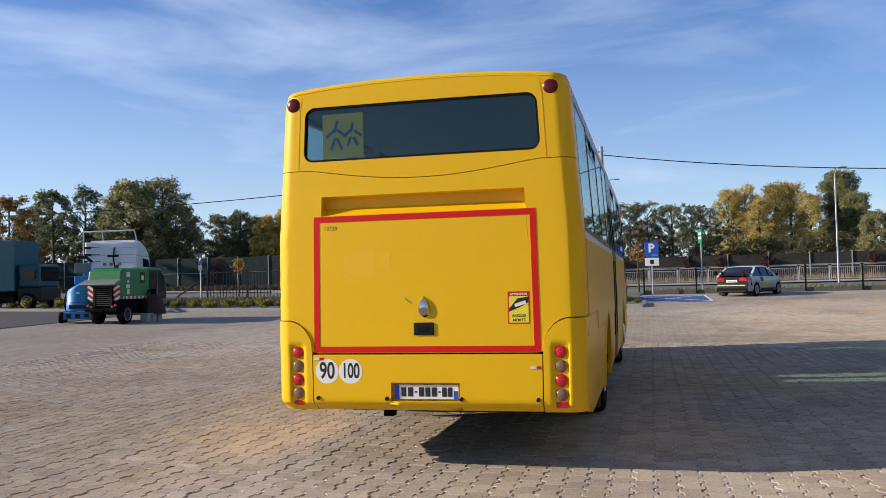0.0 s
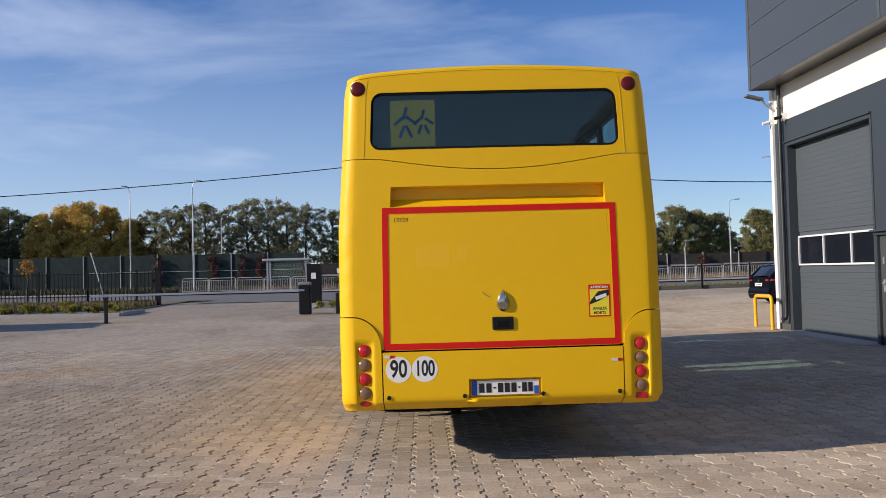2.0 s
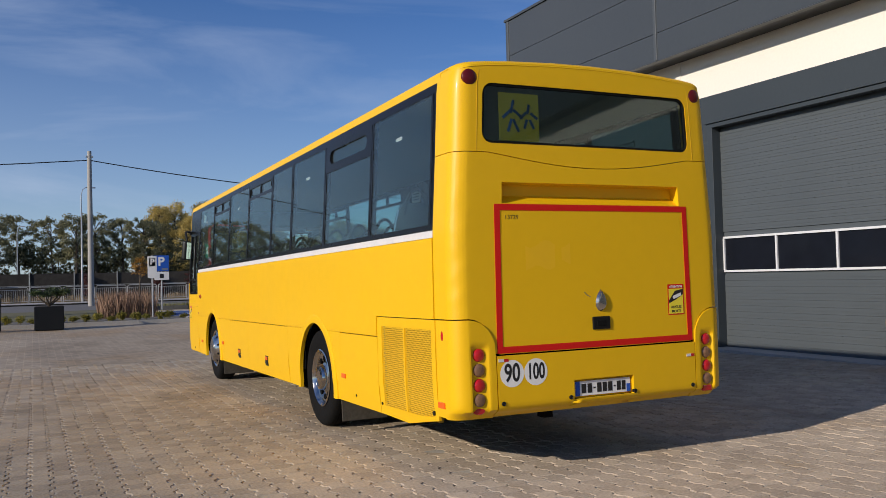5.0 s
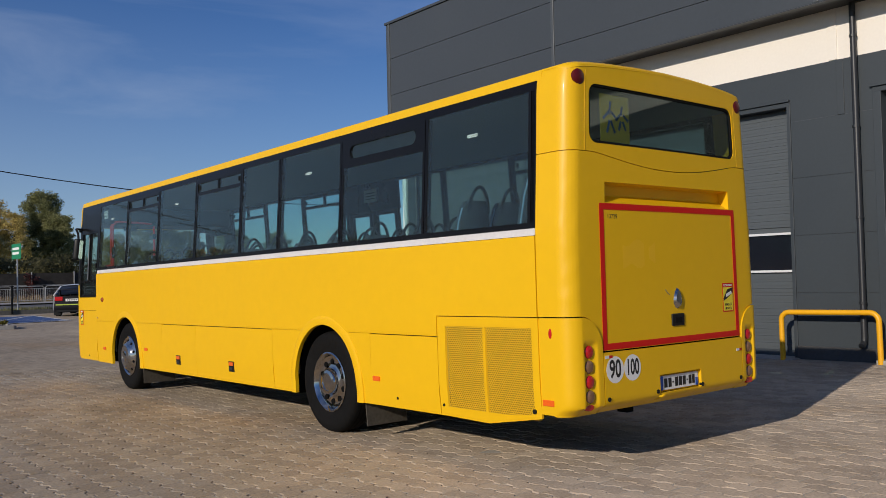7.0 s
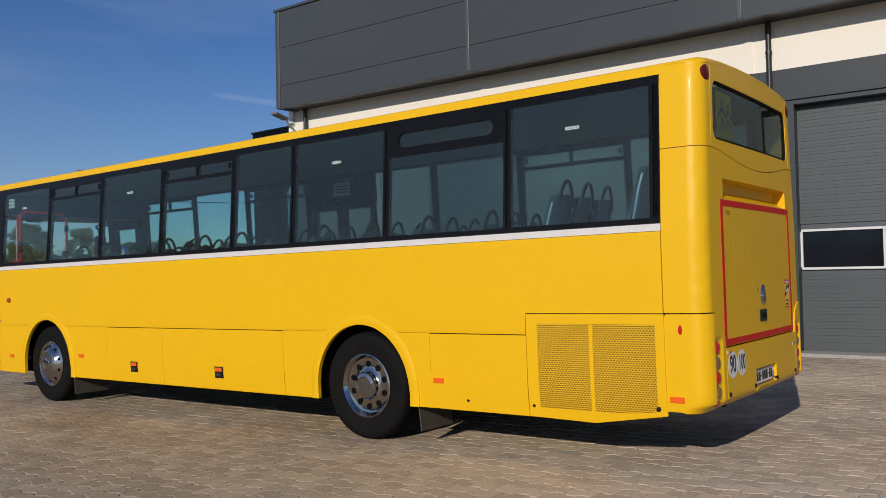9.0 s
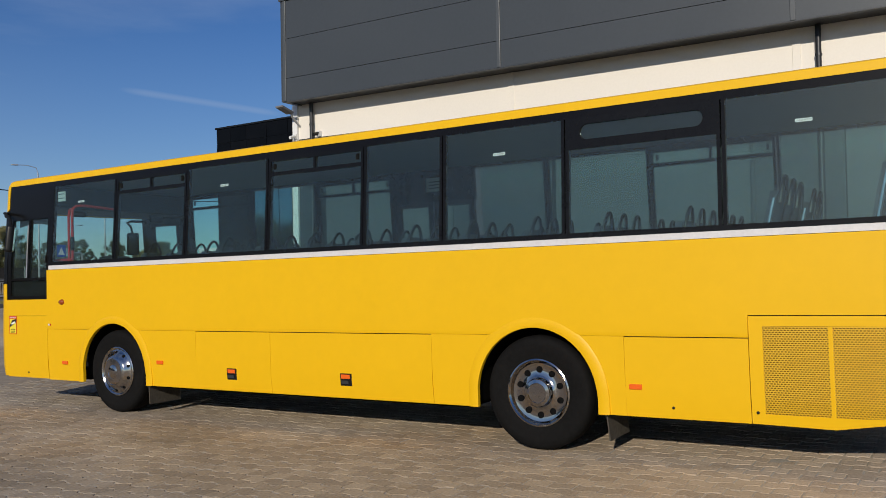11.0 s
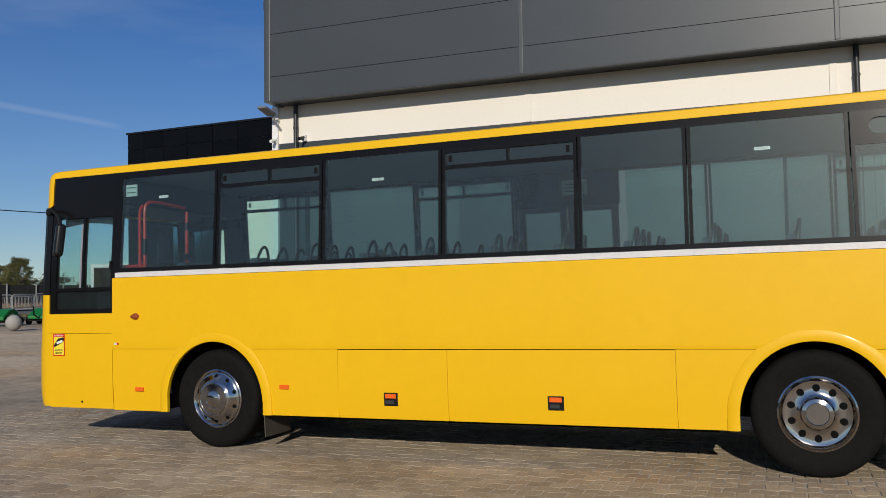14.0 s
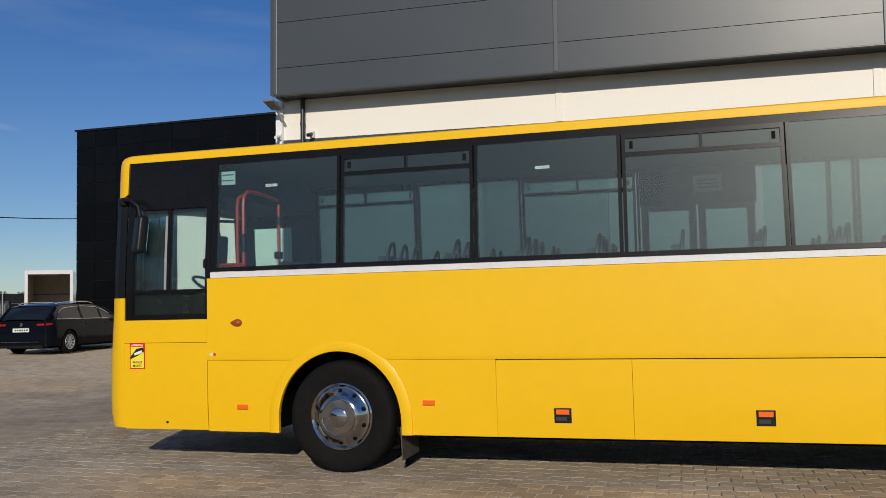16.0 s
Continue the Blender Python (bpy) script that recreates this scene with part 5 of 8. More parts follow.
# small fittings on the flank
for v, z in ((10.16, 0.645), (8.325, 0.70), (2.46, 0.66)):
    part("side_lamp", sheet(lambda s, zz, d: left(s, zz, d - 0.012), [v - 0.055, v + 0.055], z - 0.022, z + 0.022, nz=1, thick=0.014), ORANGE_LENS, bus, "orange side marker lamp", bevel=0.004)
part("side_lamp", sheet(lambda s, zz, d: rear(s, zz, d - 0.01), [-1.53 + 0.02, -1.53 + 0.13], 0.60, 0.645, nz=1, thick=0.014), ORANGE_LENS, bus, "orange side marker lamp", bevel=0.004)
for v in (7.14, 5.52):
    lt = part("hatch_latch", sheet(lambda s, z, d: left(s, z, d - 0.006), [v - 0.074, v + 0.074], 0.537, 0.665, nz=1, thick=0.012), BLACK_TRIM, bus, "black hatch latch with an orange reflector", bevel=0.005)
    part("latch_reflector", sheet(lambda s, z, d: left(s, z, d - 0.010), [v - 0.056, v + 0.056], 0.612, 0.654, nz=1, thick=0.006), ORANGE_LENS, lt)
    part("latch_lever", sheet(lambda s, z, d: left(s, z, d - 0.010), [v - 0.035, v + 0.055], 0.558, 0.592, nz=1, thick=0.006), INNER_DARK, lt)
bm = lathe([(0.040, 0.02), (0.040, 0.0), (0.034, -0.022), (0.018, -0.036), (0.0001, -0.040)], (0, 0, 0), "x", 28)
for v in bm.verts:
    ahead = max(0.0, v.co.y / 0.040)
    v.co.z *= 1 - 0.55 * ahead ** 1.5
    v.co.x *= 1 - 0.35 * ahead
    v.co.y *= 1.35 + 0.75 * (v.co.y > 0)
ind = part("indicator", bm, material("amber_lens", (0.30, 0.06, 0.010), 0.15, vary=0.3, grain=60, coat=0.6), bus, "amber teardrop side indicator", smooth=True)
ind.location = left(10.205, 1.437, 0.0)
tag = part("side_tag", sheet(lambda s, z, d: left(s, z, d - 0.010), [10.46, 10.50], 1.129, 1.151, nz=1, thick=0.004), WHITE_STRIP, bus, "small pale and red tag")
part("tag_end", sheet(lambda s, z, d: left(s, z, d - 0.012), [10.437, 10.46], 1.129, 1.151, nz=1, thick=0.004), RED_LENS, tag)
for v in (10.98, 2.15, 1.49):
    part("screw_cap", lathe([(0.012, 0.01), (0.012, -0.006), (0.0001, -0.008)], tuple(left(v, 0.50 if v < 10 else 0.49, 0)), "x", 12), BLACK_TRIM, bus)
part("screw_cap", lathe([(0.018, 0.01), (0.018, -0.010), (0.0001, -0.012)], tuple(left(0.41, 0.545, 0)), "x", 12), BLACK_TRIM, bus)

# school sign in the rear window: plain blue shapes on yellow
sign = part("school_sign", boxes((-0.83, -0.48, 0.034, 0.038, 2.58, 2.945)), SIGN_YELLOW, bus, "yellow square sign with blue shapes")
for x, h in ((-0.715, 0.26), (-0.575, 0.19)):
    bm = bmesh.new()
    for m in (pose(0, 0, 0.04 + h * 0.18, 0, 14, 0), pose(0.03, 0, h * -0.22, 0, -26, 0), pose(-0.025, 0, h * -0.22, 0, 20, 0), pose(0.05, 0, h * 0.12, 0, -55, 0), pose(-0.045, 0, h * 0.12, 0, 50, 0)):
        box(bm, -0.011, 0.011, -0.001, 0.001, -h * 0.2, h * 0.2, m)
    ob = part("blue_shape", bm, BLUE_INK, sign)
    ob.location = (x, 0.032, 2.755)

# ---- inside the bus ----
def bus_seat():
    """Coach seat with a shell back, cushion and a grab loop on top; faces +y, stands on its base."""
    s = new("bus_seat")
    s.parent = bus
    part("cushion", boxes((-0.18, 0.18, 0.02, 0.44, 0.36, 0.47)), SEAT_CLOTH, s, bevel=0.04)
    bm = bmesh.new()
    prof = [(0.0, 0.40, 0.182), (-0.05, 0.65, 0.182), (-0.10, 0.90, 0.17), (-0.125, 1.02, 0.145), (-0.135, 1.08, 0.11)]
    fr, bk = [], []
    for y, z, w in prof:
        fr.append([bm.verts.new((x, y + 0.06 + 0.02 * abs(x) / w, z)) for x in (-w, -w * 0.6, 0, w * 0.6, w)])
        bk.append([bm.verts.new((x, y - 0.03 + 0.05 * (abs(x) / w) ** 3, z)) for x in (-w, -w * 0.6, 0, w * 0.6, w)])
    for i in range(len(prof) - 1):
        for k in range(4):
            bm.faces.new((fr[i][k], fr[i][k + 1], fr[i + 1][k + 1], fr[i + 1][k]))
            bm.faces.new((bk[i][k + 1], bk[i][k], bk[i + 1][k], bk[i + 1][k + 1]))
        for k in (0, 4):
            bm.faces.new((fr[i][k], fr[i + 1][k], bk[i + 1][k], bk[i][k]))
    for i in (0, -1):
        for k in range(4):
            bm.faces.new((fr[i][k], fr[i][k + 1], bk[i][k + 1], bk[i][k]))
    part("backrest", bm, SEAT_SHELL, s, smooth=True)
    pts = [(0.115 * math.cos(math.pi * k / 12) * (1.0 - 0.1 * math.sin(math.pi * k / 12)), -0.125 - 0.03 * math.sin(math.pi * k / 12), 0.98 + 0.22 * math.sin(math.pi * k / 12)) for k in range(13)]
    for sg in (-1, 1):
        part("edge_trim", tube([(sg * w * 1.0, y + 0.04, z) for y, z, w in prof[:4]], 0.009, 6), SEAT_EDGE, s, "pale blue-grey edge trim", smooth=True)
    part("grab_loop", tube(pts, 0.016, 8), BLACK_TRIM, s, smooth=True)
    part("pedestal", boxes((-0.15, 0.15, 0.08, 0.36, 0.29, 0.37)), INNER_DARK, s)
    return s


first = None
ROWS_V = [0.62, 1.42, 2.18, 2.90, 3.60, 4.28, 4.95, 5.59, 6.25, 6.96, 7.59, 8.25, 8.89]
for i, v in enumerate(ROWS_V):
    lift = 0.92 + 0.03 + (0.36 if i == 0 else 0.20 if i == 1 else 0.0)
    for x in (-0.97, -0.59, -0.21, 0.56, 0.95) + ((0.17,) if i == 0 else ()):
        if 5.0 < v < 6.5 and x > 0:
            continue
        m = pose(x, v, lift)
        if first is None:
            first = bus_seat()
            first.matrix_local = m
        else:
            copy_thing(first, m)
part("rear_platform", boxes((-1.17, 1.17, 0.17, 1.15, 0.92, 1.28), (-1.17, 1.17, 1.15, 1.9, 0.92, 1.12)), INNER_DARK, bus)

rail = new("handrail")
rail.parent = bus
part("rail_tube", tube([(-1.08, 10.24, 0.92), (-1.08, 10.24, 2.60), (-1.07, 10.235, 2.68), (-1.03, 10.22, 2.72), (-0.92, 10.20, 2.725), (-0.45, 10.19, 2.70)], 0.018, 8), RED_RAIL, rail, smooth=True)
part("rail_tube", tube([(-1.09, 10.30, 0.92), (-1.09, 10.30, 2.58), (-1.09, 10.285, 2.65), (-1.085, 10.25, 2.68)], 0.018, 8), RED_RAIL, rail, smooth=True)
part("rail_tube", tube([(-0.40, 10.20, 0.92), (-0.40, 10.20, 2.66)], 0.018, 8), RED_RAIL, rail, smooth=True)
part("rail_tube", tube([(-1.09, 10.22, 2.0), (-1.09, 10.60, 2.0)], 0.018, 8), RED_RAIL, rail, smooth=True)
part("grip_sleeve", tube([(-1.08, 10.24, 2.12), (-1.08, 10.24, 2.30)], 0.026, 10), BLACK_TRIM, rail)
part("grip_sleeve", tube([(-0.40, 10.20, 2.44), (-0.40, 10.20, 2.53)], 0.030, 10), BLACK_TRIM, rail)
part("bell_box", boxes((-0.46, -0.38, 10.16, 10.23, 2.08, 2.16)), BLACK_TRIM, rail, bevel=0.012)

dseat = new("driver_seat")
dseat.parent = bus
part("cushion", boxes((-0.9, -0.42, 10.05, 10.5, 1.28, 1.42)), SEAT_CLOTH, dseat, bevel=0.04)
b = part("backrest", boxes((-0.24, 0.24, -0.07, 0.07, 0, 0.66)), SEAT_CLOTH, dseat, bevel=0.05)
b.matrix_local = pose(-0.66, 10.02, 1.38, 10, 0, 0)
part("pedestal", boxes((-0.82, -0.5, 10.1, 10.45, 0.92, 1.28)), INNER_DARK, dseat)
wheel_st = new("steering_wheel")
wheel_st.parent = bus
bm = tube([(0.23 * math.cos(2 * math.pi * k / 24), 0.23 * math.sin(2 * math.pi * k / 24), 0) for k in range(25)], 0.016, 8)
ob = part("steering_ring", bm, BLACK_TRIM, wheel_st, smooth=True)
ob.matrix_local = pose(-0.66, 10.82, 1.80, 30, 0, 0)
part("column", tube([(-0.66, 10.82, 1.80), (-0.66, 11.1, 1.4)], 0.05, 10), BLACK_TRIM, wheel_st)
part("overhead_locker", boxes((-1.12, 1.12, 10.45, 11.42, 2.70, 3.0)), INNER_DARK, bus, bevel=0.04)
dash = new("dashboard")
dash.parent = bus
part("dash_body", boxes((-1.14, 1.14, 10.98, 11.45, 1.3, 1.62)), INNER_DARK, dash, bevel=0.06)
part("instrument_hood", boxes((-0.95, -0.35, 10.92, 11.2, 1.6, 1.76)), INNER_DARK, dash, bevel=0.05)
sign_ = part("door_notice", boxes((1.05, 1.06, 5.66, 5.96, 2.72, 2.90)), WHITE_STRIP, bus, "pale notice above the middle door")
for z in (2.76, 2.80, 2.84):
    part("notice_line", boxes((1.046, 1.05, 5.70, 5.92, z, z + 0.012)), INNER_TRIM, sign_)
board = part("notice_board", boxes((-1.15, -1.135, 10.29, 10.435, 2.785, 2.915)), WHITE_STRIP, bus, "pale notice board with dark lines")
for z in (2.82, 2.875):
    part("board_line", boxes((-1.1545, -1.15, 10.30, 10.425, z, z + 0.012)), INNER_TRIM, board)
for (x, v, z) in ((-0.6, 10.75, 2.62), (0.75, 10.75, 2.60)):
    mr_ = tagged(part("interior_mirror", boxes((x - 0.12, x + 0.12, v, v + 0.05, z, z + 0.2)), BLACK_TRIM, bus, bevel=0.03))

# ---- vehicles standing about ----
CAR_WHITE = material("car_white", (0.72, 0.72, 0.72), 0.3, vary=0.06, coat=0.5)
CAR_BLACK = material("car_dark_blue", (0.005, 0.006, 0.010), 0.12, vary=0.1, spec=0.07)
CAR_LAMP = material("deep_red_lamp", (0.30, 0.008, 0.012), 0.2, vary=0.3, grain=20, coat=0.3)
RALLY_GREY = material("rally_grey", (0.30, 0.32, 0.34), 0.3, vary=0.2, grain=3, coat=0.4)
CAR_DARK = material("rally_black", (0.008, 0.008, 0.010), 0.4, vary=0.15, spec=0.2)
CAR_GREEN = material("car_lime", (0.42, 0.52, 0.06), 0.35, vary=0.1, coat=0.4)
CAR_GREY = material("car_grey", (0.20, 0.21, 0.22), 0.35, vary=0.1, coat=0.4)
TEAL = material("teal_box", (0.003, 0.070, 0.098), 0.5, vary=0.15, grain=8, stain=0.8)
LIFT_BLUE = material("lift_blue", (0.02, 0.20, 0.52), 0.45, vary=0.12)
SWEEP_GREEN = material("sweeper_green", (0.007, 0.17, 0.030), 0.4, vary=0.15)


def line_at(pts, x):
    for (a, p), (b, q) in zip(pts, pts[1:]):
        if x <= b:
            return p + (q - p) * max(0.0, (x - a) / (b - a))
    return pts[-1][1]


def car_wheel(parent, x, y, r=0.31, w=0.2, spokes=5):
    t = part("tyre", lathe([(r * 0.62, w / 2 - 0.01), (r * 0.93, w / 2), (r, w / 2 - 0.03), (r, -w / 2 + 0.03), (r * 0.93, -w / 2), (r * 0.62, -w / 2 + 0.01)], (x, y, r), "x", 32), BLACK_RUBBER, parent, smooth=True)
    sg = 1 if x > 0 else -1
    part("rim", lathe([(r * 0.66, sg * (w / 2 - 0.004)), (r * 0.62, sg * (w / 2 - 0.012)), (r * 0.58, sg * (w / 2 - 0.06)), (r * 0.2, sg * (w / 2 - 0.08)), (0.0001, sg * (w / 2 - 0.08))], (x, y, r), "x", 28), STEEL if spokes == 5 else INNER_DARK, t, smooth=True)
    for k in range(spokes):
        a = 2 * math.pi * k / spokes
        part("spoke", tube([(x + sg * (w / 2 - 0.022), y + r * 0.08 * math.cos(a), r + r * 0.08 * math.sin(a)), (x + sg * (w / 2 - 0.012), y + r * 0.62 * math.cos(a), r + r * 0.62 * math.sin(a))], 0.022 if spokes > 5 else 0.028, 6), STEEL, t)
    part("rim_edge", lathe([(r * 0.67, sg * (w / 2 - 0.012)), (r * 0.66, sg * (w / 2 + 0.002)), (r * 0.62, sg * (w / 2 - 0.004)), (r * 0.61, sg * (w / 2 - 0.02))], (x, y, r), "x", 28), STEEL, t, smooth=True)


def car(name, label, m, length, hw, paint, side_paint, roof_paint, belt, roofline, axles, r=0.32):
    """A car heading along +y, its rear at y = 0; belt and roofline are (y, z) lines, axles two places along y."""
    c = thing(name, label, "car", m)
    nose = length

    def half(y, z):
        k = line_at([(0.18, 0.93), (0.30, 0.985), (0.50, 1.0), (0.70, 1.0), (0.90, 0.965), (1.05, 0.93)], z)
        return (hw - 0.15 * max(0.0, 1 - y / 0.32) ** 2 - 0.26 * max(0.0, (y - nose + 0.75) / 0.75) ** 2) * k

    def lower(y):
        for a in axles:
            if abs(y - a) < r + 0.05:
                return max(0.24, r + math.sqrt((r + 0.05) ** 2 - (y - a) ** 2))
        return 0.24
    cols = [0.0, 0.05, 0.1, 0.2, 0.32] + span(0.5, nose - 0.75, 10) + span(nose - 0.6, nose, 6)
    for a in axles:
        cols += [a + (r + 0.05) * math.cos(math.pi * k / 14) for k in range(15)] + [a - r - 0.051, a + r + 0.051]
    cols = sorted(round(v, 4) for v in cols)
    for sg in (-1, 1):
        part("body_side", sheet(lambda s, z, d: Vector((sg * (half(s, z) - d), s, z)), cols, lower, lambda s: line_at(belt, s), zs=[0.3, 0.5, 0.7, 0.86], thick=0.03), side_paint, c, smooth=True)
        for k in (0.34, 0.55, 0.74):
            y = length * k
            part("door_gap", sheet(lambda s, z, d: Vector((sg * (half(s, z) - d + 0.002), s, z)), [y - 0.006, y + 0.006], 0.34, line_at(belt, y) - 0.02, nz=3, thick=0.004), BLACK_INK, c)
        for a in axles:
            car_wheel(c, sg * (half(a, 0.5) - 0.11), a, r, 0.21, 10 if roof_paint == paint else 5)
    tail = lambda s, z, d: Vector((s, -0.03 * math.cos(s / hw * 1.4) * 1.0 + d, z))
    w0 = half(0, 0.6)
    part("tailgate", sheet(tail, span(-w0, w0, 8), 0.46, line_at(belt, 0.0), nz=4, thick=0.03), paint, c, smooth=True)
    part("nose_panel", sheet(lambda s, z, d: Vector((s, nose - d, z)), span(-half(nose, 0.6), half(nose, 0.6), 4), 0.3, line_at(belt, nose), nz=2, thick=0.03), paint, c)
    base = roofline[-1][0]
    bm, rows = bmesh.new(), []
    for y in [base - 0.1] + span(base, nose, 6):
        z = line_at(belt, y)
        w = half(y, z)
        rows.append([bm.verts.new((x * w, y, z + 0.05 * (1 - x * x))) for x in (-1, -0.8, -0.4, 0, 0.4, 0.8, 1)])
    for a, b in zip(rows, rows[1:]):
        for k in range(6):
            bm.faces.new((a[k], a[k + 1], b[k + 1], b[k]))
    part("bonnet", bm, paint, c, smooth=True)
    bm, rows = bmesh.new(), []
    for y, z in roofline:
        b = min(line_at(belt, y), z) - 0.005
        w = half(y, b) - 0.012
        t = w - (z - b) * 0.34
        rows.append([bm.verts.new(p) for p in ((-w, y, b), (-t, y, z - 0.02), (-t * 0.7, y, z + 0.015), (0, y, z + 0.025), (t * 0.7, y, z + 0.015), (t, y, z - 0.02), (w, y, b))])
    for a, b in zip(rows, rows[1:]):
        for k in range(6):
            bm.faces.new((a[k], a[k + 1], b[k + 1], b[k]))
    part("glasshouse", bm, DARK_PANE, c, "dark car glasshouse", smooth=True)
    tops = [p for p in roofline if p[1] > roofline[2][1] - 0.1]
    bm, rows = bmesh.new(), []
    for y, z in tops:
        b = line_at(belt, y) - 0.005
        t = half(y, b) - 0.012 - (z - b) * 0.34 + 0.012
        rows.append([bm.verts.new((x * t, y, z + 0.04 - 0.05 * abs(x) ** 3)) for x in (-1, -0.85, -0.5, 0, 0.5, 0.85, 1)])
    for a, b in zip(rows, rows[1:]):
        for k in range(6):
            bm.faces.new((a[k], a[k + 1], b[k + 1], b[k]))
    part("roof", bm, roof_paint, c, smooth=True)

    def pillar(y0, z0, y1, z1, rad, mat, nm="pillar"):
        for sg in (-1, 1):
            b = line_at(belt, y0)
            x0 = half(y0, b) - 0.012 - max(0, z0 - b) * 0.34
            b1 = line_at(belt, y1)
            x1 = half(y1, b1) - 0.012 - max(0, z1 - b1) * 0.34
            part(nm, tube([(sg * x0, y0, z0), (sg * x1, y1, z1)], rad, 6), mat, c, smooth=True)
    y1, z1 = roofline[1]
    pillar(roofline[0][0] + 0.02, roofline[0][1], y1 + 0.04, z1 - 0.03, 0.055, roof_paint)
    pillar(roofline[-1][0] - 0.02, roofline[-1][1], roofline[-2][0], roofline[-2][1] - 0.02, 0.035, roof_paint)
    for k in (0.34, 0.55):
        pillar(length * k, line_at(belt, length * k), length * k - 0.03, line_at(roofline, length * k) - 0.03, 0.03, BLACK_TRIM)
    part("rear_bumper", sheet(lambda s, z, d: tail(s, z, d - 0.055 * math.sin(math.pi * min(1, max(0, (z - 0.2) / 0.42)))), span(-w0 * 1.03, w0 * 1.03, 10), 0.22, 0.60, nz=6, thick=0.06), paint, c, smooth=True)
    part("bumper_insert", sheet(lambda s, z, d: tail(s, z, d - 0.03), span(-w0 * 0.9, w0 * 0.9, 6), 0.20, 0.30, nz=1, thick=0.05), BLACK_TRIM, c)
    for sg in (-1, 1):
        part("door_mirror", boxes((sg * (hw + 0.0), sg * (hw + 0.17), length * 0.70, length * 0.70 + 0.09, 0.94, 1.07)), paint, c, bevel=0.035)
    plate = part("number_plate", boxes((-0.26, 0.26, -0.050, -0.034, 0.66, 0.77)), WHITE_PAINT, c, "white number plate")
    for k in range(6):
        part("plate_bar", boxes((-0.2 + 0.075 * k, -0.15 + 0.075 * k, -0.0525, -0.049, 0.69, 0.74)), BLACK_INK, plate)
    part("underside", boxes((-hw * 0.62, hw * 0.62, 0.1, length - 0.2, 0.17, 0.45)), DARK_VOID, c)
    return c, half


def set_down(x, y, heading, dz=0.0):
    """A pose on the ground, heading in degrees clockwise from +y."""
    return pose(x, y, land(x, y) + dz, 0, 0, -heading)


def rally_car():
    c, half = car("rally_car", "grey black and lime rally car with a rear wing", set_down(3.75, 41.9, 30), 4.05, 0.87, CAR_DARK, RALLY_GREY, CAR_WHITE, [(0, 0.90), (0.35, 0.93), (2.9, 0.92), (3.6, 0.82), (4.05, 0.62)], [(0.22, 0.94), (0.85, 1.34), (1.2, 1.39), (1.9, 1.39), (2.3, 1.33), (3.0, 0.92)], (0.75, 3.25), 0.31)
    part("rear_wing", boxes((-0.80, 0.80, -0.12, 0.16, 1.15, 1.185)), BLACK_TRIM, c, bevel=0.01)
    for sg in (-1, 1):
        part("wing_end", boxes((sg * 0.80, sg * 0.82, -0.14, 0.2, 1.0, 1.22)), BLACK_TRIM, c)
        part("wing_strut", boxes((sg * 0.5, sg * 0.53, 0.0, 0.2, 0.92, 1.16)), BLACK_TRIM, c)
        part("mud_flap", boxes((sg * 0.55, sg * 0.86, 0.36, 0.38, 0.05, 0.36)), BLACK_TRIM, c)
        part("tail_lamp", boxes((sg * 0.38, sg * 0.72, -0.055, 0.04, 0.69, 0.87)), RED_LENS, c, "red tail lamp", bevel=0.02)
        skin = lambda s, z, d: Vector((sg * (half(s, z) - d + 0.004), s, z))
        part("decal", sheet(skin, [1.15, 1.5, 2.0], lambda s: 0.40, lambda s: 0.52 + 0.16 * (s - 1.15), nz=2, thick=0.003), CAR_GREEN, c, "lime green decal")
        part("decal", sheet(skin, [1.55, 2.0, 2.6], lambda s: 0.62 + 0.05 * (s - 1.5), lambda s: 0.86, nz=2, thick=0.003), CAR_GREEN, c, "lime green decal")
        part("decal", sheet(skin, [0.02, 0.2, 0.42], 0.5, lambda s: 0.88 - 0.3 * s, nz=2, thick=0.003), CAR_DARK, c, "black decal")
        part("decal", sheet(skin, [1.15, 1.7, 2.3, 2.85], lambda s: 0.26, lambda s: 0.37, nz=2, thick=0.003), CAR_DARK, c, "black decal")
        part("decal", sheet(skin, [1.18, 1.5], 0.70, 0.90, nz=2, thick=0.003), CAR_DARK, c, "black decal")
    part("decal", boxes((-0.66, 0.66, -0.098, -0.09, 0.49, 0.535)), CAR_GREEN, c, "lime green bumper strip")


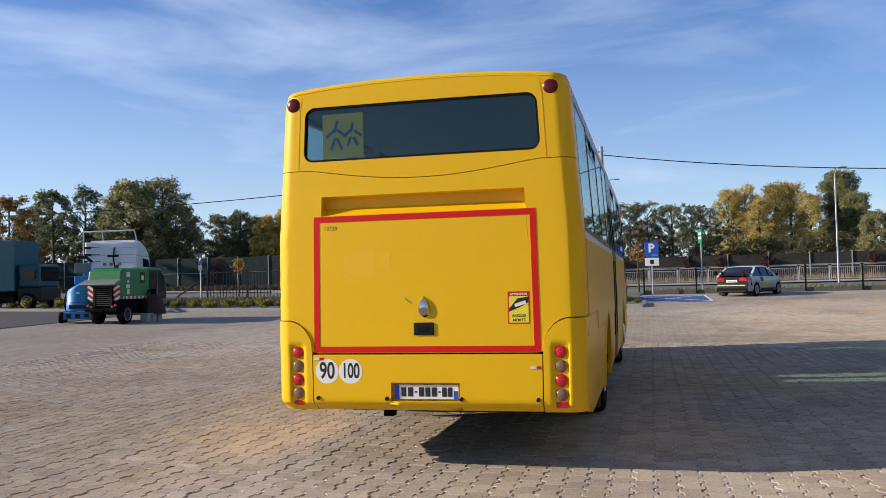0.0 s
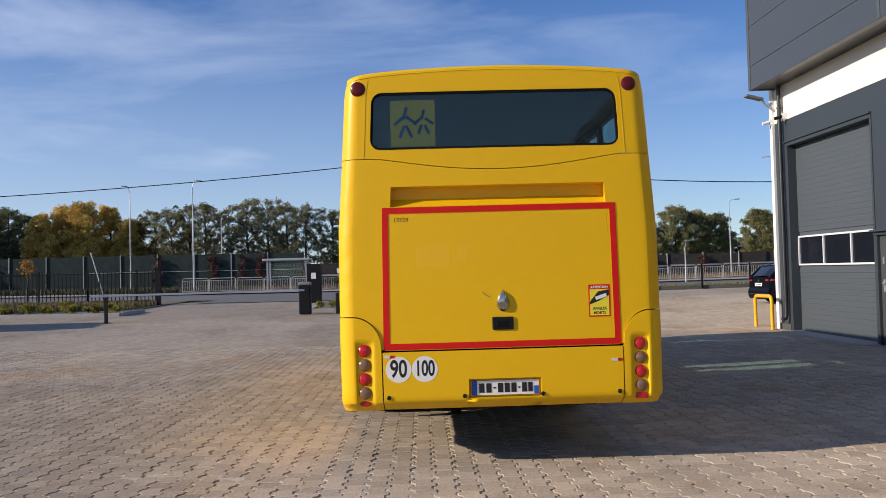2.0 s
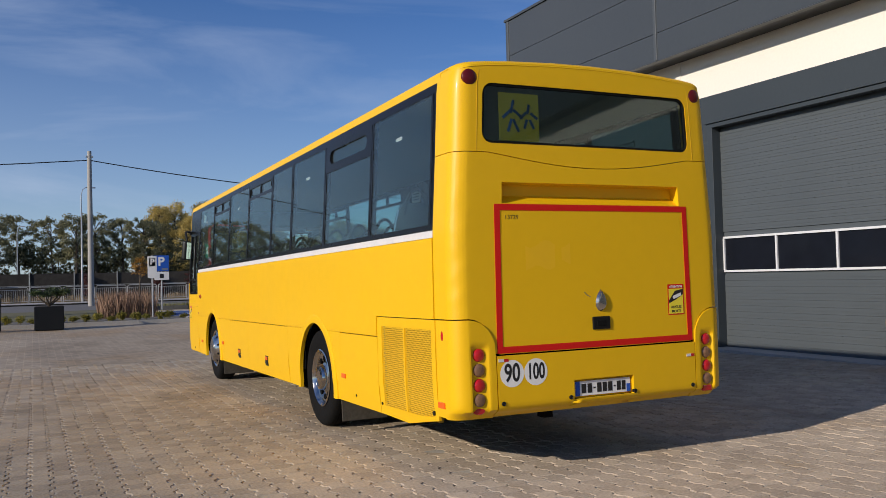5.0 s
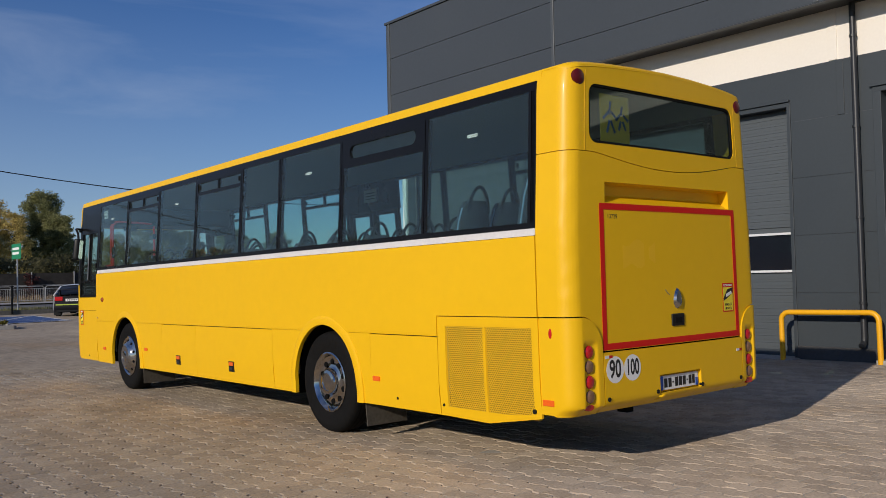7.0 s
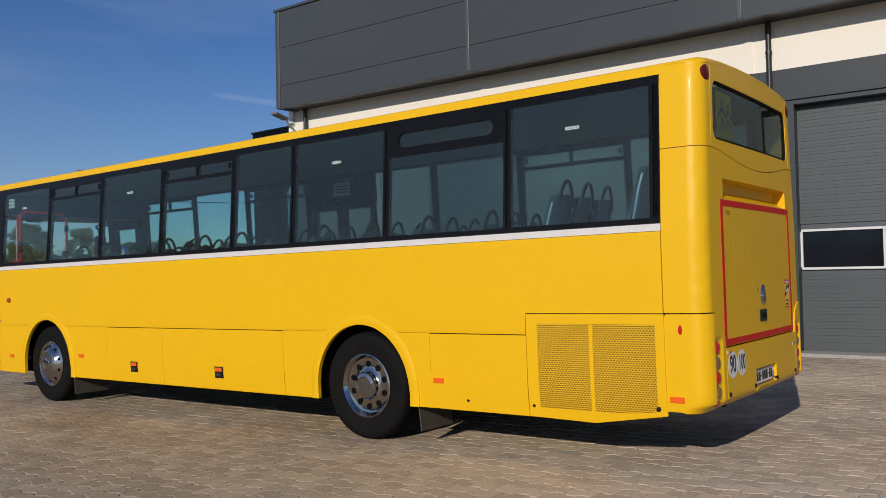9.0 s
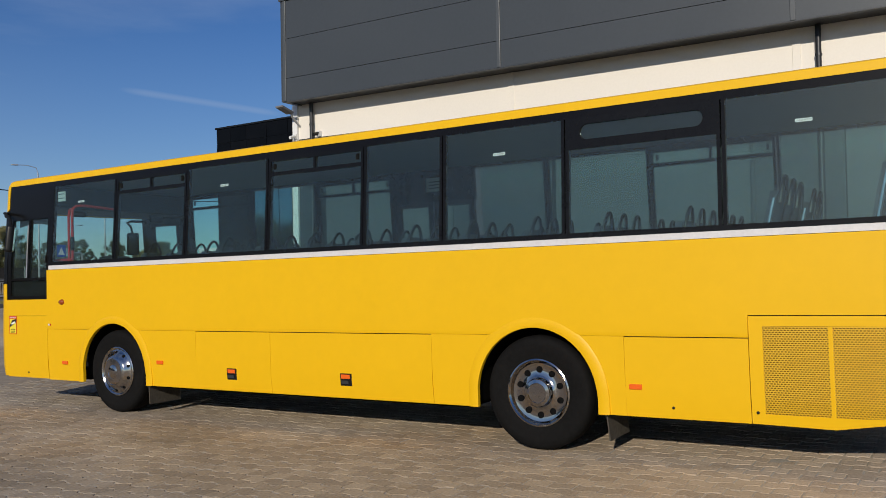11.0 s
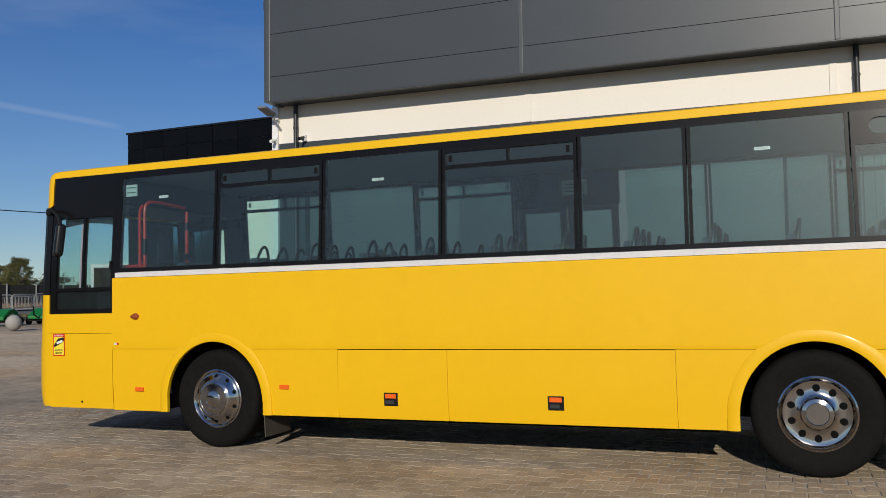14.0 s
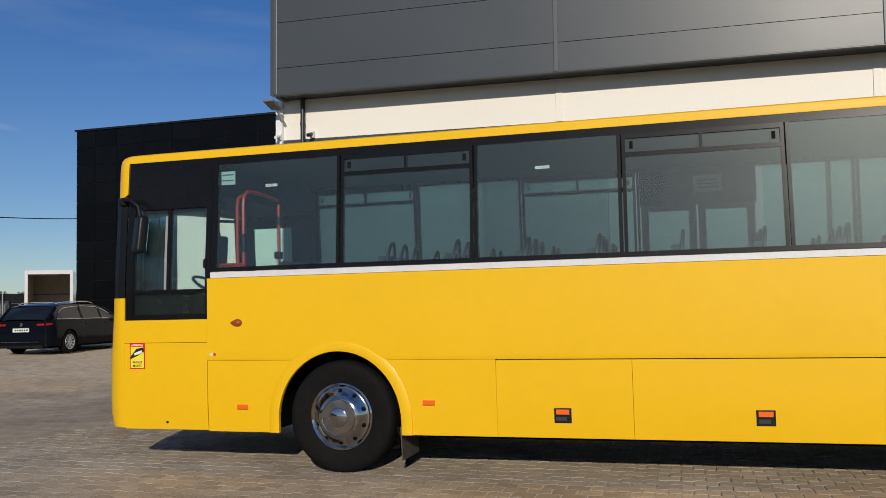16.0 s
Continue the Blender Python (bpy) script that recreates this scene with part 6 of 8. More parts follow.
def estate_car():
    c, half = car("estate_car", "dark blue estate car parked on the paving", set_down(10.06, 30.97, 85), 4.75, 0.915, CAR_BLACK, CAR_BLACK, CAR_BLACK, [(0, 0.98), (0.4, 1.0), (3.4, 0.97), (4.2, 0.84), (4.75, 0.62)], [(0.05, 1.0), (0.42, 1.38), (0.75, 1.44), (1.6, 1.475), (2.4, 1.45), (2.8, 1.38), (3.6, 0.97)], (0.93, 3.72), 0.335)
    for sg in (-1, 1):
        part("tail_lamp", boxes((sg * 0.50, sg * 0.74, -0.052, 0.03, 0.83, 0.90)), CAR_LAMP, c, "wide red tail lamp", bevel=0.025)
        part("tail_lamp", sheet(lambda s, z, d: Vector((sg * (half(s, z) - d + 0.006), s, z)), span(0.0, 0.20, 5), lambda s: 0.83 + 0.2 * s, 0.905, nz=2, thick=0.02), CAR_LAMP, c, "wide red tail lamp", smooth=True)
        part("roof_rail", tube([(sg * 0.60, 0.62, 1.45), (sg * 0.60, 0.8, 1.50), (sg * 0.61, 1.7, 1.53), (sg * 0.60, 2.3, 1.51), (sg * 0.60, 2.5, 1.47)], 0.016, 6), CHROME, c, smooth=True)
        pts = []
        for y, z in ((0.40, 1.03), (0.43, 1.08), (0.52, 1.19), (0.64, 1.28), (0.80, 1.335), (1.2, 1.375), (1.6, 1.39), (2.0, 1.385), (2.4, 1.36), (2.75, 1.285), (3.1, 1.14), (3.38, 1.02), (2.4, 1.005), (1.2, 1.01), (0.5, 1.012), (0.40, 1.03)):
            b = 0.985
            pts.append((sg * (half(y, b) - 0.004 - max(0, z - b) * 0.34), y, z))
        part("chrome_line", tube(pts, 0.011, 6), CHROME, c, "chrome window surround", smooth=True)
        for y in (1.75, 2.85):
            part("door_handle", sheet(lambda s, z, d: Vector((sg * (half(s, z) - d + 0.025), s, z)), [y - 0.1, y + 0.1], 0.85, 0.875, nz=1, thick=0.02), CAR_BLACK, c, bevel=0.006)
    part("badge", lathe([(0.055, -0.03), (0.055, -0.043), (0.0001, -0.048)], (0, 0, 0.87), "y", 20), CHROME, c)
    part("bumper_line", boxes((-0.62, 0.62, -0.088, -0.075, 0.37, 0.385)), CHROME, c)


rally_car()
estate_car()


def box_truck():
    t = thing("box_truck", "teal box truck with a dark chassis", "truck", set_down(-28.85, 36.3, 78))
    # heads along +y; the cab's front is at y = 0
    body = part("cargo_box", boxes((-1.2, 1.2, -7.6, -1.15, 0.95, 3.40)), TEAL, t, bevel=0.03)
    part("side_door", boxes((1.2, 1.215, -3.6, -2.6, 1.05, 3.0)), TEAL, body, bevel=0.01)
    for y in (-7.55, -1.2):
        part("box_post", boxes((1.19, 1.22, y - 0.05, y + 0.05, 0.95, 3.45)), TEAL, body)
    part("cab", boxes((-1.0, 1.0, -1.12, 0.0, 1.1, 2.25)), TEAL, t, bevel=0.12)
    part("cab_lower", boxes((-1.02, 1.02, -1.12, 0.06, 0.42, 1.1)), BLACK_TRIM, t, bevel=0.06)
    part("step_rail", boxes((1.15, 1.2, -5.2, -2.2, 0.58, 0.66)), STEEL, t)
    part("cab_window", boxes((0.99, 1.01, -0.95, -0.2, 1.4, 1.98)), DARK_PANE, t)
    part("windscreen", boxes((-0.9, 0.9, -0.01, 0.02, 1.4, 2.1)), DARK_PANE, t)
    part("mirror", boxes((1.12, 1.3, -0.2, -0.1, 1.5, 1.95)), BLACK_TRIM, t, bevel=0.03)
    part("chassis", boxes((-0.5, 0.5, -7.5, -0.2, 0.45, 0.93)), DARK_VOID, t)
    part("side_guard", boxes((1.1, 1.15, -5.2, -1.2, 0.35, 0.85)), DARK_VOID, t)
    for y in (-0.6, -5.9):
        for sg in (-1, 1):
            car_wheel(t, sg * 1.0, y, 0.42, 0.26, 0)
    return t


box_truck()


def prism(profile, x0, x1):
    """A solid with the outline (y, z), from x0 to x1."""
    bm = bmesh.new()
    lo, hi = [[bm.verts.new((x, y, z)) for y, z in profile] for x in (x0, x1)]
    for k in range(len(profile)):
        j = (k + 1) % len(profile)
        bm.faces.new((lo[k], lo[j], hi[j], hi[k]))
    bm.faces.new(lo[::-1])
    bm.faces.new(hi)
    return bm


def tractor_cab():
    """Tractor unit without a trailer, its bare back towards -y."""
    t = thing("truck_tractor", "white tractor unit seen from behind", "truck", set_down(-23.9, 32.7, -14))
    cab = part("cab", prism([(2.2, 1.0), (2.2, 3.28), (2.45, 3.36), (2.9, 3.30), (3.5, 3.10), (4.0, 2.78), (4.3, 2.1), (4.4, 1.0)], -1.2, 1.2), CAR_WHITE, t, bevel=0.09)
    part("deflector_bow", tube([(-1.24, 2.2, 1.9), (-1.22, 2.17, 2.9), (-1.20, 2.12, 3.70), (-1.15, 2.12, 3.75), (1.13, 2.12, 3.79), (1.18, 2.12, 3.75), (1.24, 2.2, 3.30)], 0.033, 8), CAR_WHITE, cab, smooth=True)
    part("bow_net", boxes((-1.12, 1.12, 2.28, 2.31, 3.34, 3.42)), INNER_DARK, cab, "dark netting under the roof bow")
    part("bow_stay", tube([(-0.35, 2.14, 3.76), (-0.35, 2.3, 3.33)], 0.022, 6), CAR_WHITE, cab)
    for z in (2.28, 2.62, 2.95, 3.26):
        part("grab_step", boxes((-1.17, -0.88, 2.08, 2.2, z, z + 0.11)), BLACK_TRIM, cab, bevel=0.02)
        part("grab_bar", tube([(-0.88, 2.17, z + 0.07), (-0.45, 2.17, z + 0.08)], 0.012, 6), BLACK_TRIM, cab)
    part("cab_seam", boxes((-1.1, 1.1, 2.192, 2.199, 2.64, 2.655), (0.4, 1.1, 2.192, 2.199, 2.98, 2.99), (0.4, 1.1, 2.192, 2.199, 2.28, 2.29)), INNER_TRIM, cab)
    part("vent_slot", boxes((-0.12, 0.40, 2.185, 2.2, 2.56, 2.67)), BLACK_TRIM, cab)
    part("filter_housing", boxes((0.62, 1.16, 1.98, 2.2, 1.55, 2.08)), CAR_WHITE, cab, bevel=0.06)
    part("air_filter", lathe([(0.16, 0.0), (0.16, -0.04), (0.06, -0.05), (0.0001, -0.05)], (0.86, 1.98, 1.84), "y", 20), BLACK_TRIM, cab, "round black air intake")
    for x in (-0.25, 0.05, 0.45):
        part("rear_vent", boxes((x - 0.07, x + 0.07, 2.18, 2.2, 2.16, 2.30)), INNER_TRIM, cab)
    part("air_hose", tube([(0.22, 2.14, 3.0), (0.20, 2.06, 2.5), (0.30, 2.0, 2.05), (0.6, 2.05, 1.7)], 0.035, 8), BLACK_RUBBER, cab, smooth=True)
    part("air_hose", tube([(-0.75, 2.1, 1.75), (-0.5, 2.0, 1.95), (-0.2, 2.0, 1.9), (0.0, 2.05, 1.65)], 0.02, 6), CAR_GREY, cab, smooth=True)
    part("side_seam", boxes((1.2, 1.204, 2.3, 4.2, 2.60, 2.615), (1.2, 1.204, 3.05, 3.065, 1.1, 2.6)), INNER_TRIM, cab)
    part("side_window", prism([(3.15, 1.85), (3.15, 2.50), (3.85, 2.46), (4.15, 1.85)], 1.19, 1.215), DARK_PANE, cab)
    part("door_mirror", boxes((1.3, 1.5, 4.05, 4.2, 1.75, 2.45)), BLACK_TRIM, cab, bevel=0.04)
    part("mirror_arm", tube([(1.18, 4.1, 2.4), (1.4, 4.12, 2.42)], 0.025, 6), BLACK_TRIM, cab)
    part("air_tank", lathe([(0.2, -0.25), (0.28, -0.2), (0.28, 0.2), (0.2, 0.25)], (0.75, 2.0, 1.55), "y", 20), CAR_WHITE, t, smooth=True)
    part("chassis", boxes((-0.45, 0.45, -1.5, 4.0, 0.6, 1.0)), DARK_VOID, t)
    part("fifth_wheel", boxes((-0.5, 0.5, 0.0, 1.0, 1.0, 1.12)), DARK_VOID, t)
    for y in (0.4, 3.4):
        for sg in (-1, 1):
            car_wheel(t, sg * 1.02, y, 0.5, 0.3, 0)
            part("mudguard", boxes((sg * 0.85, sg * 1.2, y - 0.62, y + 0.62, 1.02, 1.08)), BLACK_TRIM, t, bevel=0.03)
    return t


tractor_cab()


def sweeper():
    """Compact sweeper with a tipping hopper, its tail towards -y."""
    t = thing("street_sweeper", "green compact street sweeper with striped rear", "sweeper", set_down(-18.75, 26.25, -4))
    hop = part("hopper", prism([(0.18, 0.86), (0.12, 1.42), (0.22, 1.88), (0.40, 1.97), (1.95, 1.97), (2.05, 1.80), (2.05, 0.86)], -0.64, 0.64), SWEEP_GREEN, t, bevel=0.05)
    part("tail_flap", prism([(-0.26, 1.40), (-0.22, 1.46), (0.20, 1.60), (0.22, 1.50), (-0.20, 1.36)], -0.72, 0.66), INNER_TRIM, hop, "grey dented tail flap", bevel=0.015)
    part("lid_rib", boxes((-0.60, 0.60, 0.45, 0.50, 1.965, 1.995), (-0.60, 0.60, 1.55, 1.60, 1.965, 1.995)), SWEEP_GREEN, hop)
    rad = part("radiator", boxes((-0.30, 0.30, 0.06, 0.15, 0.62, 1.30)), DARK_VOID, hop)
    for k in range(9):
        part("radiator_slat", boxes((-0.28, 0.28, 0.045, 0.06, 0.66 + 0.07 * k, 0.685 + 0.07 * k)), INNER_DARK, rad)
    part("radiator_frame", boxes((-0.36, -0.30, 0.03, 0.12, 0.58, 1.34), (0.30, 0.36, 0.03, 0.12, 0.58, 1.34), (-0.36, 0.36, 0.03, 0.12, 1.30, 1.36)), BLACK_TRIM, hop)
    for sg in (-1, 1):
        for k in range(5):
            st = part("stripe", boxes((-0.13, 0.13, -0.02, 0.02, -0.045, 0.045)), RED_TAPE if k % 2 else WHITE_PAINT, hop)
            st.matrix_local = pose(sg * 0.50, 0.12, 0.90 + 0.095 * k, 0, sg * -35, 0)
        part("tail_lamp", lathe([(0.055, 0.03), (0.055, 0.0), (0.03, -0.02), (0.0001, -0.02)], (sg * 0.52, -0.02, 0.66), "y", 14), RED_LENS, t)
        part("tail_lamp", lathe([(0.045, 0.03), (0.045, 0.0), (0.0001, -0.015)], (sg * 0.40, -0.02, 0.62), "y", 14), SMOKE_LENS, t)
    for z0, z1, y0, y1 in ((1.05, 1.22, 0.55, 0.72), (1.26, 1.40, 0.50, 0.74), (1.44, 1.56, 0.58, 0.70), (1.66, 1.84, 0.52, 0.76)):
        part("pale_mark", boxes((0.641, 0.646, y0, y1, z0, z1)), WHITE_STRIP, hop)
    part("side_hatch", boxes((0.641, 0.65, 1.45, 1.80, 1.45, 1.84)), BLACK_TRIM, hop)
    part("hatch_sticker", boxes((0.65, 0.654, 1.52, 1.70, 1.55, 1.72)), HI_YELLOW, hop)
    part("work_lamp", lathe([(0.06, 0.06), (0.07, 0.0), (0.0001, -0.01)], (0.30, 0.45, 2.05), "y", 12), BLACK_TRIM, hop)
    cab = part("cab", prism([(2.06, 0.62), (2.06, 1.98), (2.25, 2.05), (3.05, 2.0), (3.34, 1.75), (3.52, 1.15), (3.52, 0.62)], -0.62, 0.62), SWEEP_GREEN, t, bevel=0.06)
    for sg in (-1, 1):
        part("cab_window", prism([(2.14, 0.86), (2.14, 1.92), (3.00, 1.92), (3.26, 1.70), (3.42, 1.15), (3.42, 0.86)], sg * 0.615, sg * 0.628), DARK_PANE, cab, "large cab side window")
        part("cab_pillar", boxes((sg * 0.626, sg * 0.64, 2.70, 2.74, 0.84, 1.94)), SWEEP_GREEN, cab)
        part("stripe_band", boxes((sg * 0.64, sg * 0.646, 0.3, 1.9, 0.88, 0.97)), WHITE_STRIP, t)
        for k in range(6):
            part("stripe", boxes((sg * 0.645, sg * 0.65, 0.35 + 0.27 * k, 0.48 + 0.27 * k, 0.885, 0.965)), RED_TAPE, t)
    part("side_brush", lathe([(0.12, 0.74), (0.30, 0.64), (0.42, 0.25), (0.47, 0.0), (0.20, 0.02)], (0.78, 2.15, 0.28), "z", 22), material("worn_brush", (0.05, 0.028, 0.02), 0.95, vary=0.4, grain=30), t, "worn brown side brush")
    part("brush_motor", lathe([(0.10, 0.50), (0.10, 0.72), (0.0001, 0.74)], (0.78, 2.15, 0.50), "z", 14), DARK_VOID, t)
    part("brush_arm", tube([(0.45, 1.9, 0.7), (0.65, 2.02, 1.15), (0.78, 2.15, 1.18)], 0.035, 8), DARK_VOID, t)
    part("chassis", boxes((-0.5, 0.5, 0.1, 3.0, 0.35, 0.86)), DARK_VOID, t)
    part("bumper_beam", boxes((-0.62, 0.62, -0.08, 0.1, 0.44, 0.56)), DARK_VOID, t, bevel=0.02)
    part("tow_hook", tube([(-0.1, -0.05, 0.5), (-0.1, -0.18, 0.46), (0.1, -0.18, 0.46), (0.1, -0.05, 0.5)], 0.02, 6), DARK_VOID, t)
    part("suction_pipe", tube([(0.5, 1.9, 0.9), (0.7, 1.7, 0.7), (0.66, 1.6, 0.2)], 0.1, 10), BLACK_RUBBER, t, smooth=True)
    for y in (0.6, 2.3):
        for sg in (-1, 1):
            car_wheel(t, sg * 0.52, y, 0.33, 0.24, 0)
    return t


blocks = thing("ballast_block", "pale concrete ballast block on the paving", "block", set_down(-18.75, 26.25, -4) @ pose(0.86, 1.45, 0.0), group="ballast blocks")
part("block_body", boxes((-0.15, 0.15, -0.15, 0.15, -0.02, 0.33)), CONCRETE, blocks, bevel=0.03)
for k in (1, 2):
    copy_thing(blocks, set_down(-18.75, 26.25, -4) @ pose(0.86, 1.45 + 0.40 * k, 0.0))


sweeper()


def boom_lift():
    """Mast lift, folded: round counterweight cover over a wheeled base, jib and platform on top."""
    t = thing("boom_lift", "blue mast lift folded beside the sweeper", "lift", set_down(-20.45, 27.3, -30) @ Matrix.Scale(0.86, 4))
    part("base", boxes((-0.62, 0.62, -0.6, 0.6, 0.16, 0.46)), LIFT_BLUE, t, bevel=0.05)
    for x in (-0.35, 0.0, 0.35):
        part("base_slot", boxes((x - 0.10, x + 0.10, -0.606, -0.59, 0.22, 0.38)), BLACK_TRIM, t, bevel=0.01)
    bm = lathe([(0.50, 0.50), (0.52, 0.54), (0.52, 0.84), (0.50, 0.87), (0.50, 1.24), (0.48, 1.30), (0.40, 1.36), (0.0001, 1.38)], (0, 0, 0), "z", 28)
    for v in bm.verts:
        if v.co.z > 1.2:
            v.co.z += 0.55 * (v.co.x + 0.5)
    tur = part("turret", bm, LIFT_BLUE, t, "blue cover with a slanting top", smooth=True)
    part("turret_band", lathe([(0.525, 0.84), (0.530, 0.86), (0.525, 0.88)], (0, 0, 0), "z", 28), PLATE_BLUE, tur)
    part("marking", boxes((-0.34, 0.30, -0.53, -0.40, 0.60, 0.76)), BLACK_INK, tur)
    part("pale_sticker", boxes((-0.06, 0.06, -0.508, -0.45, 1.22, 1.30)), WHITE_PAINT, tur)
    part("control_box", boxes((-0.16, 0.46, -0.30, 0.30, 1.62, 1.98)), LIFT_BLUE, tur, bevel=0.04)
    part("mast", boxes((0.18, 0.46, -0.05, 0.25, 1.70, 2.55)), LIFT_BLUE, tur, bevel=0.03)
    part("jib", tube([(0.32, 0.1, 2.5), (0.48, 0.0, 2.62), (0.30, -0.1, 2.78), (-0.05, -0.1, 2.80)], 0.07, 8), BLACK_TRIM, tur, smooth=True)
    part("platform_panel", boxes((-0.15, 0.35, -0.25, -0.18, 2.12, 2.52)), INNER_TRIM, tur, bevel=0.02)
    part("hose_loop", tube([(0.4, -0.1, 2.0), (0.75, -0.15, 2.25), (1.0, -0.1, 2.05), (1.05, 0.0, 1.8)], 0.02, 6), BLACK_RUBBER, tur, smooth=True)
    for y in (-0.48, 0.48):
        for sg in (-1, 1):
            car_wheel(t, sg * 0.64, y, 0.24, 0.18)
    return t


boom_lift()


def open_van():
    t = thing("box_van", "white box van with its rear roller door open", "van", set_down(23.1, 41.2, 53) @ Matrix.Scale(0.915, 4))
    W = CAR_WHITE
    lining = material("scuffed_ply_lining", (0.40, 0.35, 0.28), 0.7, vary=0.15, grain=6, stain=1.5)
    part("box_floor", boxes((-1.05, 1.05, 0, 4.0, 0.95, 1.05)), lining, t)
    part("box_roof", boxes((-1.05, 1.05, 0, 4.0, 3.0, 3.08)), W, t)
    for sg in (-1, 1):
        part("box_wall", boxes((sg * 1.05, sg * 1.12, 0, 4.0, 0.9, 3.08)), W, t)
        part("rear_post", boxes((sg * 0.98, sg * 1.14, -0.04, 0.06, 0.85, 3.1)), W, t, bevel=0.02)
    part("rear_header", boxes((-0.98, 0.98, -0.04, 0.06, 2.9, 3.1)), W, t)
    part("box_front", boxes((-1.05, 1.05, 3.9, 4.0, 0.95, 3.05)), lining, t)
    part("box_lining", boxes((-1.05, -1.04, 0.06, 3.9, 1.05, 2.9), (1.04, 1.05, 0.06, 3.9, 1.05, 2.9)), lining, t)
    for z in (1.4, 1.9):
        part("load_rail", boxes((-1.04, 1.04, 3.82, 3.9, z, z + 0.08)), INNER_TRIM, t)
    part("chassis", boxes((-0.5, 0.5, 0.0, 5.8, 0.5, 0.92)), DARK_VOID, t)
    part("cab", boxes((-0.95, 0.95, 4.1, 5.9, 0.5, 2.2)), W, t, bevel=0.15)
    for y in (0.9, 5.0):
        for sg in (-1, 1):
            car_wheel(t, sg * 0.85, y, 0.34, 0.22)
    return t


open_van()


def mower(x, y, h):
    """A trailed mower: sloping green hood over a black deck, drawbar and small pale wheels."""
    t = thing("farm_machine", "green and black trailed farm machine in a row", "machine", set_down(x, y, h), group="farm machines")
    bm = bmesh.new()
    prof = [(-0.9, 0.35), (-0.9, 0.55), (-0.2, 0.98), (0.35, 1.05), (0.75, 0.85), (0.95, 0.5), (0.95, 0.35)]
    lo, hi = [[bm.verts.new((sx, yy, zz)) for yy, zz in prof] for sx in (-0.62, 0.62)]
    for k in range(len(prof)):
        j = (k + 1) % len(prof)
        bm.faces.new((lo[k], lo[j], hi[j], hi[k]))
    bm.faces.new(lo)
    bm.faces.new(hi[::-1])
    part("hood", bm, SWEEP_GREEN, t, bevel=0.04)
    part("deck", boxes((-0.85, 0.85, -0.7, 1.1, 0.2, 0.42)), BLACK_TRIM, t, bevel=0.05)
    for sg in (-1, 1):
        part("side_guard", boxes((sg * 0.62, sg * 0.70, -0.5, 0.9, 0.42, 0.62)), BLACK_TRIM, t, bevel=0.02)
        part("pale_stripe", boxes((sg * 0.622, sg * 0.628, -0.1, 0.4, 0.66, 0.74)), WHITE_PAINT, t)
    part("drawbar", tube([(0, -0.8, 0.4), (0, -1.4, 0.62), (0.1, -1.7, 1.15)], 0.045, 8), BLACK_TRIM, t, smooth=True)
    part("hydraulic_ram", tube([(0.3, 0.3, 1.0), (0.3, 1.1, 0.9)], 0.05, 8), STEEL, t, smooth=True)
    for yy in (-0.5, 0.8):
        for sg in (-1, 1):
            car_wheel(t, sg * 0.72, yy, 0.26, 0.18)
    return t


for x, y in ((17.6, 42.5), (19.6, 42.0), (21.6, 43.0), (24.5, 41.2)):
    mower(x, y, 68).scale = (0.78, 0.78, 0.72)

ball = tagged(part("stone_ball", lathe([(0.0001, 0.0), (0.14, 0.02), (0.30, 0.12), (0.40, 0.28), (0.43, 0.44), (0.40, 0.60), (0.30, 0.76), (0.16, 0.86), (0.0001, 0.89)], (0, 0, 0), "z", 28), CONCRETE, smooth=True), "pale concrete ball standing on the kerb", "ball")
ball.matrix_world = set_down(14.83, 38.6, 0) @ Matrix.Diagonal((0.72, 0.72, 0.72, 1))
cone = thing("traffic_cone", "orange traffic cone on the paving", "cone", set_down(15.1, 36.6, 0))
part("cone_body", lathe([(0.14, 0.03), (0.03, 0.55), (0.0001, 0.55)], (0, 0, 0), "z", 16), material("cone_red", (0.6, 0.05, 0.02), 0.5), cone, smooth=True)
part("cone_base", boxes((-0.2, 0.2, -0.2, 0.2, 0, 0.03)), BLACK_RUBBER, cone)
part("cone_band", lathe([(0.098, 0.24), (0.075, 0.34)], (0, 0, 0), "z", 16), WHITE_PAINT, cone)

# ---- road, beds, fences ----
tagged(part("road", draped(-80, 80, 48.5, 58.0, 4.0, 0.012), ASPHALT), "asphalt public road beyond the yard", "road", kind="structure")
tagged(part("asphalt_apron", draped(-45, -21.25, 17.0, 34.3, 1.0, 0.006), DARK_ASPHALT), "dark worn asphalt beside the block paving", "pavement", kind="structure")
tagged(part("road_entry", draped(-14.2, -7.2, 45, 48.5, 1.0, 0.012), ASPHALT), "asphalt entry between yard and road", "road", kind="structure")
tagged(part("footway", draped(-80, 80, 59.5, 62.5, 4.0, 0.05), CONCRETE), "pale footway along the road", "pavement", kind="structure")
BARK_MULCH = material("bed_soil", (0.06, 0.045, 0.03), 0.95, vary=0.4, grain=20, bump=0.6)
PALE_CHIPS = material("pale_stone_chips", (0.13, 0.12, 0.10), 0.9, vary=0.35, grain=30, stain=6, bump=0.6)


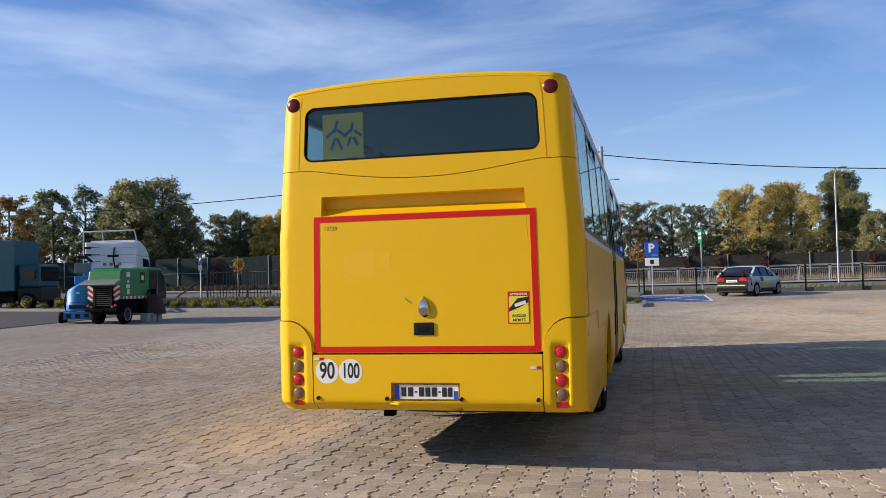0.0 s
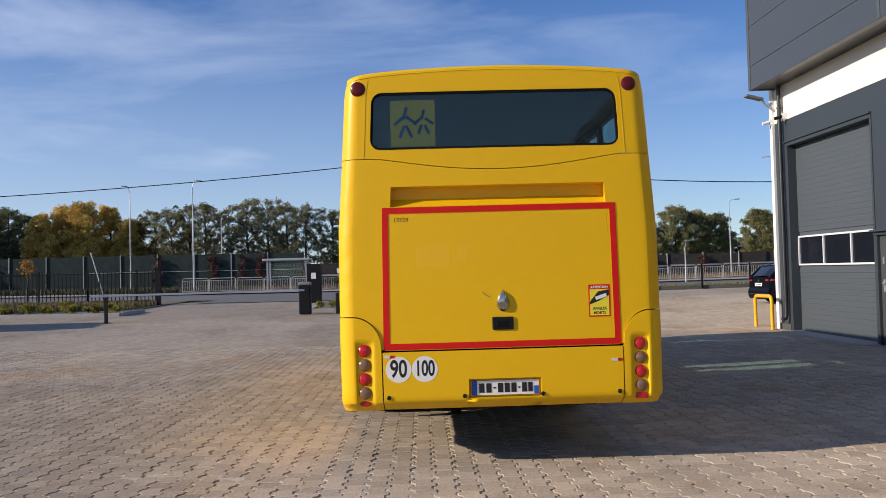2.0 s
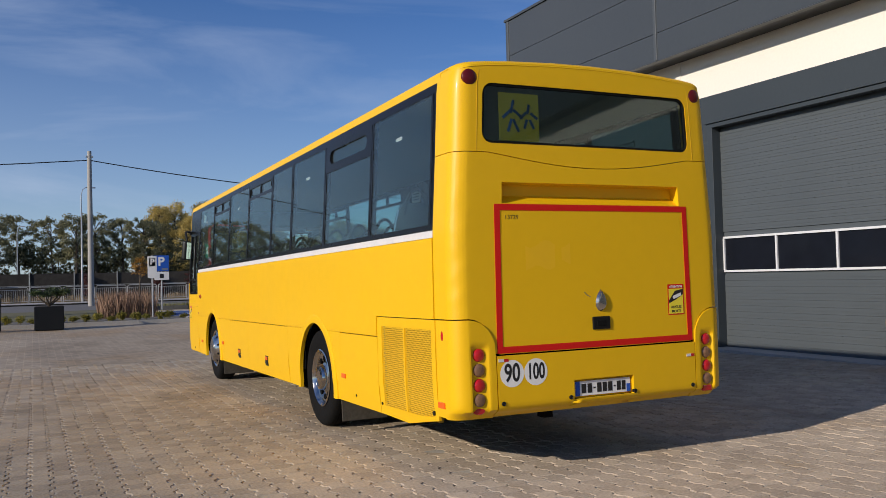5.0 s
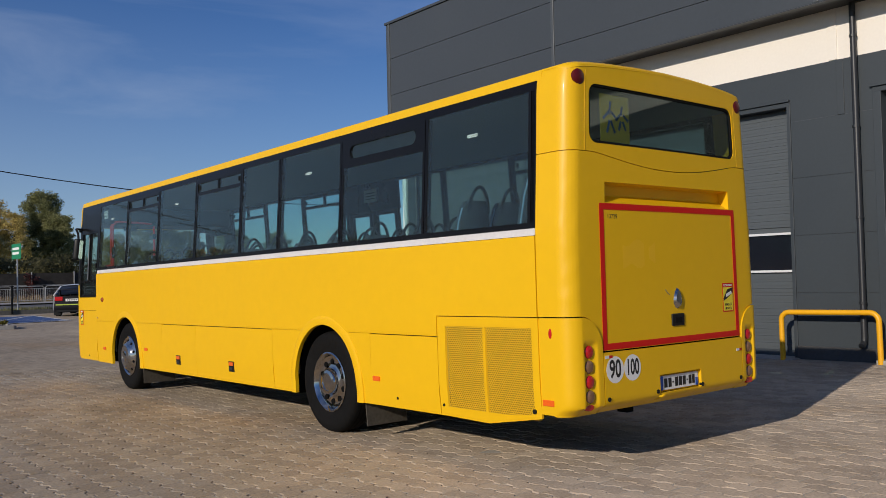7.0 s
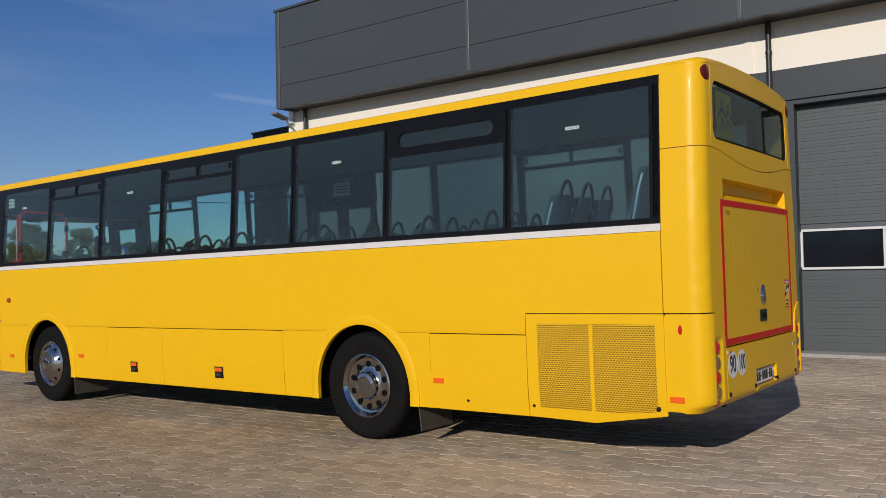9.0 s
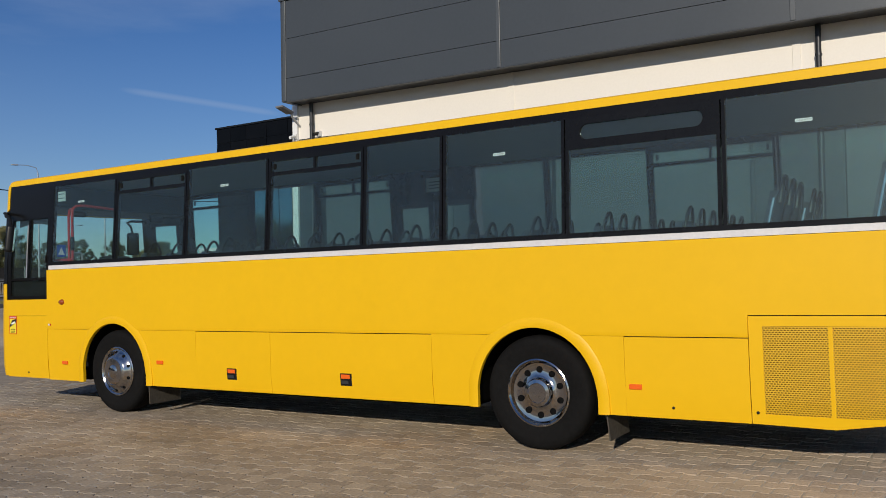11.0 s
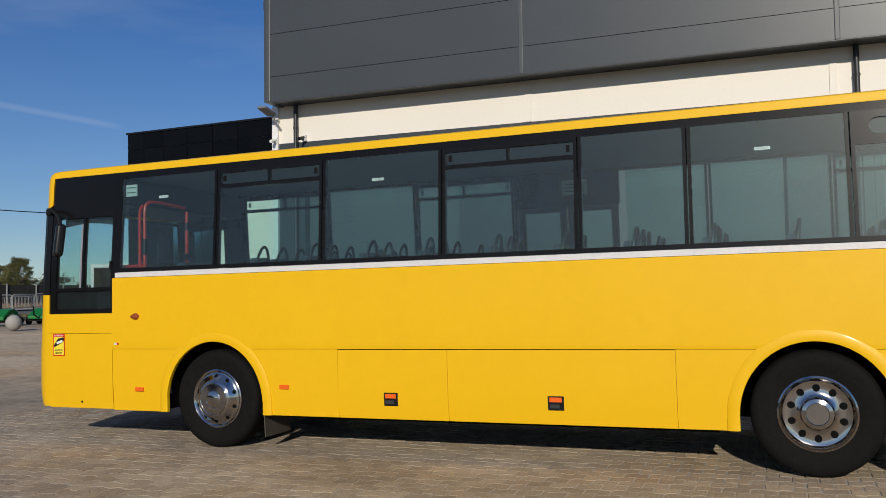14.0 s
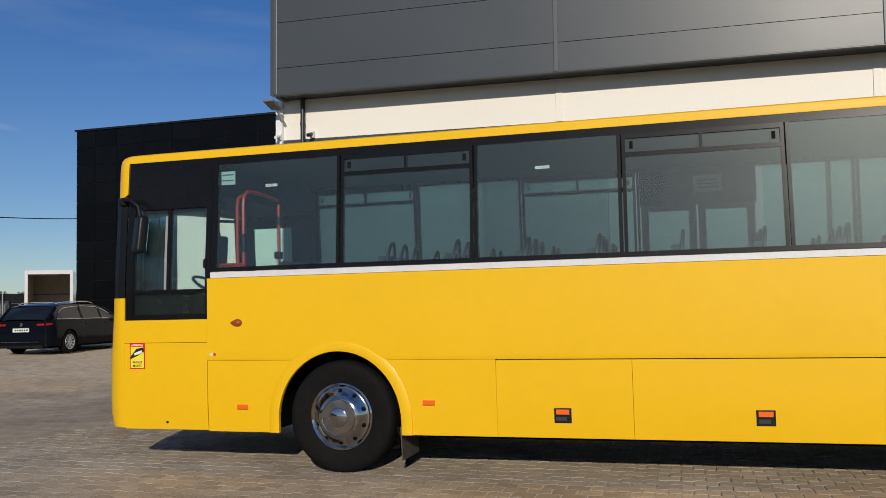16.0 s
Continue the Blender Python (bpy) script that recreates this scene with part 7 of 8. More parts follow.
def bed(x0, x1, y0, y1):
    tagged(part("planting_bed", draped(x0, x1, y0, y1, 0.8, 0.08), PALE_CHIPS), "planting bed with dark stone chips", "bed", kind="structure")
    k = thing("kerb", "pale concrete kerb round the planting bed", "kerb", kind="structure")
    n = max(1, round((x1 - x0) / 1.0))
    for a, b in zip(span(x0, x1, n), span(x0, x1, n)[1:]):
        z = land((a + b) / 2, y0)
        part("kerb_stone", boxes((a + 0.004, b - 0.004, y0 - 0.12, y0, z - 0.1, z + 0.13)), CONCRETE, k)
    for x in (x0 - 0.1, x1):
        for a, b in zip(span(y0, y1, 4), span(y0, y1, 4)[1:]):
            z = land(x, (a + b) / 2)
            part("kerb_stone", boxes((x, x + 0.1, a, b, z - 0.1, z + 0.13)), CONCRETE, k)


bed(-34, -14.6, 34.6, 37.4)
bed(-6.9, -0.3, 34.6, 37.6)
tagged(part("lawn", draped(-60, -15.5, 37.4, 48.4, 2.0, 0.02), GRASS_GROUND), "dry lawn behind the bed", "lawn", kind="structure")
tagged(part("lawn", draped(-7.2, -0.5, 37.6, 48.4, 2.0, 0.02), GRASS_GROUND), "dry lawn behind the bed", "lawn", kind="structure")

def leaf_material(name, dark, light):
    """Leaves: varied green, some of the light passing through them."""
    m = material(name, dark, 0.75, vary=0.25, grain=1.2, stain=0.25, island=0.55, tint2=light, spec=0.25)
    n, l = m.node_tree.nodes, m.node_tree.links
    b, out = n["Principled BSDF"], n["Material Output"]
    tr, mix = n.new("ShaderNodeBsdfTranslucent"), n.new("ShaderNodeMixShader")
    mix.inputs["Fac"].default_value = 0.48
    l.new(b.inputs["Base Color"].links[0].from_socket, tr.inputs["Color"])
    l.new(b.outputs["BSDF"], mix.inputs[1])
    l.new(tr.outputs["BSDF"], mix.inputs[2])
    l.new(mix.outputs["Shader"], out.inputs["Surface"])
    return m


LEAF_SHRUB = leaf_material("shrub_leaf", (0.115, 0.125, 0.032), (0.42, 0.36, 0.075))


def leaf_cloud(rng, spots, n, size, flat=0.6):
    """Many small leaf cards spread over round clumps (centre, radius)."""
    vs, fs = [], []
    tot = sum(r * r for _, r in spots)
    for c, r in spots:
        for _ in range(max(4, int(n * r * r / tot))):
            d = Vector((rng.gauss(0, 1), rng.gauss(0, 1), rng.gauss(0, 1) * flat)).normalized() * r * (0.25 + 1.0 * rng.random())
            p = Vector(c) + Vector((d.x, d.y, d.z * 0.8))
            a = Vector((rng.gauss(0, 1), rng.gauss(0, 1), rng.gauss(0, 1))).normalized()
            b = a.orthogonal().normalized()
            s = size * rng.uniform(0.6, 1.3)
            i = len(vs)
            vs += [tuple(p - a * s), tuple(p + b * s * 0.55), tuple(p + a * s), tuple(p - b * s * 0.55)]
            fs.append((i, i + 1, i + 2, i + 3))
    return vs, [], fs


def shrub(seed):
    rng = random.Random(seed)
    s = thing("shrub", "small yellow-green shrub in the bed", "shrub", group="bed shrubs")
    spots = [((rng.uniform(-0.2, 0.2), rng.uniform(-0.2, 0.2), rng.uniform(0.15, 0.4)), rng.uniform(0.16, 0.28)) for _ in range(7)]
    tagged(part("foliage", leaf_cloud(rng, spots, 900, 0.05), LEAF_SHRUB, s), kind="stuff")
    for k in range(4):
        part("stem", tube([(0, 0, 0), (rng.uniform(-0.15, 0.15), rng.uniform(-0.15, 0.15), 0.35)], [0.012, 0.004], 5), BARK_MULCH, s)
    return s


kinds = [shrub(k) for k in range(3)]
spots = [(x, 35.0 + 0.5 * (i % 2)) for i, x in enumerate(span(-33.5, -14.9, 42))] + [(x, 35.2 + 0.6 * (i % 2)) for i, x in enumerate(span(-6.6, -0.5, 14))]
for i, (x, y) in enumerate(spots):
    m = pose(x, y, land(x, y) + 0.07, 0, 0, 67 * i) @ Matrix.Diagonal((0.80, 0.80, 0.72 + 0.10 * ((i * 7) % 4), 1) if x < -10 else (0.58, 0.58, 0.58 + 0.08 * (i % 3), 1))
    if i < 3:
        kinds[i].matrix_world = m
    else:
        copy_thing(kinds[i % 3], m)

# planter with a trained pine
pl = thing("planter", "square black planter with a low trained pine", "planter", set_down(-5.25, 33.2, 2))
part("pot", boxes((-0.46, 0.46, -0.46, 0.46, 0, 0.80)), BLACK_TRIM, pl, bevel=0.02)
part("soil", boxes((-0.42, 0.42, -0.42, 0.42, 0.78, 0.81)), BARK_MULCH, pl)
rng = random.Random(5)
pads = [((-0.42, 0, 1.28), 0.17), ((0.1, 0.1, 1.32), 0.2), ((0.48, -0.05, 1.3), 0.17), ((-0.1, -0.25, 1.2), 0.15), ((0.3, 0.3, 1.22), 0.15)]
for (c, r) in pads:
    part("stem", tube([(0, 0, 0.82), (c[0] * 0.5, c[1] * 0.5, 1.0), (c[0], c[1], c[2] - 0.05)], [0.035, 0.025, 0.012], 7), BARK_MULCH, pl)
tagged(part("foliage", leaf_cloud(rng, pads, 1500, 0.05, 0.35), material("pine_needles", (0.06, 0.085, 0.025), 0.7, vary=0.4, island=0.4), pl), kind="stuff")

# boom barrier
PAINT_BLACK = material("black_powder_coat", (0.009, 0.0095, 0.010), 0.55, vary=0.15, spec=0.2)
bar = thing("boom_barrier", "dark barrier cabinet with a white boom", "barrier", set_down(-6.95, 33.2, 0))
part("cabinet", boxes((-0.22, 0.22, -0.22, 0.22, 0, 1.12)), PAINT_BLACK, bar, bevel=0.03)
part("cabinet_cap", boxes((-0.24, 0.24, -0.24, 0.24, 1.12, 1.25)), CAR_GREY, bar, bevel=0.04)
part("boom", boxes((-7.75, -0.1, -0.30, -0.24, 0.90, 0.97)), WHITE_PAINT, bar, "long white boom").matrix_local = pose(0, 0, 0, 0, 0, 21.5)
rest = thing("boom_rest", "black post carrying the end of the boom", "post", set_down(-13.55, 30.22, 0))
part("upright", boxes((-0.05, 0.05, -0.05, 0.05, 0, 0.87)), PAINT_BLACK, rest)
part("fork", boxes((-0.09, 0.09, -0.05, 0.05, 0.85, 0.899)), PAINT_BLACK, rest)
ks = thing("intercom_post", "tall black intercom cabinet by the gate", "cabinet", set_down(-7.85, 43.2, 0))
part("cabinet", boxes((-0.35, 0.35, -0.25, 0.25, 0, 1.95)), PAINT_BLACK, ks, bevel=0.02)
part("notice", boxes((-0.12, 0.12, -0.27, -0.25, 1.2, 1.5)), WHITE_PAINT, ks)


def picket_fence(x0, x1, y, h, step):
    """Black steel bar fence: posts every 2.5 m, two rails, upright bars."""
    f = thing("steel_fence", "black upright bar steel fence of the yard", "fence", kind="structure")
    x = x0
    while x < x1 + 0.1:
        z = land(x, y)
        part("post", boxes((x - 0.04, x + 0.04, y - 0.04, y + 0.04, z, z + h + 0.08)), PAINT_BLACK, f)
        x += 2.5
    x = x0
    while x < x1 - 0.1:
        e = min(x + 2.5, x1)
        z = land((x + e) / 2, y)
        for zz in (0.15, h - 0.12):
            part("rail", boxes((x, e, y - 0.02, y + 0.02, z + zz, z + zz + 0.05)), PAINT_BLACK, f)
        vs = bmesh.new()
        k = x + step
        while k < e:
            box(vs, k - 0.017, k + 0.017, y - 0.017, y + 0.017, z + 0.08, z + h)
            k += step
        tagged(part("upright_bars", vs, PAINT_BLACK, f), kind="stuff")
        x += 2.5
    return f


fence = picket_fence(-24.55, -15.95, 44.0, 1.75, 0.2)
part("brace", tube([(-24.55, 44.0, land(-24.55, 44) + 1.45), (-26.25, 43.6, land(-26.2, 43.6) + 0.3)], 0.04, 6), PAINT_BLACK, fence)
part("foot_board", boxes((-24.5, -15.9, 43.95, 44.05, 0.70, 1.0)), PAINT_BLACK, fence)
gp = thing("gate_post", "stout black gate post beside the entry", "post", set_down(-15.85, 43.6, 0))
part("upright", boxes((-0.12, 0.12, -0.12, 0.12, 0, 1.85)), PAINT_BLACK, gp)
part("post_cap", boxes((-0.14, 0.14, -0.14, 0.14, 1.85, 1.9)), PAINT_BLACK, gp)
WOOD_GREY = material("weathered_board", (0.12, 0.115, 0.105), 0.85, vary=0.25, grain=10, stain=2)
low = thing("low_fence", "low grey board fence with black posts", "fence", kind="structure")
for x in span(-0.3, 45.3, 17):
    z = land(x, 46.6)
    part("post", boxes((x - 0.04, x + 0.04, 46.56, 46.64, z, z + 1.35)), PAINT_BLACK, low)
    z2 = land(x + 1.2, 46.7)
    part("board", boxes((x + 0.04, x + 2.67, 46.66, 46.72, z2 - 0.05, z2 + 0.17)), WOOD_GREY, low)


def railing(x0, x1, y):
    """Galvanised pedestrian guard rail in bays."""
    r = thing("guard_railing", "galvanised steel pedestrian railing along the footway", "railing", kind="structure")
    n = round((x1 - x0) / 2.0)
    for a, b in zip(span(x0, x1, n), span(x0, x1, n)[1:]):
        z = land((a + b) / 2, y)
        c, d = a + 0.05, b - 0.05
        part("bay_frame", tube([(c, y, z), (c, y, z + 0.98), (c + 0.1, y, z + 1.08), (d - 0.1, y, z + 1.08), (d, y, z + 0.98), (d, y, z)], 0.028, 6), FENCE_GREY, r)
        vs = bmesh.new()
        box(vs, c, d, y - 0.015, y + 0.015, z + 0.14, z + 0.17)
        box(vs, c, d, y - 0.015, y + 0.015, z + 0.90, z + 0.93)
        k = c + 0.13
        while k < d - 0.05:
            box(vs, k - 0.009, k + 0.009, y - 0.009, y + 0.009, z + 0.15, z + 0.92)
            k += 0.13
        tagged(part("bay_bars", vs, FENCE_GREY, r), kind="stuff")


railing(-20.0, 44.0, 62.6)
GREEN_MESH = material("dark_green_screen", (0.034, 0.046, 0.043), 0.95, vary=0.3, grain=2, stain=0.4, spec=0.05)
RUST_LEAF = material("red_creeper", (0.085, 0.022, 0.016), 0.8, vary=0.5, grain=4, island=0.5)
scr = thing("screen_fence", "tall dark green screen fence with steel posts", "fence", kind="structure")
BROWN_MESH = material("brown_mesh_screen", (0.050, 0.046, 0.042), 0.95, vary=0.35, grain=3, stain=0.5, spec=0.05)
for x in span(-75.0, 66.0, 47):
    z, tall = land(x, 70.0), x < -12.5
    h_, mesh_ = (3.0, GREEN_MESH) if tall else (2.0, BROWN_MESH)
    part("post", boxes((x - 0.03, x + 0.03, 69.9, 69.98, z, z + h_ + 0.03)), FENCE_GREY, scr)
    part("screen_panel", boxes((x + 0.04, x + 2.96, 69.98, 70.02, z + 0.1, z + h_ - 0.06)), mesh_, scr)
    part("rail", boxes((x, x + 3.0, 69.93, 69.97, z + h_ * 0.52, z + h_ * 0.52 + 0.035)), FENCE_GREY, scr)
rng = random.Random(11)
for x in (-38.0, -24.0, -19.5, -17.0, -15.5, -12.0, -2.0, 3.0, 5.5, 9.0, 16.5, 21.0):
    z = land(x, 69.8)
    cr = tagged(part("creeper", leaf_cloud(rng, [((x + rng.uniform(-0.25, 0.25), 69.85, z + 0.1 + k * 0.2), 0.30) for k in range(14 if x < -12.5 else 9)], 800, 0.07), RUST_LEAF), "red autumn creeper hanging on the screen fence", "creeper", kind="stuff")

# bus shelter
sh = thing("bus_shelter", "glazed bus shelter with a pale roof", "shelter", set_down(-12.5, 64.4, 0))
for x in (-1.45, 1.45):
    for y in (-0.6, 0.6):
        part("post", boxes((x - 0.05, x + 0.05, y - 0.05, y + 0.05, 0, 2.25)), STEEL, sh)
part("roof", boxes((-1.75, 1.75, -0.9, 0.8, 2.25, 2.42)), STEEL, sh, bevel=0.04)
for a, b in ((-1.38, -0.5), (-0.46, 0.46), (0.5, 1.38)):
    part("glass_pane", boxes((a, b, 0.56, 0.58, 0.3, 2.1)), CLEAR_GLASS, sh)
part("bench", boxes((-1.2, 1.2, 0.1, 0.45, 0.42, 0.47)), INNER_DARK, sh)


def sign_post(name, label, x, y, h, boards):
    s = thing(name, label, "sign", set_down(x, y, 0))
    part("post", tube([(0, 0.05, 0), (0, 0.05, h)], 0.035, 8), STEEL, s)
    for nm, mat, x0, x1, z0, z1 in boards:
        part(nm, boxes((x0, x1, -0.005, 0.02, z0, z1)), mat, s, bevel=0.02)
    return s


PLATE_NAVY = material("navy_sign_plate", (0.012, 0.035, 0.14), 0.5, vary=0.1)
GREEN_SIGN = material("green_sign", (0.01, 0.22, 0.10), 0.5, vary=0.1)
s = sign_post("parking_sign", "blue parking sign over a white disabled plate", 0.15, 46.2, 2.75, [("board", PLATE_BLUE, -0.36, 0.36, 1.95, 2.75), ("plate", WHITE_PAINT, -0.36, 0.36, 1.5, 1.92)])
lettering("P", 0.62, WHITE_PAINT, s, pose(-0.02, -0.012, 2.42, 90, 0, 0), bold=0.02)
part("bar_mark", boxes((0.0, 0.3, -0.012, -0.006, 2.02, 2.1)), CAR_GREY, s)
part("bar_mark", boxes((-0.1, 0.1, -0.012, -0.006, 1.6, 1.82)), BLACK_INK, s)
s = sign_post("green_sign", "green arrow-shaped sign with white lines on a post", 2.65, 46.9, 3.3, [("board", GREEN_SIGN, -0.6, 0.6, 2.62, 3.35)])
s.matrix_world = pose(2.65, 46.9, land(2.65, 46.9), 0, 0, -84)
for z in (3.12, 2.9):
    part("bar_mark", boxes((-0.45, 0.4, -0.012, -0.006, z - 0.06, z + 0.06)), WHITE_PAINT, s)
s = sign_post("tow_sign", "white sign with a blue parking square", -1.3, 37.9, 2.6, [("board", WHITE_PAINT, -0.18, 0.18, 1.66, 2.56), ("square", PLATE_BLUE, -0.14, 0.14, 2.14, 2.5)])
lettering("P", 0.34, WHITE_PAINT, s, pose(0, -0.012, 2.32, 90, 0, 0), bold=0.01)
s = sign_post("tow_sign", "small dark blue parking sign on a thin post", -24.2, 42.6, 2.7, [("board", PLATE_NAVY, -0.13, 0.13, 2.12, 2.72), ("plate", CAR_GREY, -0.12, 0.12, 1.80, 2.08)])
lettering("P", 0.24, WHITE_PAINT, s, pose(0, -0.012, 2.40, 90, 0, 0), bold=0.01)

cs = thing("crossing_sign", "blue crossing sign on an angled steel pole", "sign", set_down(24.8, 55.4, 0))
part("pole", tube([(0, 0, 0), (0, 0, 2.7), (-0.1, 0, 2.8), (-1.5, 0, 2.85)], 0.05, 8), STEEL, cs, smooth=True)
part("board", boxes((-1.85, -1.25, -0.09, -0.06, 2.55, 3.3)), PLATE_BLUE, cs, bevel=0.02)
bm = bmesh.new()
bm.faces.new([bm.verts.new(p) for p in ((-1.79, -0.093, 2.66), (-1.31, -0.093, 2.66), (-1.55, -0.093, 3.16))])
part("triangle", bm, WHITE_PAINT, cs)
nb = thing("notice_board", "white notice board on two posts by the railing", "sign", set_down(-8.15, 62.3, 0))
part("board", boxes((-0.45, 0.45, -0.02, 0.02, 1.25, 1.6)), WHITE_PAINT, nb)
for x in (-0.35, 0.35):
    part("post", boxes((x - 0.02, x + 0.02, 0.02, 0.06, 0, 1.6)), STEEL, nb)

# blue disabled bay with white lines
BAY_BLUE = material("bay_blue_paint", (0.04, 0.095, 0.26), 0.75, vary=0.2, grain=12, stain=1.0)
tagged(part("marked_bay", draped(-0.9, 2.6, 38.2, 43.8, 0.7, 0.004), BAY_BLUE), "blue painted parking bay with white lines", "marking", kind="structure")
for a, b in (((-0.9, 38.2), (2.6, 43.8)), ((-0.9, 43.8), (2.6, 38.2)), ((-0.9, 38.2), (2.6, 38.2)), ((2.6, 38.2), (2.6, 43.8)), ((-0.9, 43.8), (2.6, 43.8))):
    va, vb = Vector((*a, 0)), Vector((*b, 0))
    nrm = (vb - va).normalized().cross(Vector((0, 0, 1))) * 0.06
    vs, fs = [], []
    for k in range(9):
        p = va.lerp(vb, k / 8)
        for q in (p - nrm, p + nrm):
            vs.append((q.x, q.y, land(q.x, q.y) + 0.012))
    fs = [(2 * k, 2 * k + 1, 2 * k + 3, 2 * k + 2) for k in range(8)]
    tagged(part("bay_line", (vs, [], fs), WHITE_PAINT), "white painted bay line", "marking", kind="structure")


def street_lamp(x, y, h, arm, way, label="tall galvanised street lamp beside the road"):
    s = thing("street_lamp", label, "street lamp", set_down(x, y, way), group="street lamps")
    part("pole", tube([(0, 0, -0.12), (0, 0, h - 0.5)], [0.065, 0.035], 10), STEEL, s, smooth=True)
    part("arm", tube([(0, 0, h - 0.5), (0, 0.1, h - 0.15), (0, arm * 0.5, h), (0, arm, h)], 0.022, 8), STEEL, s, smooth=True)
    part("lamp_head", boxes((-0.08, 0.08, arm - 0.1, arm + 0.32, h - 0.04, h + 0.04)), STEEL, s, bevel=0.03)
    return s


street_lamp(-24.9, 66.2, 8.3, 0.3, -100)
street_lamp(-19.4, 63.7, 8.4, 0.35, 90)
street_lamp(11.4, 57.0, 7.2, 0.4, 90)
street_lamp(-2.8, 62.6, 7.7, 0.6, 80)
street_lamp(23.0, 69.0, 6.3, 0.6, 90)
street_lamp(-20.6, 77.8, 6.8, 0.3, 90)
street_lamp(30.35, 60.5, 6.9, 0.45, -100)
street_lamp(37.8, 75.0, 5.9, 0.9, 75)
street_lamp(-7.0, 85.0, 6.45, 0.35, 90)
street_lamp(22.3, 56.2, 8.35, 1.2, -62)
street_lamp(15.6, 57.4, 2.85, 0.1, 90, "short galvanised post lamp beside the road")
lp = thing("leaning_pole", "thin white pole leaning over beside the bed", "pole", set_down(-19.35, 46.0, 0))
part("pole", tube([(0, 0, -0.05), (-0.78, 0, 2.7)], 0.026, 8), WHITE_PAINT, lp, smooth=True)
part("end_cap", tube([(-0.78, 0, 2.7), (-0.81, 0, 2.82)], 0.04, 8), STEEL, lp, smooth=True)

# timber-grey pole and the cables between poles
tp = thing("utility_pole", "grey concrete utility pole with cables", "pole", set_down(-2.72, 54.4, 0))
part("shaft", tube([(0, 0, 0), (0, 0, 9.05)], [0.18, 0.12], 12), CONCRETE, tp, smooth=True)
part("pole_cap", boxes((-0.2, 0.2, -0.1, 0.1, 8.7, 8.78)), STEEL, tp)
for a, b, sag in (((-90.0, 58.0, 9.6), (-2.72, 54.4, 9.42), 1.95), ((-2.72, 54.4, 9.42), (50.0, 52.0, 9.4), 2.15)):
    va, vb = Vector(a), Vector(b)
    pts = [va.lerp(vb, k / 24) - Vector((0, 0, sag * 4 * (k / 24) * (1 - k / 24))) for k in range(25)]
    tagged(part("overhead_cable", tube(pts, 0.03, 5), BLACK_TRIM), "black overhead cable running to the pole", "cable")

# lamp and cameras on the corner of the hall
wl_ = thing("wall_lamp", "grey floodlight on an arm at the hall corner", "lamp", pose(6.6, 0, 0, 0.7, 0, 0))
part("arm", tube([(0.0, 20.95, 5.3), (-0.25, 20.98, 5.5), (-0.3, 21.0, 5.62)], 0.03, 8), STEEL, wl_, smooth=True)
hd = part("lamp_head", boxes((-0.22, 0.22, -0.12, 0.12, -0.03, 0.03)), INNER_TRIM, wl_, bevel=0.02)
hd.matrix_local = pose(-0.50, 21.02, 5.67, 0, 14, 0)
for y, x in ((20.28, -0.12), (21.05, -0.1)):
    cm_ = thing("security_camera", "small white security camera on the wall", "camera", pose(6.6, 0, 0, 0.7, 0, 0), group="security cameras")
    part("housing", tube([(x - 0.18, y, 5.0), (x + 0.02, y, 5.06)], 0.04, 10), BLACK_TRIM if y < 21 else WHITE_PAINT, cm_, smooth=True)
    part("mount", boxes((x, 0.005, y - 0.04, y + 0.04, 4.98, 5.12)), WHITE_PAINT, cm_)

# ---- trees ----
BARK = material("bark", (0.075, 0.060, 0.045), 0.9, vary=0.35, grain=6, stain=1.5, bump=0.5)


LEAF = {
    "pine": leaf_material("pine_foliage", (0.105, 0.125, 0.070), (0.25, 0.26, 0.135)),
    "oak": leaf_material("oak_foliage", (0.21, 0.215, 0.100), (0.43, 0.40, 0.180)),
    "rust": leaf_material("rusty_foliage", (0.15, 0.095, 0.032), (0.36, 0.21, 0.06)),
    "birch": leaf_material("yellow_birch_foliage", (0.60, 0.45, 0.12), (0.95, 0.67, 0.20)),
    "aspen": leaf_material("olive_gold_foliage", (0.33, 0.28, 0.10), (0.74, 0.58, 0.20)),
    "acacia": leaf_material("acacia_foliage", (0.14, 0.15, 0.090), (0.36, 0.34, 0.19)),
    "sapling": leaf_material("orange_foliage", (0.22, 0.11, 0.03), (0.55, 0.30, 0.06)),
    "poplar": leaf_material("poplar_foliage", (0.145, 0.165, 0.075), (0.38, 0.38, 0.165)),
}
TREE_LABEL = {
    "pine": "dark green pine rising behind the fence",
    "oak": "tall broad tree turning brown behind the fence",
    "rust": "rust-brown autumn tree behind the fence",
    "birch": "yellow autumn birch behind the fence",
    "aspen": "tall olive and gold autumn tree far behind the fence",
    "acacia": "dark thin-trunked acacia with a flat open crown",
    "sapling": "young thin street tree with a few orange leaves",
    "poplar": "large dense green tree behind the fence",
}


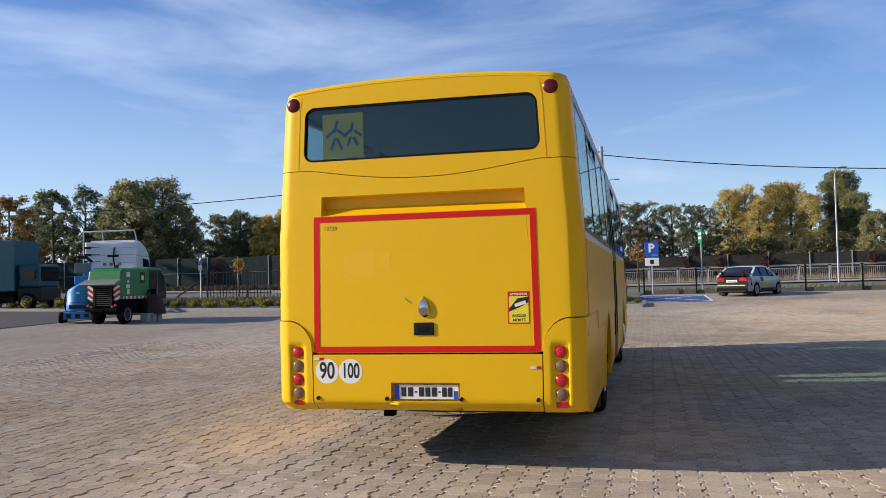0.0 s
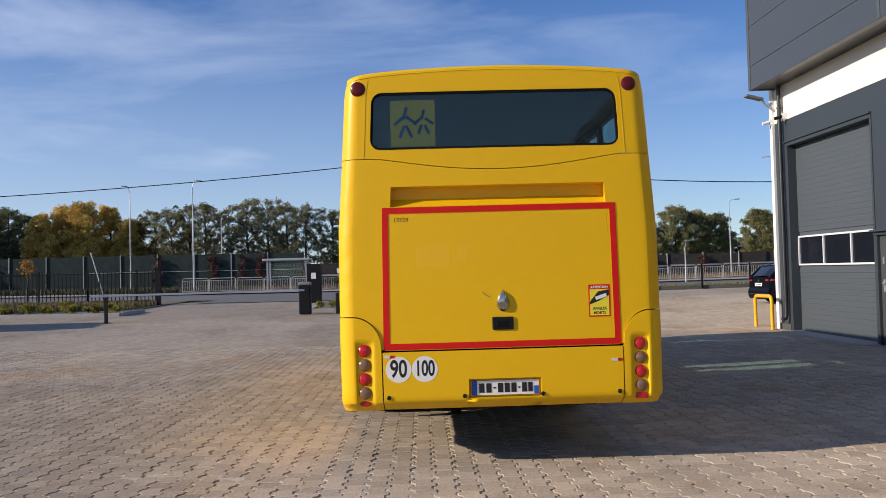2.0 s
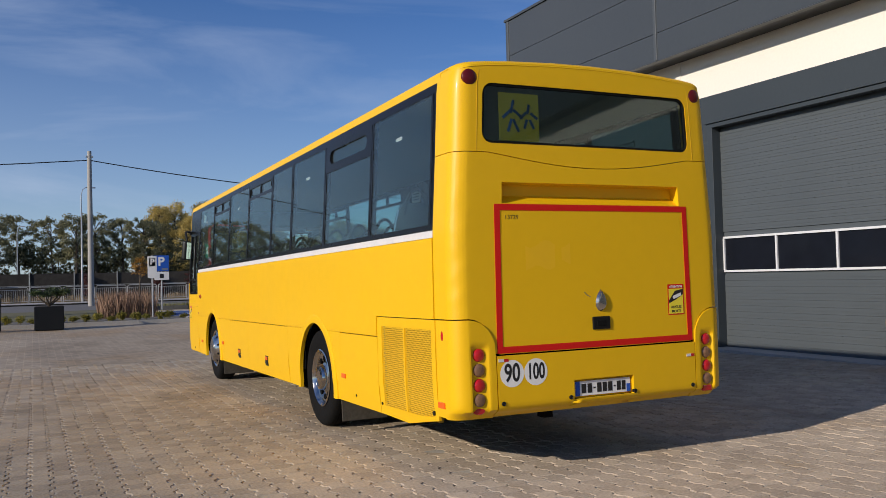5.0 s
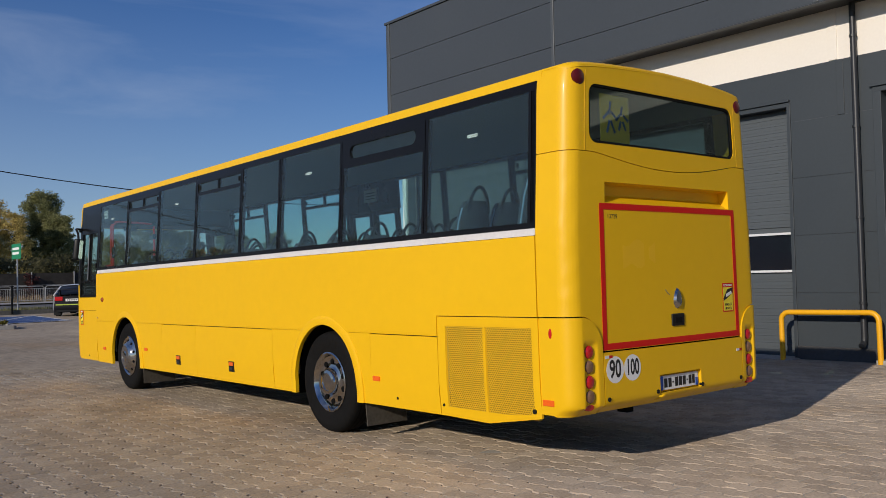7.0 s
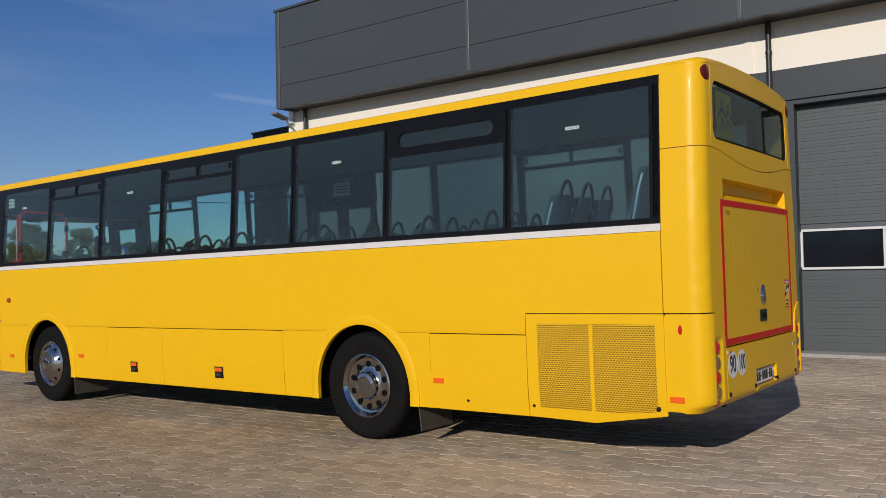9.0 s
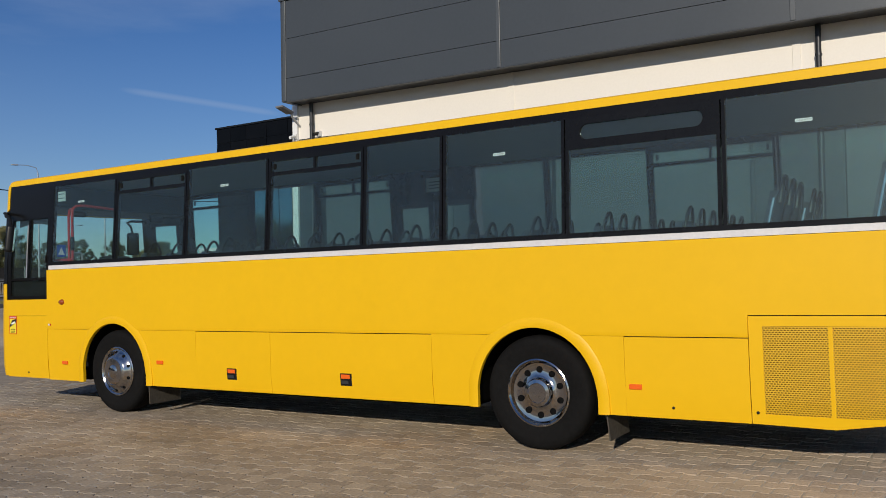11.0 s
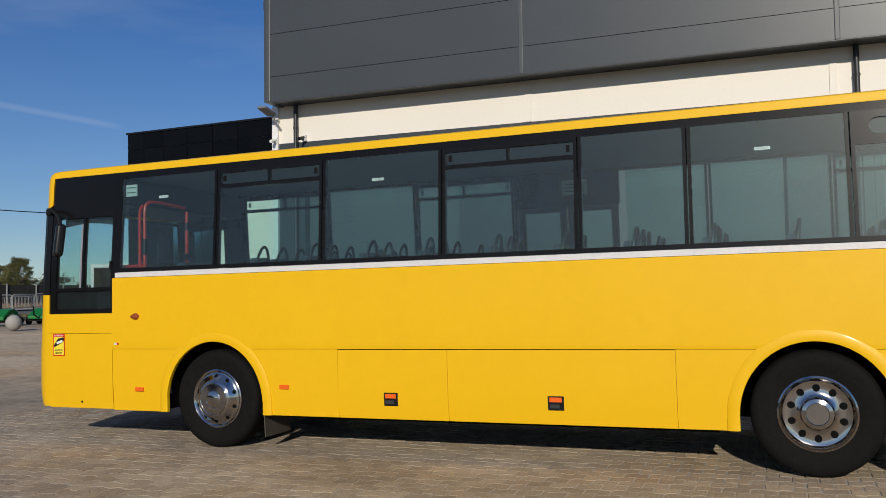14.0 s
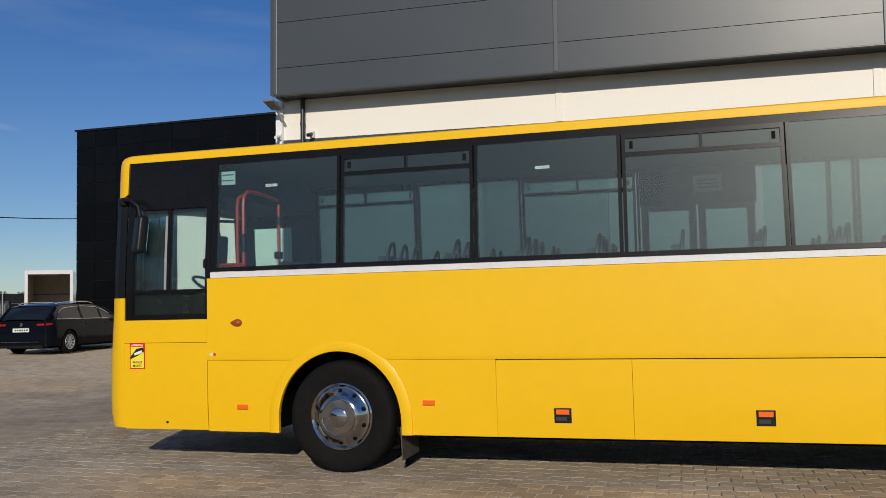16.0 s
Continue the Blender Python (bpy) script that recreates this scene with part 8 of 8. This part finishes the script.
def tree(kind, seed, h, thin=1.0):
    """A tapered trunk with limbs and an uneven crown of many small leaves."""
    rng = random.Random(seed)
    t = thing("tree", TREE_LABEL[kind], "tree", group=kind + " trees")
    base = {"pine": 0.42, "oak": 0.22, "rust": 0.2, "birch": 0.16, "aspen": 0.16, "acacia": 0.45, "poplar": 0.07, "sapling": 0.68}[kind]
    spread = {"pine": 0.20, "oak": 0.29, "rust": 0.30, "birch": 0.20, "aspen": 0.20, "acacia": 0.27, "poplar": 0.19, "sapling": 0.17}[kind]
    lean = rng.uniform(-0.04, 0.04) * h
    part("trunk", tube([(0, 0, -0.2), (lean * 0.3, 0, h * 0.3), (lean, 0.1, h * 0.65), (lean * 1.1, 0.1, h * 0.93)], [0.022 * h, 0.016 * h, 0.010 * h, 0.003 * h], 8), BARK, t, smooth=True)
    spots = []
    n = {"pine": 60, "oak": 130, "rust": 60, "birch": 90, "aspen": 110, "acacia": 46, "poplar": 190, "sapling": 30}[kind]
    for k in range(n):
        f = base + (1 - base) * ((k + rng.random()) / n)
        g = (f - base) / (1 - base)
        wide = {"pine": (0.55 + 0.7 * math.sin(math.pi * min(1, g * 1.05))), "acacia": 0.55 + 0.55 * math.sin(math.pi * (g * 0.75 + 0.12)), "birch": 0.35 + 0.75 * math.sin(math.pi * (0.15 + 0.8 * g)), "poplar": 0.5 + 0.6 * math.sin(math.pi * (0.12 + 0.8 * g))}.get(kind, 0.4 + 0.7 * math.sin(math.pi * (0.12 + 0.83 * g)))
        a = k * 2.4 + rng.uniform(-0.5, 0.5)
        r = spread * h * wide * rng.uniform(0.35, 0.95)
        c = Vector((lean * f + r * math.cos(a), r * math.sin(a), h * f - rng.uniform(0, 0.03) * h))
        rad = h * rng.uniform(0.030, 0.072) * {"pine": 0.85, "acacia": 0.9}.get(kind, 1.0)
        spots.append((tuple(c), rad))
        if k % (3 if kind == "acacia" else 8) == 0:
            root = Vector((lean * f * 0.8, 0.05, h * max(base * 0.7, f - 0.16)))
            mid = root.lerp(c, 0.55) + Vector((0, 0, 0.02 * h))
            part("limb", tube([root, mid, c], [0.006 * h, 0.004 * h, 0.0015 * h], 5), BARK, t)
    spots.append(((lean * 1.1, 0, h * 0.96), h * 0.06))
    count = int({"pine": 7000, "oak": 19000, "rust": 8000, "birch": 20000, "aspen": 14000, "acacia": 5200, "poplar": 34000, "sapling": 4200}[kind] * min(1.0, h / 6.0) ** 2 * thin)
    tagged(part("crown", leaf_cloud(rng, spots, count, 0.008 * h + 0.035, 0.75), LEAF[kind], t), kind="stuff")
    return t


def plant(kind, spots, seeds=3):
    """Trees at (x, y, height), from a few grown forms, each turned and scaled to its height."""
    forms = []
    for i, (x, y, h) in enumerate(spots):
        if i < seeds:
            t = tree(kind, hash_of(kind) + i, h)
            forms.append((t, h))
            t.matrix_world = pose(x, y, land(x, y), 0, 0, 77 * i)
        else:
            src, h0 = forms[i % seeds]
            t = copy_thing(src, pose(x, y, land(x, y), 0, 0, 77 * i))
            t.scale = (h / h0,) * 3


def hash_of(word):
    return sum(ord(c) * (i + 1) for i, c in enumerate(word))


plant("pine", [(-56.9, 72.3, 10.2), (-53.6, 72.3, 10.4), (-56.8, 79.9, 9.1), (-45.7, 83.3, 8.2), (-41.9, 81.9, 8.2), (-43.6, 90.0, 8.4), (-63.5, 77.2, 9.2), (-44.2, 85.2, 8.0), (-41.1, 83.4, 7.6), (-42.3, 90.5, 8.0), (-38.5, 88.0, 7.4), (-60.5, 74.0, 9.0)])
plant("oak", [(-48.9, 73.3, 10.7), (-47.8, 76.4, 11.3), (-47.6, 79.0, 9.0), (-51.7, 78.4, 10.0)], 2)
plant("rust", [(-55.6, 64.5, 8.8), (-61.1, 66.5, 8.6), (-66.0, 64.0, 9.0), (-29.2, 82.0, 6.6), (-30.8, 83.5, 6.9)], 2)
plant("birch", [(-37.1, 78.6, 7.2), (-36.3, 81.1, 8.2), (-33.8, 80.0, 8.4), (-32.3, 81.6, 8.1), (-30.3, 81.2, 6.7)])
plant("aspen", [(12.9, 150.0, 14.6), (16.2, 152.0, 15.4), (20.2, 150.0, 15.2), (23.6, 153.0, 15.6), (25.6, 148.0, 13.4), (18.0, 146.0, 12.6)])
plant("acacia", [(-30.8, 90.5, 8.4), (-28.3, 89.2, 8.4), (-27.5, 92.6, 9.1), (-24.8, 89.1, 8.9), (-23.9, 94.5, 8.9), (-20.8, 91.1, 9.3), (-19.1, 93.4, 9.7), (-16.5, 90.8, 8.7), (-15.0, 93.1, 8.9), (-12.1, 94.4, 8.2), (-9.3, 92.6, 8.0), (-7.0, 96.7, 8.4), (-3.9, 93.7, 7.9), (-1.9, 92.0, 8.0), (0.1, 94.0, 8.3), (2.5, 93.0, 7.9), (4.7, 91.9, 7.7), (6.3, 94.8, 7.4)], 4)
plant("poplar", [(31.9, 155.0, 17.4), (33.4, 152.0, 13.5)], 2)
plant("oak", [(23.7, 86.1, 7.1), (26.2, 87.4, 6.7), (29.0, 89.6, 6.5), (31.6, 84.4, 6.4), (34.4, 88.3, 6.2), (37.3, 84.7, 6.2), (20.4, 85.6, 5.8), (46.4, 73.4, 4.4), (52.6, 82.9, 4.2)], 2)
plant("pine", [(60.0, 108.0, 6.4), (63.5, 110.0, 6.7), (67.0, 108.0, 6.6), (70.5, 111.0, 6.2), (73.0, 110.0, 5.4), (78.0, 110.0, 6.0), (56.0, 106.0, 6.2), (52.0, 104.0, 6.0)], 2)
plant("acacia", [(105.0, 136.0, 4.6), (112.2, 131.6, 4.2), (120.9, 135.9, 4.4), (116.1, 126.4, 4.0), (122.9, 126.2, 4.2), (130.0, 124.0, 4.2), (137.7, 131.9, 4.4), (98.0, 140.0, 4.6), (90.0, 128.0, 4.8), (82.0, 120.0, 4.8), (74.0, 116.0, 5.0), (66.0, 112.0, 5.2), (140.0, 112.0, 4.6), (146.0, 104.0, 4.6)], 3)
# dark undergrowth closing the view under the crowns
UNDER = leaf_material("undergrowth", (0.075, 0.080, 0.042), (0.17, 0.155, 0.072))
rng = random.Random(21)
for x0, x1, yy, top in ((-78, -52, 90, 6.5), (-52, -38, 94, 6.0), (-40, -10, 99, 5.2), (-10, 14, 99, 5.2), (14, 46, 92, 4.2), (46, 90, 112, 4.0), (90, 150, 138, 3.4)):
    spots = []
    for _ in range(150):
        x = rng.uniform(x0, x1)
        y = yy + rng.uniform(-2, 3)
        spots.append(((x, y, land(x, y) + rng.uniform(0.3, top)), rng.uniform(0.7, 1.5)))
    tagged(part("undergrowth", leaf_cloud(rng, spots, 16000, 0.18), UNDER), "dark undergrowth below the trees", "undergrowth", kind="stuff")
# young yellow street tree and tall dry grass beside the pole
for x, y, h in ((-0.6, 49.0, 2.7), (-23.0, 44.8, 2.5)):
    t = tree("sapling", 40 + int(x), h, 0.5)
    t.matrix_world = pose(x, y, land(x, y))
DRY = material("dry_grass_blades", (0.20, 0.14, 0.075), 0.85, vary=0.35, grain=3, island=0.5)


def grass_clump(x0, x1, y0, y1, n, h, mat, label, w=0.012):
    rng = random.Random(int(x0 * 7 + y0))
    vs, fs = [], []
    for _ in range(n):
        x, y = rng.uniform(x0, x1), rng.uniform(y0, y1)
        z = land(x, y)
        hh, a = h * rng.uniform(0.5, 1.0), rng.uniform(0, 6.28)
        b = rng.uniform(0.05, 0.3) * h
        dx, dy = math.cos(a), math.sin(a)
        i = len(vs)
        vs += [(x - dy * w, y + dx * w, z), (x + dy * w, y - dx * w, z), (x + dx * b * 0.4 + dy * w, y + dy * b * 0.4 - dx * w, z + hh * 0.6), (x + dx * b * 0.4 - dy * w, y + dy * b * 0.4 + dx * w, z + hh * 0.6), (x + dx * b, y + dy * b, z + hh)]
        fs += [(i, i + 1, i + 2, i + 3), (i + 3, i + 2, i + 4)]
    return tagged(part("tall_grass", (vs, [], fs), mat), label, "grass", kind="stuff")


grass_clump(-3.2, -1.1, 38.0, 42.0, 2000, 1.25, material("plume_grass_blades", (0.24, 0.15, 0.10), 0.85, vary=0.35, grain=3, island=0.5), "tall dry ornamental grass behind the bed")
grass_clump(-26.0, -15.8, 38.0, 43.5, 9000, 0.42, material("green_grass_blades", (0.15, 0.125, 0.055), 0.85, vary=0.35, grain=3, island=0.5), "uncut drying grass behind the bed")
tagged(part("lawn", draped(-0.5, 45, 46.8, 48.4, 1.0, 0.02), GRASS_GROUND), "dry grass verge behind the low fence", "lawn", kind="structure")
grass_clump(-0.3, 44.0, 46.9, 48.4, 9000, 0.34, material("verge_blades", (0.17, 0.165, 0.06), 0.85, vary=0.35, grain=3, island=0.5), "yellow-green grass of the road verge")
grass_clump(-62.0, -16.0, 62.9, 69.2, 26000, 0.48, material("olive_grass_blades", (0.07, 0.064, 0.03), 0.85, vary=0.35, grain=3, island=0.5), "tall olive grass below the screen fence", 0.018)
grass_clump(-16.0, 44.0, 63.2, 69.0, 9000, 0.5, DRY, "dry roadside grass below the screen fence")

# ---- paving blocks ----
PAVER = material("paving_block", PAVE_LO, 0.82, vary=0.2, grain=45, stain=0.45, bump=0.5, island=0.16, tint2=PAVE_HI, sharp=1.5, placed=True)
PAVER_ONE = material("paving_block_single", PAVE_LO, 0.82, vary=0.2, grain=45, stain=0.45, bump=0.5, rand=0.16, tint2=PAVE_HI, sharp=1.5, placed=True)
patchy(PAVER)
patchy(PAVER_ONE)
PX, PY = 0.165, 0.20
GAP = 0.0045


def zig(y):
    t = (y / PY) % 1.0
    a = 0.017
    if t < 0.36:
        return -a
    if t < 0.50:
        return -a + 2 * a * (t - 0.36) / 0.14
    if t < 0.86:
        return a
    return a - 2 * a * (t - 0.86) / 0.14


BREAKS = [0.0, 0.36, 0.5, 0.86, 1.0]


def paver_outline(off):
    """The outline of a block whose ends lie off (in blocks) along the zigzag."""
    ts = sorted({round(v, 4) for v in [0.0, 1.0] + [(b - off) % 1.0 for b in BREAKS]})
    lft = [(zig((t + off) * PY) + GAP, t * PY) for t in ts]
    rgt = [(zig((t + off) * PY) + PX - GAP, t * PY) for t in ts]
    lft = [(x, min(max(y, GAP), PY - GAP)) for x, y in lft]
    rgt = [(x, min(max(y, GAP), PY - GAP)) for x, y in rgt]
    return lft + rgt[::-1]


def paver_solid(off, dz=0.0):
    out = paver_outline(off)
    cx, cy = PX / 2, PY / 2
    n = len(out)
    vs = [(x, y, -0.03) for x, y in out] + [(x, y, -0.008 + dz) for x, y in out] + [(cx + (x - cx) * 0.92, cy + (y - cy) * 0.935, dz) for x, y in out]
    fs = [tuple(range(2 * n, 3 * n))[::-1]]
    for lev in (0, 1):
        for k in range(n):
            j = (k + 1) % n
            fs.append((lev * n + k, (lev + 1) * n + k, (lev + 1) * n + j, lev * n + j))
    return vs, fs


SAND = material("joint_sand", (0.44, 0.40, 0.33), 0.95, vary=0.3, grain=60, stain=1.0, placed=True)
tagged(part("joint_sand", draped(-13.2, 6.1, 2.1, 20.0, 0.6, -0.0058), SAND, yard), kind="stuff")
OFFS = [0.0, 0.5]
solids = [paver_solid(o) for o in OFFS]
NEAR = (-5.3, -2.0, 4.9, 7.9)
vs, fs, rng = [], [], random.Random(3)
singles = []
x, col = -13.2, 0
while x < 6.1:
    off = OFFS[col % 2]
    sv, sf = solids[col % 2]
    y = 2.0 + off * PY
    while y < 20.0:
        if NEAR[0] <= x < NEAR[1] and NEAR[2] <= y < NEAR[3] and len(singles) < 300:
            singles.append((x, y, col % 2))
        else:
            z = land(x, y) + rng.uniform(-0.0035, 0.0025)
            tx, ty = rng.uniform(-0.018, 0.018), rng.uniform(-0.018, 0.018)
            i = len(vs)
            vs += [(x + a, y + b, z + c + tx * (a - 0.08) + ty * (b - 0.1)) for a, b, c in sv]
            fs += [tuple(i + k for k in f) for f in sf]
        y += PY
    x += PX
    col += 1
tagged(part("paving_blocks", (vs, [], fs), PAVER, yard), kind="stuff")
meshes = []
for sv, sf in solids:
    me = bpy.data.meshes.new("paving_block")
    me.from_pydata(sv, [], sf)
    me.materials.append(PAVER_ONE)
    meshes.append(me)
for x, y, k in singles:
    ob = new("paving_block", meshes[k])
    ob.parent = yard
    ob.location = (x, y, land(x, y) + rng.uniform(-0.0035, 0.0025))
    ob.rotation_euler = (rng.uniform(-0.018, 0.018), rng.uniform(-0.018, 0.018), 0)
